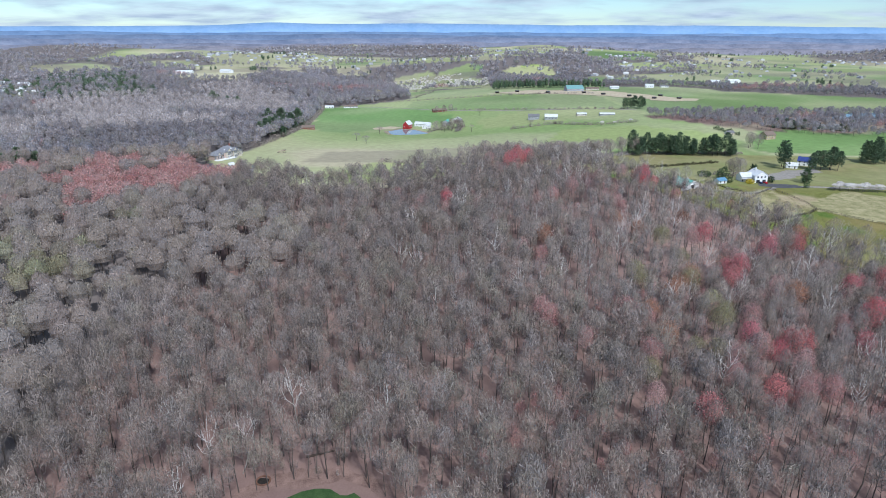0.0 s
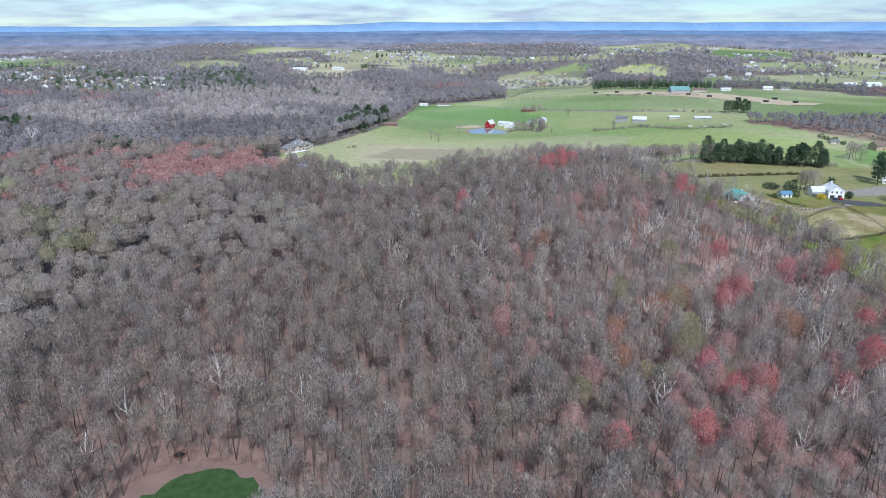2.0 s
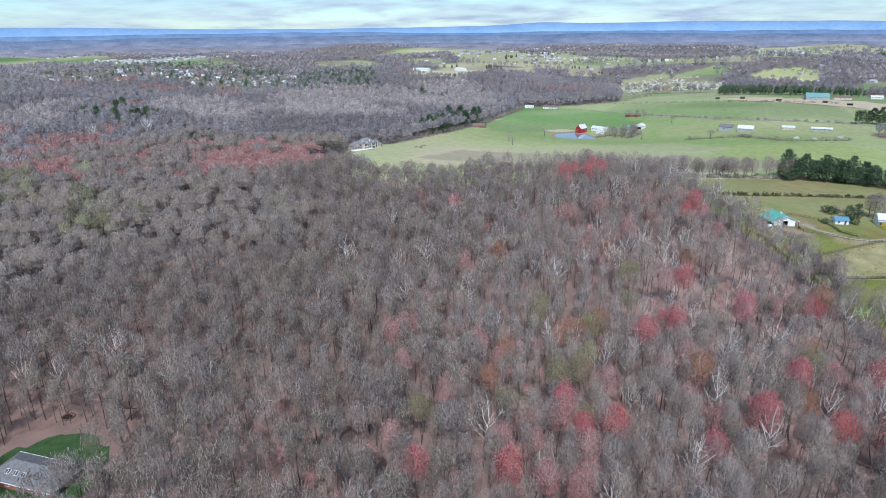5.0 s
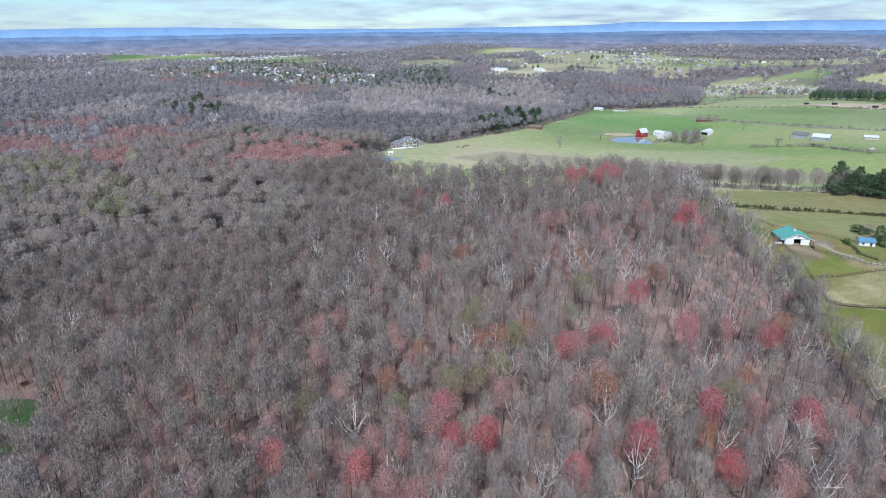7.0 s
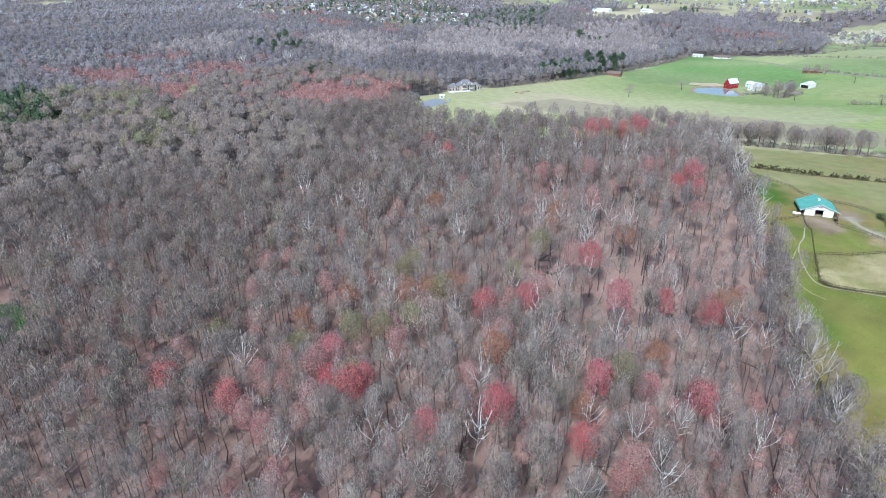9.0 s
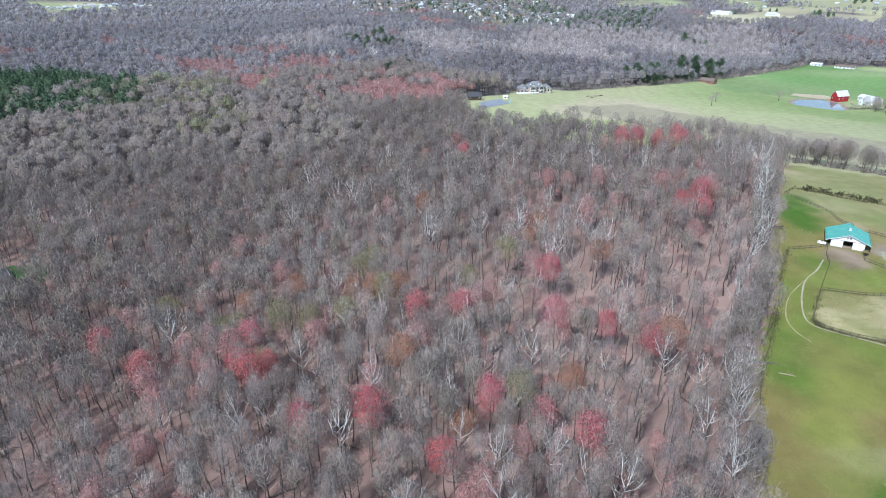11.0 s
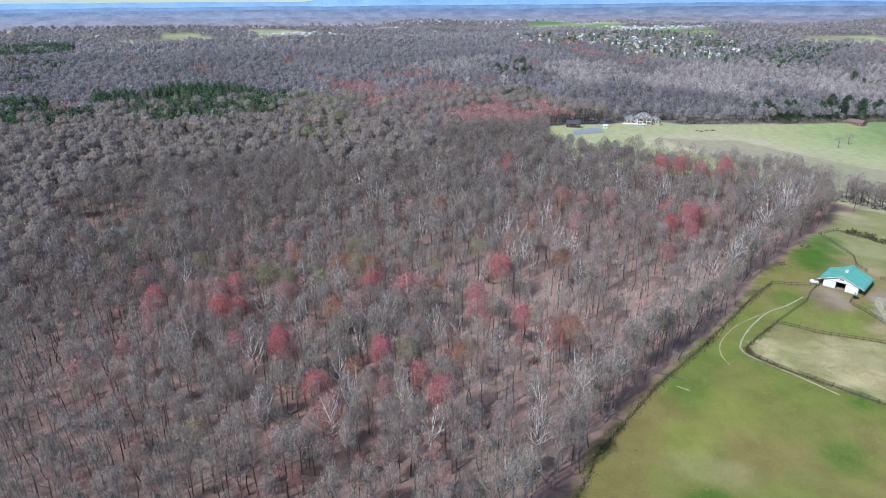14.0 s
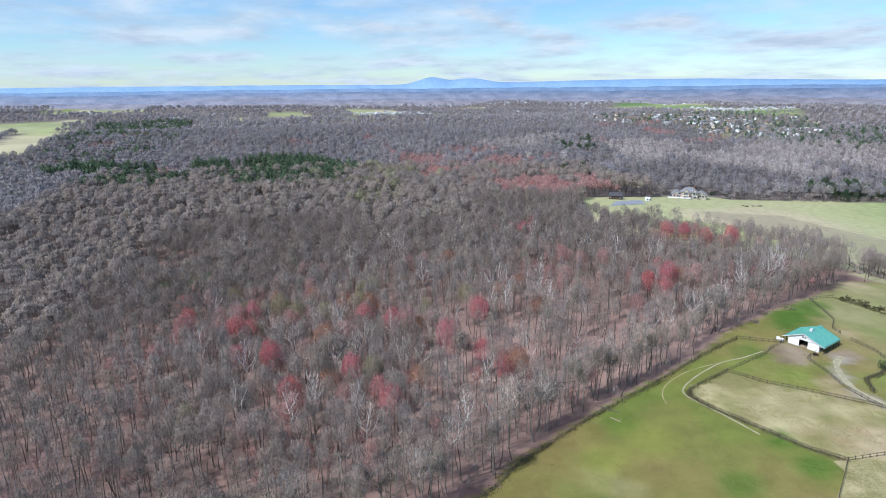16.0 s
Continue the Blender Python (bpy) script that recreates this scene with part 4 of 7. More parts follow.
def slivers(rng, base, way, length, width, face=None):
    """One tapering triangle for each twig or spray of twigs; face: the way it looks, or any."""
    n = len(base)
    way = way / np.linalg.norm(way, axis=1, keepdims=True)
    side = np.cross(way, rng.normal(size=(n, 3)) if face is None else face + rng.normal(0, 0.22, (n, 3)))
    side = side / np.linalg.norm(side, axis=1, keepdims=True)
    tip = base + way * length[:, None]
    thick, thin = (base, tip) if face is None else (tip, base)
    v = np.stack([thick + side * width[:, None] / 2, thick - side * width[:, None] / 2, thin], 1).reshape(-1, 3)
    t = np.arange(3 * n).reshape(-1, 3)
    if face is None:
        return v, t
    # a spray is lit as the skin of its crown is; its sides are turned so that they look that way
    back = np.einsum("ij,ij->i", np.cross(v[1::3] - v[0::3], v[2::3] - v[0::3]), face) < 0
    t[back] = t[back][:, ::-1]
    lit = face + rng.normal(0, 0.11, (n, 3))
    return v, t, np.repeat(lit / np.linalg.norm(lit, axis=1, keepdims=True), 3, axis=0)


def bare_tree(seed, h, r, base=0.48, limbs=7, forks=3, twigs=260, twig=(1.4, 2.8), wide=0.085, girth=0.27, wander=0.35, sides=5, buds=0, bud=0.34, upright=0.75, rings=5, dome=0.24, leader=True, stout=1.0, low=0.35, billows=4, haze_grid=(6, 10)):
    """A leafless tree: its trunk with leader and limbs, the twigs, and the buds, and the haze of fine twigs, as four sets of triangles."""
    rng = np.random.default_rng(seed)
    n = rings
    zs = np.linspace(0, 0.66 * h, n)
    off = np.cumsum(rng.normal(0, wander / 2, (n, 2)), 0)
    off[0] = 0
    trunk = np.column_stack([off, zs])
    wood = [tube(trunk, np.linspace(girth * 1.2, girth * 0.5, n), sides)]
    lines, arms = [], []

    def along(z):
        return np.array([np.interp(z, zs, trunk[:, 0]), np.interp(z, zs, trunk[:, 1]), z])

    tip = trunk[-1] + np.array([*rng.normal(0, 0.7, 2), 0.30 * h])
    if leader:
        lines.append((trunk[-1], (trunk[-1] + tip) / 2 + np.array([*rng.normal(0, 0.3, 2), 0]), tip, girth * 0.48))
    for k in range(limbs):
        z0 = h * (base + (0.66 - base) * (k + rng.uniform(0, 0.8)) / limbs)
        az = k * 2.4 + rng.uniform(-0.5, 0.5)
        out = np.array([math.cos(az), math.sin(az), 0])
        s = along(z0)
        reach = r * rng.uniform(0.55, 1.0) * (1.1 - 0.35 * k / limbs)
        top = min(h * rng.uniform(0.84, 1.0), z0 + reach * rng.uniform(1.0, 1.9) * upright / 0.75)
        e = s + out * reach + np.array([0, 0, top - z0]) + np.array([*rng.normal(0, 0.3, 2), 0])
        m = s + out * reach * 0.55 + np.array([0, 0, (top - z0) * 0.36]) + np.array([*rng.normal(0, 0.25, 2), 0])
        lines.append((s, m, e, girth * rng.uniform(0.28, 0.42) * stout))
    more = []
    for s, m, e, g in lines:
        arms.append(tube([s, m, e], [g, g * 0.62, 0.035], 3))
        for _ in range(forks):
            f = rng.uniform(0.25, 0.85)
            p = s * (1 - f) ** 2 + 2 * m * f * (1 - f) + e * f * f
            p = m + (e - m) * (2 * f - 1) if f > 0.5 else s + (m - s) * 2 * f
            d = (e - s) / np.linalg.norm(e - s) + rng.normal(0, 0.55, 3)
            d[2] = abs(d[2]) + 0.25
            q2 = p + d / np.linalg.norm(d) * rng.uniform(0.16, 0.34) * r * 1.5
            arms.append(tube([p, q2], [g * 0.42, 0.025], 3))
            more.append((p, (p + q2) / 2, q2, 0.05))
    lines += more
    # sprays of twigs on a rounded crown of several billows, sweeping up and outward over its skin
    top = h * dome
    heart = np.array([*trunk[-2, :2], h - top])
    away = rng.normal(size=(billows, 3))
    away[:, 2] = np.abs(away[:, 2]) * 0.7
    away = away / np.linalg.norm(away, axis=1, keepdims=True)
    hub = np.vstack([np.zeros((1, 3)), away * rng.uniform(0.42, 0.62, (billows, 1))])
    share_of = np.concatenate([[1.0], rng.uniform(0.48, 0.64, billows)])

    def skin(n):
        """Places on the crown and the way that its skin looks there."""
        k = np.where(rng.random(n) < 0.5, 0, rng.integers(0, billows + 1, n))
        u = rng.normal(size=(n, 3))
        u[:, 2] = np.where(u[:, 2] < -low, -u[:, 2], u[:, 2])
        u = u / np.linalg.norm(u, axis=1, keepdims=True)
        lump = 1 + 0.13 * np.sin(3 * np.arctan2(u[:, 1], u[:, 0]) + seed) * (1 - u[:, 2] ** 2)
        deep = rng.uniform(0.35, 1.0, n) ** 0.5 * lump * share_of[k]
        at = (u * deep[:, None] + hub[k]) * (r, r, top) + heart
        face = u * (1.0, 1.0, r / top)
        return at, face / np.linalg.norm(face, axis=1, keepdims=True)

    p, face = skin(twigs)
    climb = np.array([0, 0, 1.0]) - face * face[:, 2:]
    d = climb * 0.75 + face * 0.35 + (0, 0, 0.25) + rng.normal(0, 0.36, (twigs, 3))
    d = d / np.linalg.norm(d, axis=1, keepdims=True)
    long = rng.uniform(*twig, twigs)
    fine = slivers(rng, p - d * long[:, None] * 0.7, d, long, rng.uniform(0.55, 1.35, twigs) * wide, face)
    spots = (np.zeros((0, 3)), np.zeros((0, 3), int))
    if buds:
        q3, out3 = skin(buds)
        spots = slivers(rng, q3, rng.normal(size=(buds, 3)) + (0, 0, 0.4), rng.uniform(0.7, 1.4, buds) * bud * 1.5, rng.uniform(0.7, 1.3, buds) * bud, out3)
    # a haze of the finest twigs within: one lumpy skin round all the billows
    rows, turns_n = haze_grid
    el, az = np.meshgrid(np.linspace(-0.42, 0.5, rows + 1) * math.pi, np.arange(turns_n) * math.tau / turns_n, indexing="ij")
    u = np.stack([np.cos(el) * np.cos(az), np.cos(el) * np.sin(az), np.sin(el)], 2).reshape(-1, 3)
    along_u = u @ hub.T
    root = along_u ** 2 - (hub ** 2).sum(1) + share_of ** 2
    reach_u = np.where(root > 0, along_u + np.sqrt(np.maximum(root, 0)), 0).max(1) * 0.82 * rng.uniform(0.88, 1.08, len(u))
    hull = u * reach_u[:, None]
    hull[:, 2] = np.maximum(hull[:, 2], -low * rng.uniform(0.7, 1.2, len(u)))
    a = (np.arange(rows)[:, None] * turns_n + np.arange(turns_n)).ravel()
    b = (np.arange(rows)[:, None] * turns_n + (np.arange(turns_n) + 1) % turns_n).ravel()
    shell_t = np.concatenate([np.stack([a, b, b + turns_n], 1), np.stack([a, b + turns_n, a + turns_n], 1)])
    veil = hull * (r, r, top) + heart, shell_t
    return join(wood), join([*arms, fine]), spots, veil


def pine_tree(seed, h, r, whorls=11, arms=6, tufts=7, bare=0.22, size=1.0, arms_drawn=True):
    """A conifer: trunk and branches, and the tufts of needles."""
    rng = np.random.default_rng(seed)
    wood = [tube([(0, 0, 0), (rng.normal(0, 0.1), rng.normal(0, 0.1), h * 0.5), (0, 0, h * 0.97)], [h * 0.014, h * 0.010, 0.04], 5)]
    p, d, look_out = [], [], []
    for k in range(whorls):
        f = (k + rng.uniform(-0.2, 0.2)) / (whorls - 1)
        z = h * (bare + (0.97 - bare) * np.clip(f, 0, 1))
        reach = r * (math.sin(math.pi * (0.24 + 0.72 * float(np.clip(f, 0, 1)))) ** 0.8) * rng.uniform(0.65, 1.12) + 0.3
        for j in range(arms):
            if rng.random() < 0.12:
                continue
            az = j * math.tau / arms + k * 0.7 + rng.uniform(-0.35, 0.35)
            out = np.array([math.cos(az), math.sin(az), rng.uniform(-0.05, 0.35)])
            e = np.array([0, 0, z]) + out * reach * rng.uniform(0.75, 1.15)
            if arms_drawn:
                wood.append(tube([(0, 0, z), e], [0.05, 0.015], 3))
            for _ in range(tufts):
                g = rng.uniform(0.25, 1.0)
                p.append(np.array([0, 0, z]) * (1 - g) + e * g + rng.normal(0, 0.22, 3) * (1, 1, 0.6))
                d.append(out + rng.normal(0, 0.75, 3) + (0, 0, 0.25))
                look_out.append(out + (0, 0, 0.7))
    n = len(p)
    rows, turns_n = (6, 8) if arms_drawn else (4, 6)
    f, az = np.meshgrid(np.linspace(0, 1, rows + 1), np.arange(turns_n) * math.tau / turns_n, indexing="ij")
    out_r = (r * np.sin(math.pi * (0.24 + 0.72 * f)) ** 0.8 * 0.72 * rng.uniform(0.7, 1.2, f.shape) + 0.15).ravel()
    hull = np.stack([out_r * np.cos(az).ravel(), out_r * np.sin(az).ravel(), h * (bare + (0.97 - bare) * f).ravel() + rng.normal(0, 0.3, f.size)], 1)
    a = (np.arange(rows)[:, None] * turns_n + np.arange(turns_n)).ravel()
    b = (np.arange(rows)[:, None] * turns_n + (np.arange(turns_n) + 1) % turns_n).ravel()
    veil = hull, np.concatenate([np.stack([a, b, b + turns_n], 1), np.stack([a, b + turns_n, a + turns_n], 1)])
    return join(wood), slivers(rng, np.array(p), np.array(d), rng.uniform(0.8, 1.7, n) * size, rng.uniform(0.35, 0.8, n) * size, np.array(look_out)), None, veil


def shrub(seed, h, r, leaves=220, leaf=0.3):
    rng = np.random.default_rng(seed)
    wood = [tube([(0, 0, 0), (rng.normal(0, r * 0.3), rng.normal(0, r * 0.3), h * 0.6)], [0.06, 0.02], 3) for _ in range(5)]
    u = rng.normal(size=(leaves, 3))
    u = u / np.linalg.norm(u, axis=1, keepdims=True) * rng.uniform(0.45, 1.0, (leaves, 1)) ** 0.6
    lump = 1 + 0.25 * np.sin(u[:, 0] * 5 + seed) * np.sin(u[:, 1] * 4)
    p = u * lump[:, None] * (r, r, h * 0.5) + (0, 0, h * 0.55)
    return join(wood), slivers(rng, p, u + rng.normal(0, 0.7, (leaves, 3)), rng.uniform(0.7, 1.5, leaves) * leaf * 1.6, rng.uniform(0.6, 1.2, leaves) * leaf, u), None


def scatter(name, kinds, mats, x, y, size, tint, seed, label, category, z=None):
    """Many trees in one object of kind stuff. kinds: for each model its (wood, twigs, buds); mats: the three materials."""
    rng = np.random.default_rng(seed)
    pick = rng.integers(0, len(kinds), len(x))
    turn = rng.uniform(0, math.tau, len(x))
    lean = rng.normal(0, 0.03, (len(x), 2))
    z = heights(x, y) - 0.15 if z is None else z
    V, T, I, C, N, o = [], [], [], [], [], 0
    for k, model in enumerate(kinds):
        sel = np.nonzero(pick == k)[0]
        if len(sel) == 0:
            continue
        for slot, piece in enumerate(model):
            if piece is None or len(piece[0]) == 0 or slot >= len(mats):
                continue
            v, t = piece[:2]
            nv = piece[2] if len(piece) > 2 else soft_normals(v, t)
            c, s = np.cos(turn[sel])[:, None], np.sin(turn[sel])[:, None]
            g = size[sel][:, None]
            zz = v[None, :, 2] * g
            xx = (v[None, :, 0] * c - v[None, :, 1] * s) * g + zz * lean[sel, :1] + x[sel][:, None]
            yy = (v[None, :, 0] * s + v[None, :, 1] * c) * g + zz * lean[sel, 1:] + y[sel][:, None]
            V.append(np.stack([xx, yy, zz + z[sel][:, None]], 2).reshape(-1, 3))
            N.append(np.stack([nv[None, :, 0] * c - nv[None, :, 1] * s, nv[None, :, 0] * s + nv[None, :, 1] * c, np.broadcast_to(nv[None, :, 2], xx.shape)], 2).reshape(-1, 3))
            T.append((t[None] + (np.arange(len(sel)) * len(v))[:, None, None]).reshape(-1, 3) + o)
            I.append(np.full(len(t) * len(sel), slot))
            C.append(np.repeat(tint[sel], len(v)))
            o += len(v) * len(sel)
    ob = new(name, tri_mesh(name, np.concatenate(V), np.concatenate(T), mats, np.concatenate(I), np.concatenate(C), normals=np.concatenate(N)))
    return tagged(ob, label, category, kind="stuff")


def tree_thing(name, model, mats, names, label, category, group):
    """One tree as a thing: an Empty at its foot with a mesh for each part."""
    ob = new(name)
    ob.empty_display_size = 1.0
    for piece, mat, nm in zip(model, mats, names):
        if piece is not None and len(piece[0]):
            child = new(nm, tri_mesh(nm, piece[0], piece[1], [mat], normals=piece[2] if len(piece) > 2 else None))
            child.parent = ob
            if nm != "trunk":
                child["kind"] = "stuff"
    return tagged(ob, label, category, group)


def plant(protos, spots, seed, lo=0.85, hi=1.15, sink=0.15):
    """Copies of the models at the spots; the models themselves take the first ones."""
    rng = random.Random(seed)
    used = set()
    for x, y in spots:
        k = rng.randrange(len(protos))
        m = pose(x, y, height(x, y) - sink, rng.gauss(0, 1.5), rng.gauss(0, 1.5), rng.uniform(0, 360))
        s = rng.uniform(lo, hi)
        if k in used:
            ob = copy_thing(protos[k], m)
        else:
            ob, _ = protos[k], used.add(k)
            ob.matrix_basis = m
        ob.scale = (s, s, s * rng.uniform(0.94, 1.06))
    for k, ob in enumerate(protos):
        if k not in used:
            for o in (*ob.children_recursive, ob):
                bpy.data.objects.remove(o)


def jitter(x0, x1, y0, y1, step, seed):
    rng = np.random.default_rng(seed)
    a, b = np.meshgrid(np.arange(x0, x1, step), np.arange(y0, y1, step))
    a, b = a.ravel(), b.ravel()
    return a + rng.uniform(-0.48, 0.48, len(a)) * step, b + rng.uniform(-0.48, 0.48, len(b)) * step


# single trees that stand out: pale sycamores, and maples in red bud
SYCAMORES = [(131, 311), (148, 342), (155, 372), (154, 308), (200, 239), (195, 226), (150, 154), (146, 180), (112, 167), (133, 206), (142, 283), (124, 263), (193, 285),
             (194, 261), (182, 305), (215, 277), (227, 272), (207, 305), (183, 337), (149, 404), (107, 462), (204, 218), (139, 234), (178, 328), (174, 267), (152, 323),
             (124, 310), (165, 199), (180, 224), (208, 243), (170, 243), (163, 235), (127, 207), (218, 242), (181, 273), (118, 455), (153, 246), (93, 176), (-18, 272)]
SYCAMORES += [(-21, 288), (50, 308), (38, 357), (199, 293), (206, 298), (159, 312), (154, 182), (130, 163), (145, 187), (162, 245), (177, 242), (-12, 268), (-16, 314),
              (-51, 165), (-80, 153), (159, 275), (139, 258), (13, 267), (0, 380), (-89, 391), (-88, 407), (55, 313), (69, 296), (29, 323),
              (-17, 164), (-22, 155), (-43, 172), (-66, 142), (-70, 128), (-60, 150), (0, 165), (15, 151), (-40, 290), (-46, 166)]
CRIMSON = [(127, 190), (124, 195), (109, 195), (162, 209), (151, 194), (174, 239), (131, 387), (158, 278), (136, 258), (3, 353), (59, 452), (57, 469), (47, 433), (136, 296), (118, 189),
           (127, 247), (184, 295), (81, 156), (105, 164), (186, 248), (185, 218), (199, 251), (168, 291), (127, 381), (136, 384), (132, 262), (65, 462), (52, 441)]
PINK = [(102, 184), (114, 165), (122, 175), (137, 158), (126, 276), (106, 346), (95, 385), (66, 359), (102, 368), (191, 236), (202, 204), (120, 213), (143, 220), (145, 367),
        (-27, 369), (74, 191), (59, 367), (-11, 349), (19, 352), (36, 457), (53, 200), (42, 230), (73, 218), (141, 284), (104, 398), (61, 485), (40, 283)]
RUST = [(103, 242), (83, 220), (85, 201), (110, 248), (52, 296), (128, 395), (97, 237)]
OLIVE = [(93, 196), (110, 227), (191, 183), (110, 214), (98, 190), (104, 208)]
rng0 = random.Random(5)
for spots, chance in ((CRIMSON, 0.35), (PINK, 0.9)):
    for x, y in list(spots):
        if rng0.random() < chance:
            PINK.append((x + rng0.uniform(-13, 13), y + rng0.uniform(-13, 13)))
for k in range(40):
    SYCAMORES.append((rng0.uniform(5, 128), rng0.uniform(225, 470)))
for k in range(8):
    OLIVE.append((rng0.uniform(70, 180), rng0.uniform(165, 300)))
    RUST.append((rng0.uniform(60, 190), rng0.uniform(170, 330)))
for k in range(16):
    SYCAMORES.append((rng0.uniform(95, 215), rng0.uniform(200, 330)))
edge_in = [p for p in EAST[2:14]]
for (ax, ay), (bx, by) in zip(edge_in, edge_in[1:]):
    n = max(1, int(math.hypot(bx - ax, by - ay) / 10))
    for k in range(n):
        f = (k + rng0.uniform(0.1, 0.9)) / n
        SYCAMORES.append((ax + (bx - ax) * f - rng0.uniform(4, 11), ay + (by - ay) * f - rng0.uniform(0, 5)))


def in_wood(pts):
    a = np.array(pts)
    ok = ~(inside(a[:, 0], a[:, 1], EAST) | inside(a[:, 0], a[:, 1], NORTH))
    return [p for p, k in zip(pts, ok) if k]


syc = [tree_thing("sycamore_tree", bare_tree(100 + k, 25 + k % 3, 4.6, base=0.42, limbs=7, forks=5, twigs=70, twig=(0.9, 2.0), wide=0.05, girth=0.175, wander=1.0, dome=0.3, stout=1.35),
                  (M["greybark"], M["palebark"]), ("trunk", "crown"), "bare sycamore with pale white upper trunk and limbs in the wood", "tree", "pale sycamores in the wood") for k in range(5)]
plant(syc, in_wood(SYCAMORES), 1, 0.8, 1.12)
SLIM = [(rng0.uniform(-5, 205), rng0.uniform(215, 440)) for _ in range(130)]
slim = [tree_thing("slender_sycamore", bare_tree(110 + k, 22 + k, 2.7, base=0.38, limbs=5, forks=4, twigs=36, twig=(0.8, 1.6), wide=0.045, girth=0.13, wander=0.9, dome=0.3, stout=1.2),
                   (M["greybark"], M["palebark"]), ("trunk", "crown"), "slender bare tree with pale whitish limbs in the wood", "tree", "slender pale trees in the wood") for k in range(4)]
plant(slim, in_wood(SLIM), 5, 0.75, 1.1)
TREE3 = ("trunk", "crown", "bud_haze", "twig_haze")
red = [tree_thing("red_maple", bare_tree(140 + k, 21 + k, 4.6, base=0.36, limbs=7, forks=2, twigs=200, twig=(0.9, 1.8), wide=0.08, girth=0.17, buds=1700, bud=0.2, dome=0.33, billows=6),
                  (M["bark"], M["twig"], M["red"], M["redhaze"]), TREE3, "maple tree covered in crimson spring buds", "tree", "red maples in bud in the wood") for k in range(4)]
plant(red, in_wood(CRIMSON), 2, 0.88, 1.15)
pink = [tree_thing("pink_maple", bare_tree(150 + k, 19 + k, 4.5, base=0.36, limbs=6, forks=2, twigs=280, twig=(0.9, 1.8), wide=0.10, girth=0.16, buds=1100, bud=0.2, dome=0.33, billows=6),
                   (M["bark"], M["twig"], M["pinkbud"], M["pinkhaze"]), TREE3, "maple tree hazy with soft pink-red opening buds", "tree", "pink-budded maples in the wood") for k in range(4)]
plant(pink, in_wood(PINK), 12, 0.78, 1.12)
rust = [tree_thing("rust_maple", bare_tree(160 + k, 21, 5.0, base=0.40, limbs=7, forks=2, twigs=200, twig=(0.9, 1.8), wide=0.08, girth=0.17, buds=1900, bud=0.2, dome=0.32),
                   (M["bark"], M["twig"], M["orange"], M["rusthaze"]), TREE3, "maple tree with rust-orange opening buds", "tree", "rust-budded maples in the wood") for k in range(2)]
plant(rust, in_wood(RUST), 3)
olv = [tree_thing("budding_tree", bare_tree(170 + k, 21, 4.8, base=0.40, limbs=8, forks=2, twigs=220, twig=(0.9, 1.8), wide=0.07, girth=0.17, buds=1600, bud=0.2, dome=0.32),
                  (M["bark"], M["twig"], M["olive"], M["budhaze"]), TREE3, "broad tree with pale olive opening buds", "tree", "olive-budded trees in the wood") for k in range(2)]
plant(olv, in_wood(OLIVE), 4)

# the grey hardwoods: singly where the camera passes nearest, joined elsewhere
NEAR = (116, 214, 172, 258)
CLEARING = [(-55, 108), (-57, 126), (-51, 142), (-34, 147), (-13, 137), (-10, 112), (-25, 103)]
x, y = jitter(-420, 300, -60, 560, 5.3, 7)
keep = ~(inside(x, y, EAST) | inside(x, y, NORTH) | inside(x, y, CLEARING))
keep &= np.random.default_rng(8).random(len(x)) > (0.26 * ramp(x, 40, 140) + 0.5 * (rolls(x, y, 26, 51) > 0.72) * (x > 60)) * ramp(y, 170, 215)
for px, py in in_wood(CRIMSON + PINK) + RUST + OLIVE + in_wood(SYCAMORES)[:60]:
    keep &= np.hypot(x - px, y - py) > 3.6
keep &= y > 243 - (386 - x) * 0.534 - 40
keep &= (y > 60) | (x < 75)
PINE_POLY = [(-534, 39), (-596, 131), (-456, 245), (-362, 258), (-270, 215), (-290, 126), (-380, 62)]
PINE_LOOSE = [(-600, -150), (-530, -60), (-534, 39), (-380, 62), (-310, 40), (-340, -60), (-430, -170)]
piney = inside(x, y, PINE_POLY) | (inside(x, y, PINE_LOOSE) & (rolls(x, y, 45, 64) > 0.55))
keep &= ~piney | (np.random.default_rng(15).random(len(x)) < 0.30)
redzone = inside(x + 30 * (rolls(x, y, 40, 55) - 0.5), y + 60 * (rolls(x, y, 30, 56) - 0.5), [(-400, 320), (-275, 335), (-212, 340), (-165, 395), (-160, 470), (-205, 500), (-290, 560), (-360, 530), (-380, 460), (-420, 370)])
rest = np.random.default_rng(9).random(len(x))
hero = (x > NEAR[0]) & (x < NEAR[1]) & (y > NEAR[2]) & (y < NEAR[3])
hx, hy = x[keep & hero], y[keep & hero]
hard = [tree_thing("hardwood_tree", bare_tree(200 + k, 22 + k % 4, 3.2 + 0.5 * (k % 3), base=0.42, dome=0.29, low=0.5, limbs=7, forks=2, twigs=320, twig=(0.8, 2.0), wide=0.075, stout=1.3, girth=0.18 + 0.02 * (k % 3)),
                   (M["bark"], M["twig"], M["red"], M["twighaze"]), TREE3, "tall bare grey hardwood tree standing in leaf litter", "tree", "bare hardwoods of the wood") for k in range(8)]
plant(hard, list(zip(hx.tolist(), hy.tolist())), 6, 0.72, 1.1)

near_kinds = [bare_tree(220 + k, 21 + k % 4, 3.2 + 0.6 * (k % 4), base=0.44, limbs=3, forks=0, twigs=160, twig=(0.9, 2.0), wide=0.22, haze_grid=(4, 8), stout=1.3, girth=0.18, sides=3, rings=3, dome=0.27, low=0.4) for k in range(8)]
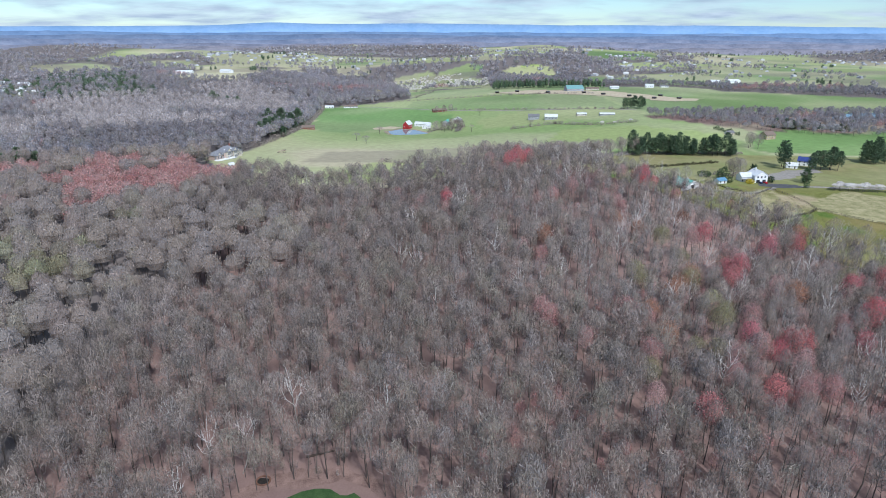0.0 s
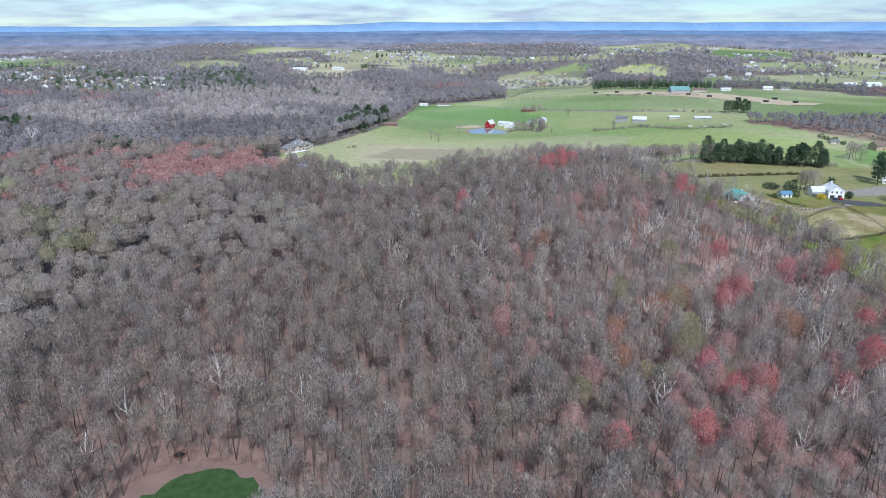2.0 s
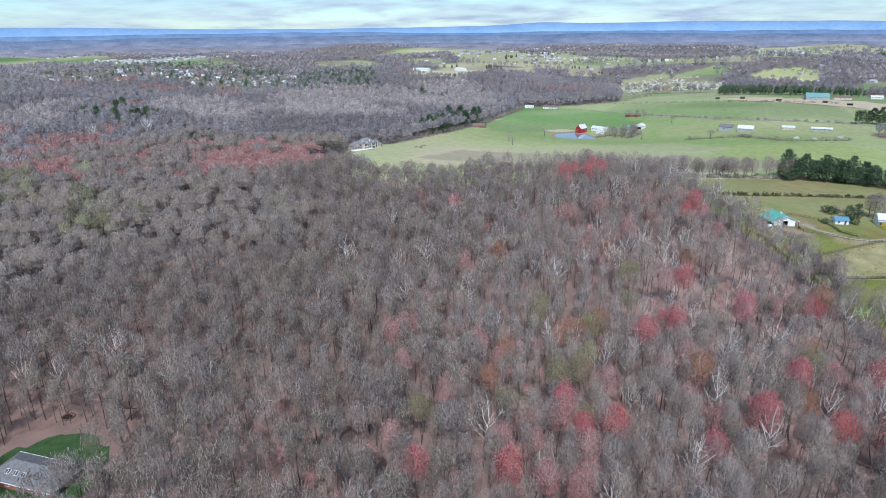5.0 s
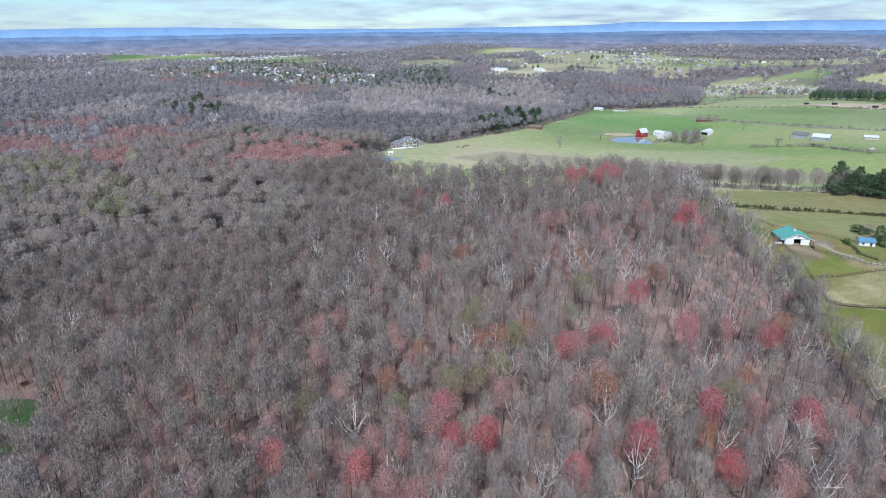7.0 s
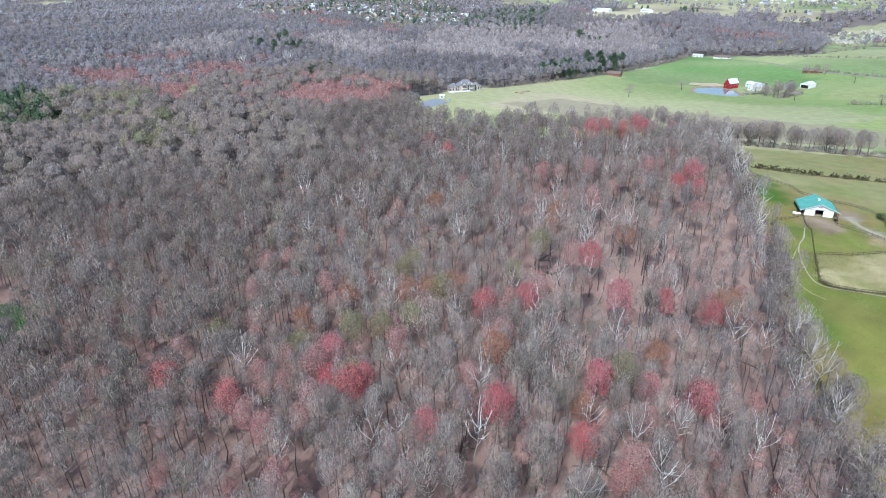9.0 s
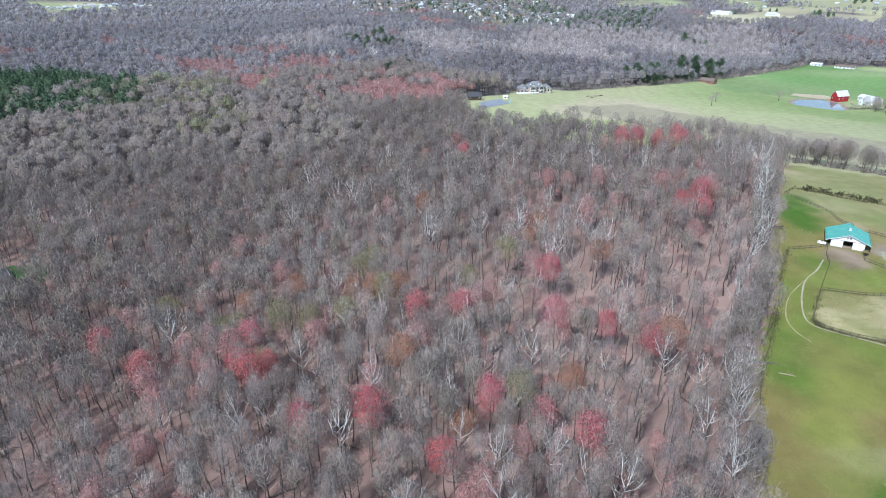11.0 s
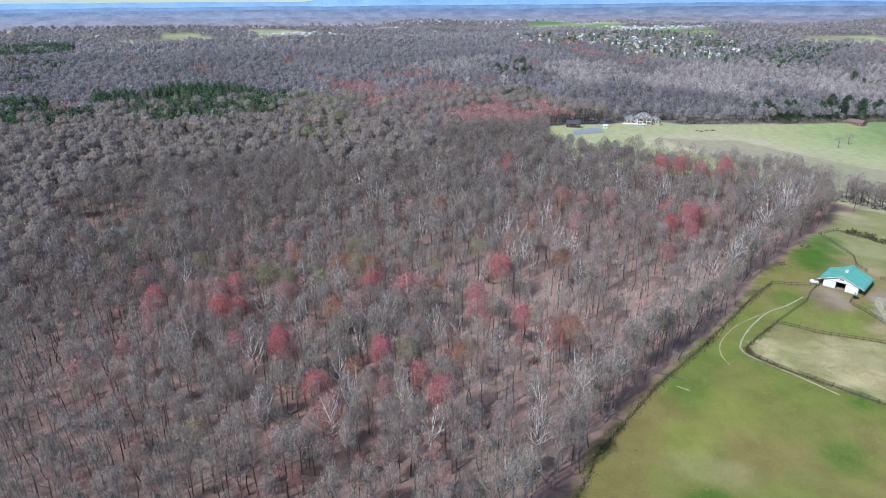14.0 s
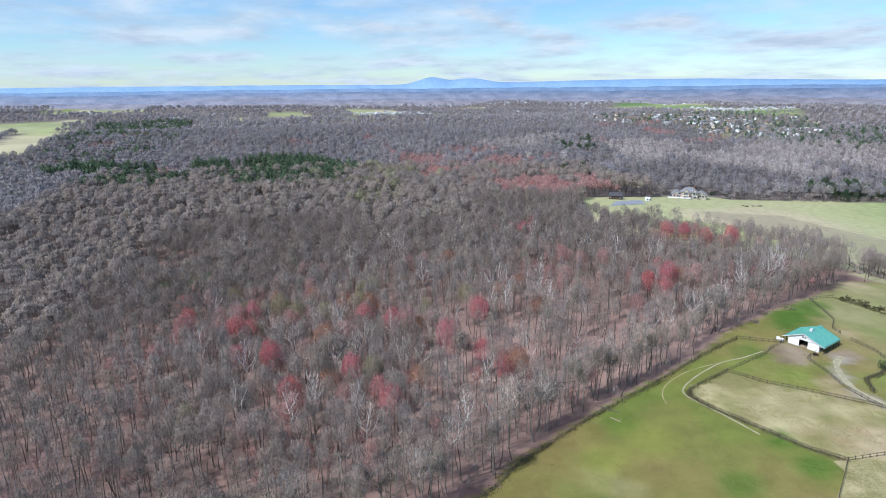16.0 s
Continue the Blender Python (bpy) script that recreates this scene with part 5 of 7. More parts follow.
open_kinds = [bare_tree(230 + k, 21 + k % 4, 2.8 + 0.5 * (k % 3), base=0.44, limbs=4, forks=1, twigs=110, twig=(0.8, 2.0), wide=0.10, stout=1.4, girth=0.17, sides=4, rings=4, wander=0.6, dome=0.25, low=0.4, haze_grid=(4, 7)) for k in range(8)]
mid_kinds = [bare_tree(240 + k, 20 + k % 3, 5.2 + 0.35 * (k % 3), base=0.42, limbs=0, forks=0, twigs=64, twig=(1.0, 2.2), wide=0.42, haze_grid=(4, 7), girth=0.19, sides=3, rings=2, leader=False, dome=0.29, low=0.4, billows=3) for k in range(6)]
mixed = redzone & (rest < 0.66) & (rolls(x, y, 34, 57) > 0.34)
redzone = mixed
near = keep & ~hero & (((x > -75) & (y > 100) & (y < 420)) | ((x > -135) & (y > 95) & (y < 250)) | ((x > -10) & (y > 400) & (y < 540)) | ((x > -150) & (y > 345) & (y < 490))) & ~redzone
mid = keep & ~hero & ~near & ~redzone & (rest < 0.47)
near &= rest < 0.84
OLIVE_STAND = [(-420, 180), (-280, 190), (-180, 240), (-110, 290), (-150, 335), (-260, 345), (-360, 345), (-430, 300)]
olive_stand = mid & inside(x, y, OLIVE_STAND) & (rolls(x, y, 26, 59) * 0.6 + rest * 0.4 > 0.52)
mid &= ~olive_stand
rng1 = np.random.default_rng(21)
BARE = (M["bark"], M["twig"], M["red"], M["twighaze"])
DENSE = (M["bark"], M["twig"], M["red"], M["midhaze"])


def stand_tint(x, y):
    """Stands differ: darker to the west and south, paler to the east, in loose patches."""
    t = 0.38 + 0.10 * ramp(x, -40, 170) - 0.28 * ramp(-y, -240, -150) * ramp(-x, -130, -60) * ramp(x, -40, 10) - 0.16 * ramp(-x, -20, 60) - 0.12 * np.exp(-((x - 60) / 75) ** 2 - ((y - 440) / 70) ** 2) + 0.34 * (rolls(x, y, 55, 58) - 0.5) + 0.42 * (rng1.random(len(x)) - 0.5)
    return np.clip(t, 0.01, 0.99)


def sizes(n, lo=0.7, hi=1.12):
    return rng1.uniform(lo, hi, n)


airy = near & (x + 0.25 * (y - 200) + 60 * (rolls(x, y, 40, 52) - 0.5) > 78)
near &= ~airy
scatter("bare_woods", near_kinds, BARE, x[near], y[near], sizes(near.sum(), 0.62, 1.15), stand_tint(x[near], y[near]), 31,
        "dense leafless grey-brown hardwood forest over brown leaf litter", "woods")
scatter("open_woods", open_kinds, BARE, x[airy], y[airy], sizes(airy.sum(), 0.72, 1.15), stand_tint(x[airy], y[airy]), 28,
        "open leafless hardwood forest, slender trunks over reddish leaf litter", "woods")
scatter("olive_woods", mid_kinds, (M["bark"], M["olivetwig"], M["red"], M["olivehaze"]), x[olive_stand], y[olive_stand], sizes(olive_stand.sum(), 0.85, 1.2), rng1.uniform(0.1, 0.95, olive_stand.sum()), 30,
        "broad trees hazy with olive-tan opening buds", "woods")
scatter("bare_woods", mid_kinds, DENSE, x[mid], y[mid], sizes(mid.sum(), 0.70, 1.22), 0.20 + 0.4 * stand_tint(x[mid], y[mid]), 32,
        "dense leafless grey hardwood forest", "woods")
edge_x, edge_y = [], []
for (ax, ay), (bx, by) in zip(EAST[:15], EAST[1:15]):
    n = max(1, int(math.hypot(bx - ax, by - ay) / 3.4))
    for k in range(n):
        f = (k + rng0.uniform(0.0, 1.0)) / n
        edge_x.append(ax + (bx - ax) * f - rng0.uniform(2.5, 8.5))
        edge_y.append(ay + (by - ay) * f - rng0.uniform(0, 3))
edge_x, edge_y = np.array(edge_x), np.array(edge_y)
edge_kinds = [bare_tree(250 + k, 23 + k % 3, 4.4 + 0.4 * (k % 3), base=0.30, limbs=6, forks=2, twigs=80, twig=(0.9, 2.2), wide=0.10, stout=1.9, girth=0.19, sides=4, rings=4, wander=1.0, dome=0.32, low=0.5, haze_grid=(5, 9)) for k in range(5)]
scatter("edge_woods", edge_kinds, (M["greybark"], M["twig"], M["red"], M["twighaze"]), edge_x, edge_y, sizes(len(edge_x), 0.75, 1.15) * (1 - 0.28 * ramp(edge_y, 350, 390)), rng1.uniform(0.05, 0.9, len(edge_x)), 29,
        "tall pale-limbed trees along the wood's edge", "woods")
red_kinds = [bare_tree(260 + k, 17, 4.6, base=0.40, limbs=2, forks=0, twigs=26, twig=(1.2, 2.4), wide=0.2, girth=0.18, sides=3, rings=2, buds=50, bud=0.6, dome=0.3, haze_grid=(5, 8)) for k in range(4)]
zr = keep & redzone
scatter("red_maple_stand", red_kinds, (M["bark"], M["twig"], M["pinkbud"], M["pinkhaze"]), x[zr], y[zr], sizes(zr.sum(), 0.8, 1.2), rng1.random(zr.sum()), 33,
        "stand of maples hazy with pink-red spring buds", "woods")

# woods farther off
far_kinds = [bare_tree(280 + k, 17 + k % 4, 6.8, base=0.38, limbs=0, forks=0, twigs=30, twig=(1.5, 2.8), wide=1.1, haze_grid=(3, 6), girth=0.22, sides=3, rings=2, leader=False, dome=0.40, low=0.5, billows=3) for k in range(5)]
x, y = jitter(-1150, 900, -420, 1660, 11.2, 17)
keep = ~((x > -420) & (x < 300) & (y > -60) & (y < 560)) & ((y < 1300) | (x > -700)) & ((x < 620) | (y > 640)) & ~open_land(x, y) & ~inside(x, y, SUBURB) & ~inside(x, y, CLEARING)
keep &= (x < 330) | (y > 600)
keep &= y > 243 - (386 - x) * 0.534 - 40
# the stretch of woods whose paler colour holds painted sunlight
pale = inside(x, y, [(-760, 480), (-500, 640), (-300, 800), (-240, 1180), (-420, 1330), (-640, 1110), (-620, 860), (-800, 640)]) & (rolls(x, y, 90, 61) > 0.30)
reds = (inside(x, y, [(-760, 300), (-420, 330), (-330, 520), (-420, 640), (-700, 500)]) & (rolls(x, y, 60, 62) > 0.60)) | (rolls(x, y, 70, 63) > 0.87)
pines = inside(x, y, PINE_POLY) | (inside(x, y, PINE_LOOSE) & (rolls(x, y, 45, 64) > 0.55))
pale &= keep & ~pines
reds &= keep & ~pines & ~pale
grey = keep & ~pines & ~pale & ~reds
# distant trees, with air haze put into their twig colours
FAR = (M["bark"], M["hazytwig"], M["red"], M["hazytwigveil"])
far_tint = np.clip(0.15 + 0.6 * rolls(x, y, 110, 65) + 0.16 * (np.random.default_rng(4).random(len(x)) - 0.5), 0.01, 0.99)
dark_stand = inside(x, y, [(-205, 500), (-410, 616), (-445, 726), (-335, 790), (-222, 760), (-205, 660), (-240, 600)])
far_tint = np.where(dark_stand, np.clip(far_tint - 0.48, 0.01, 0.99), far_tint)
low_wood = np.where(((x < -420) & (y > 820)) | ((x > 250) & (y > 640)), 0.72, 1.0)
far_tint = np.where((x > 250) & (y > 640), far_tint * 0.55, far_tint)
scatter("bare_woods", far_kinds, FAR, x[grey], y[grey], sizes(grey.sum(), 0.62, 1.2) * low_wood[grey], far_tint[grey], 34, "leafless woods on rolling ground, mauve air haze in their colour", "woods")
scatter("pale_woods", far_kinds, (M["palewood"], M["palewood"], M["red"], M["palehaze"]), x[pale], y[pale], sizes(pale.sum(), 0.8, 1.2) * low_wood[pale], rng1.random(pale.sum()), 35, "leafless woods, pale pinkish grey with sunlight painted in", "woods")
far_red = [bare_tree(290 + k, 17, 5.0, base=0.38, limbs=0, forks=0, twigs=20, twig=(2, 3.6), wide=0.42, girth=0.2, sides=3, rings=2, leader=False, buds=14, bud=1.0, dome=0.40, haze_grid=(4, 7)) for k in range(3)]
scatter("red_maple_stand", far_red, (M["bark"], M["hazytwig"], M["pinkbud"], M["pinkhaze"]), x[reds], y[reds], sizes(reds.sum(), 0.7, 1.05), rng1.random(reds.sum()), 36, "stand of maples in pink-red bud", "woods")
pine_kinds = [pine_tree(300 + k, 18 + 2 * k, 4.8, whorls=7, arms=5, tufts=2, size=1.9, arms_drawn=False) for k in range(4)]
belt_kinds = [pine_tree(305 + k, 9 + 1.2 * k, 5.0, whorls=5, arms=6, tufts=2, bare=0.08, size=1.9, arms_drawn=False) for k in range(4)]
px, py = jitter(-620, -250, -180, 270, 7.2, 19)
ok = (inside(px, py, PINE_POLY) | (inside(px, py, PINE_LOOSE) & (rolls(px, py, 45, 64) > 0.55))) & (rolls(px, py, 38, 68) > 0.30)
scatter("pine_wood", pine_kinds, (M["pinebark"], M["pine"], M["pine"], M["pinehaze"]), px[ok], py[ok], sizes(ok.sum(), 0.55, 1.12), rng1.uniform(0.02, 0.98, ok.sum()), 37,
        "dark green pine plantation among bare woods", "woods")
px, py = jitter(-1800, -900, -520, -150, 13, 20)
ok = inside(px, py, [(-1639, -505), (-1738, -453), (-1795, -271), (-1374, -192), (-1045, -200), (-900, -259), (-980, -330)]) & (rolls(px, py, 70, 67) > 0.35)
scatter("pine_wood", pine_kinds, (M["pinebark"], M["pine"], M["pine"], M["pinehaze"]), px[ok], py[ok], sizes(ok.sum(), 0.7, 1.0), rng1.uniform(0.02, 0.98, ok.sum()), 39,
        "far dark green pines on a wooded rise", "woods")

# woods toward the horizon, thinning into clumps
clump = [bare_tree(310 + k, 15, 7.5, base=0.25, limbs=0, forks=0, twigs=9, twig=(2.8, 4.8), wide=2.3, haze_grid=(3, 5), girth=0.3, sides=3, rings=2, leader=False, dome=0.46, low=0.6, billows=2) for k in range(4)]
x, y = jitter(-3900, 2200, -1500, 3900, 26.0, 27)
d = np.hypot(x - 150, y - 200)
keep = ~((x > -1150) & (x < 900) & (y > -420) & (y < 1300)) & ~((x > -700) & (x < 900) & (y > 1200) & (y < 1660)) & (d < 3480) & ~open_land(x, y) & ~inside(x, y, SUBURB)
bear = np.degrees(np.arctan2(x - 150, y - 200))
keep &= (bear > -128) & (bear < 46)
keep &= np.random.default_rng(3).random(len(x)) < np.clip(1.35 - d / 4300, 0.35, 1)
scatter("far_woods", clump, FAR, x[keep], y[keep], sizes(keep.sum(), 0.8, 1.35), np.clip(0.25 + 0.6 * rolls(x[keep], y[keep], 200, 66) + 0.2 * rng1.random(keep.sum()), 0.01, 0.99), 38, "far leafless woods, mauve-grey air haze painted into their colour", "woods")

# trees dotted over the far fields, in rows and groups
x, y = jitter(-1500, 1500, 1320, 2900, 21.0, 28)
bear = np.degrees(np.arctan2(x - 150, y - 200))
dots = open_land(x, y) & (bear > -50) & (bear < 42) & ~inside(x, y, SUBURB) & (np.hypot(x, y - 200) > 1250)
group = rolls(x, y, 75, 29) * 0.55 + rolls(x * 0.35, y, 34, 30) * 0.45
leafless = dots & (group > 0.66)
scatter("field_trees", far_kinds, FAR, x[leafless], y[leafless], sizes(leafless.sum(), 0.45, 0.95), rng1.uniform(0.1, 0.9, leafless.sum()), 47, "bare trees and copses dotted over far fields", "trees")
green = dots & (group < 0.22) & (rolls(x, y, 60, 31) > 0.45)
scatter("field_conifers", belt_kinds, (M["pinebark"], M["pine"], M["pine"], M["pinehaze"]), x[green], y[green], sizes(green.sum(), 0.6, 1.1), rng1.random(green.sum()), 48, "dark green conifers about far farms", "trees")
px, py = jitter(-1010, -520, -330, -100, 12.0, 49)
ok = (rolls(px, py, 42, 50) > 0.5) & ~open_land(px, py)
scatter("pine_wood", belt_kinds, (M["pinebark"], M["pine"], M["pine"], M["pinehaze"]), px[ok], py[ok], sizes(ok.sum(), 0.8, 1.5), rng1.random(ok.sum()), 53, "dark conifers scattered through bare woods", "woods")

# saplings and brush under the near trees
x, y = jitter(-70, 235, 105, 420, 7.0, 41)
keep = ~(inside(x, y, EAST) | inside(x, y, NORTH) | inside(x, y, CLEARING)) & (rolls(x, y, 20, 43) > 0.42)
sapling = [bare_tree(340 + k, 6.5, 1.7, base=0.25, limbs=2, forks=0, twigs=34, twig=(0.8, 1.8), wide=0.075, girth=0.05, sides=3, rings=2, dome=0.36, haze_grid=(3, 6)) for k in range(4)]
scatter("saplings", sapling, BARE, x[keep], y[keep], sizes(keep.sum(), 0.45, 1.25), rng1.uniform(0.1, 0.9, keep.sum()), 42, "thin bare saplings and brush beneath the trees", "brush")

# small maples in pink bud below the canopy of the eastern wood
x, y = jitter(15, 225, 140, 500, 9.0, 44)
keep = ~(inside(x, y, EAST) | inside(x, y, NORTH)) & (rolls(x, y, 32, 45) > 0.45)
under = [bare_tree(350 + k, 13, 2.6, base=0.3, limbs=3, forks=0, twigs=40, twig=(0.8, 1.6), wide=0.08, girth=0.08, sides=3, rings=2, buds=60, bud=0.22, dome=0.3, haze_grid=(4, 7)) for k in range(3)]
scatter("red_understorey", under, (M["bark"], M["twig"], M["pinkbud"], M["pinkhaze"]), x[keep], y[keep], sizes(keep.sum(), 0.7, 1.2), rng1.uniform(0.05, 0.95, keep.sum()), 46, "slender young maples in pink-red bud", "trees")


# ---------------------------------------------------------------- ground cover round the horse barn
drape("paddock_turf", [(247, 384), (260, 371), (330, 330), (390, 360), (300, 440), (250, 402)], M["strawgrass"], 0.10, 6.0, "pale straw-coloured grazed paddock turf", ragged=3.0)
drape("garden_lawn", [(-48, 139), (-37, 144), (-24, 141), (-15, 132), (-13, 118), (-22, 110), (-50, 112), (-54, 126)], M["lawn"], 0.10, 3.0, "dark green lawn in a clearing of the wood", ragged=2.0)
drape("leaf_litter", [(-61, 130), (-60, 142), (-52, 151), (-31, 153), (-10, 145), (-8, 136), (-14, 139), (-30, 147), (-52, 143), (-60, 132)], M["litter"], 0.06, 3.0, "bare reddish-brown leaf litter round the lawn", ragged=3.0)
strip("track", [(178, 406), (181, 395), (182, 386), (187, 374), (194, 363), (199, 360), (206, 362), (216, 366), (228, 370)], 0.6, M["track"], label="narrow pale worn track in the pasture", seed=1)
strip("track", [(182, 385), (184, 372), (187, 364), (192, 356), (198, 352), (203, 351)], 0.45, M["strawgrass"], 0.13, label="faint worn loop of track in the pasture", seed=2)
strip("farm_lane", [(189, 433), (192, 428), (197, 424), (204, 420.5), (212, 418.8), (220, 420.5), (229, 426), (237, 433)], 2.4, M["track"], 0.12, label="pale dusty lane curving past the barn", category="road", seed=8)
strip("farm_lane", [(237, 433), (250, 441), (272, 448)], 3.0, M["gravel"], label="pale gravel farm lane to the barn", category="road", seed=3)
strip("farm_lane", [(272, 448), (300, 450), (336, 452), (420, 455), (600, 470)], 5.0, M["gravel"], label="pale gravel lane past the white house", category="road", seed=4)
drape("driveway", [(236, 442), (252, 438), (272, 445), (268, 453), (250, 453), (238, 451)], M["asphalt"], 0.20, 3.0, "dark asphalt driveway before the white house", "road", ragged=0.6)
drape("gravel_yard", [(262, 470), (280, 480), (300, 500), (330, 520), (330, 535), (296, 520), (258, 485)], M["gravel"], 0.14, 5.0, "pale gravel yard between the houses", "road", ragged=2.0)
strip("farm_road", [(-15, 1085), (60, 1050), (140, 1010), (230, 985), (300, 960)], 6.0, M["gravel"], 0.3, label="pale farm road between pastures", category="road", seed=6)
strip("farm_road", [(-230, 1190), (-120, 1175), (-40, 1110), (-15, 1085)], 4.0, M["gravel"], 0.3, label="pale farm road between pastures", category="road", seed=7)


# ---------------------------------------------------------------- fences
def post_mesh(h=1.6, r=0.11):
    bm = rod((0, 0, -0.15), (0, 0, h), r, r * 0.88, 6)
    me = bpy.data.meshes.new("fence_post")
    bm.to_mesh(me)
    bm.free()
    me.materials.append(M["weathered"])
    return me


def board_mesh():
    bm = box(0, 1, -0.025, 0.025, -0.07, 0.07)
    me = bpy.data.meshes.new("fence_rail")
    bm.to_mesh(me)
    bm.free()
    me.materials.append(M["weathered"])
    return me


POST, RAIL = post_mesh(), board_mesh()


def fence(pts, label, seed, gap=2.44, boards=2, skip=0.0):
    """Posts at even gaps along a line, with boards from post to post."""
    rng = random.Random(seed)
    line, spots = [Vector(p) for p in pts], []
    rest_d = 0.0
    for a, b in zip(line, line[1:]):
        n = (b - a).length
        d = rest_d
        while d < n:
            spots.append(a + (b - a) * d / n)
            d += gap
        rest_d = d - n
    spots.append(line[-1])
    ob = thing("paddock_fence", spots[0].x, spots[0].y, 0, label, "fence", "post-and-board paddock fences")
    o = ob.matrix_basis.translation
    last = None
    for p in spots:
        z = height(p.x, p.y)
        at = Vector((p.x - o.x, p.y - o.y, z - o.z))
        share("post", POST, ob, pose(*at, rng.gauss(0, 2.0), rng.gauss(0, 2.0), rng.uniform(0, 360)))
        if last is not None and rng.random() >= skip:
            for k in range(boards):
                up_z = Vector((0, 0, 0.42 + 0.42 * k * 2 / max(1, boards - 1) + rng.uniform(-0.04, 0.04)))
                d = at - last
                m = Matrix.Translation(last + up_z) @ d.to_track_quat("X", "Z").to_matrix().to_4x4() @ Matrix.Diagonal((d.length, 1, 1, 1))
                share("rail", RAIL, ob, m)
        last = at


WEATHERED = "weathered dark wooden post-and-board fence"
fence([(244, 255), (234, 278), (222, 291), (213, 306), (203, 323), (199, 332), (192, 348), (183, 366), (173, 385), (165, 403)], WEATHERED + " along the wood", 1)
fence([(165, 403), (170, 412), (173, 419)], WEATHERED + " by the barn", 2)
fence([(173, 419), (177, 410), (181, 405), (189, 383)], WEATHERED + " beside the barn yard", 3)
fence([(189, 383), (197, 363), (201, 361), (210, 364), (223, 371), (238, 379), (246, 386)], WEATHERED + " round the straw paddock", 4)
fence([(189, 383), (200, 391), (211, 404), (224, 419), (240, 434)], WEATHERED + " dividing two paddocks", 5)
fence([(246, 386), (246, 401), (243, 420), (240, 434)], WEATHERED + " closing the straw paddock", 6)
fence([(246, 386), (260, 371), (282, 352), (310, 330)], WEATHERED + " across the open pasture", 7)
fence([(184, 425), (188, 418), (196, 418), (210, 416), (223, 418), (240, 434)], WEATHERED + " along the farm lane", 8)
fence([(127, 468), (141, 463), (155, 458), (163, 450), (169, 449)], WEATHERED + " behind the barn", 9)
fence([(127, 468), (124, 484)], WEATHERED + " behind the barn", 10)
fence([(176, 448), (186, 450), (197, 447), (204, 436), (206, 428), (214, 424)], WEATHERED + " by the garden", 11)


# ---------------------------------------------------------------- buildings
def gable(w, h, rise):
    return [(-w / 2, 0), (w / 2, 0), (w / 2, h), (0, h + rise), (-w / 2, h)]


def chevron(w, h, rise, over=0.5, thick=0.18):
    k = rise / (w / 2)
    e, z = w / 2 + over, h - over * k
    return [(-e, z), (0, h + rise), (e, z), (e, z + thick), (0, h + rise + thick), (-e, z + thick)]


def turn_z(bm, deg):
    bmesh.ops.rotate(bm, verts=bm.verts[:], cent=(0, 0, 0), matrix=Matrix.Rotation(radians(deg), 3, "Z"))
    return bm


def shift(bm, x, y, z):
    bmesh.ops.translate(bm, verts=bm.verts[:], vec=(x, y, z))
    return bm


def window_on(parent, x, y, z, w, h, face=0.0, frame_mat="white"):
    """A window standing a little proud of a wall; face turns it about its upright: 0 looks to -y."""
    at = pose(x, y, z, 0, 0, face)
    f = bmesh.new()
    t = 0.09
    for a in ((-w / 2 - t, w / 2 + t, -h / 2 - t, -h / 2), (-w / 2 - t, w / 2 + t, h / 2, h / 2 + t), (-w / 2 - t, -w / 2, -h / 2, h / 2), (w / 2, w / 2 + t, -h / 2, h / 2), (-0.03, 0.03, -h / 2, h / 2)):
        box(a[0], a[1], -0.07, 0.02, a[2], a[3], f)
    win = part("window", f, M[frame_mat], parent)
    win.matrix_basis = at
    part("pane", box(-w / 2, w / 2, -0.03, 0.01, -h / 2, h / 2), M["glass"], win)


def house(name, x, y, turn, w, d, h, rise, wall, roof, label, category="house", group="", front=3, storeys=1, chimney=True, door=True, along=True, side=2, z=None):
    """A gabled house. along: the ridge runs along the front (x), else the gable is the front."""
    ob = thing(name, x, y, turn, label, category, group, z=z)
    gw, gl = (d, w) if along else (w, d)
    spin = 90 if along else 0
    part("wall", turn_z(prism([(a, b - 0.6 if b == 0 else b) for a, b in gable(gw, h, rise)], -gl / 2, gl / 2), spin), M[wall], ob)
    rf = part("roof", turn_z(prism(chevron(gw, h, rise), -gl / 2 - 0.4, gl / 2 + 0.4), spin), M[roof], ob)
    if chimney:
        cx, cy = (w * 0.28, d * 0.05) if along else (w * 0.06, d * 0.25)
        part("chimney", box(cx - 0.4, cx + 0.4, cy - 0.4, cy + 0.4, h, h + rise + 0.9), M["brick"], rf, "brick chimney")
    fl = h / storeys
    for s in range(storeys):
        zc = fl * s + fl * 0.55
        for k in range(front):
            wx = -w / 2 + w * (k + 0.5) / front
            if s == 0 and door and k == front // 2:
                part("door", box(wx - 0.55, wx + 0.55, -d / 2 - 0.06, -d / 2 + 0.02, 0, 2.1), M["darkwood"], ob)
                continue
            window_on(ob, wx, -d / 2, zc, 1.1, 1.3)
            window_on(ob, -wx, d / 2, zc, 1.1, 1.3, 180)
        for k in range(side):
            wy = -d / 2 + d * (k + 0.5) / side
            window_on(ob, w / 2, wy, zc, 1.0, 1.3, 90)
            window_on(ob, -w / 2, -wy, zc, 1.0, 1.3, -90)
    return ob


rngb = random.Random(31)


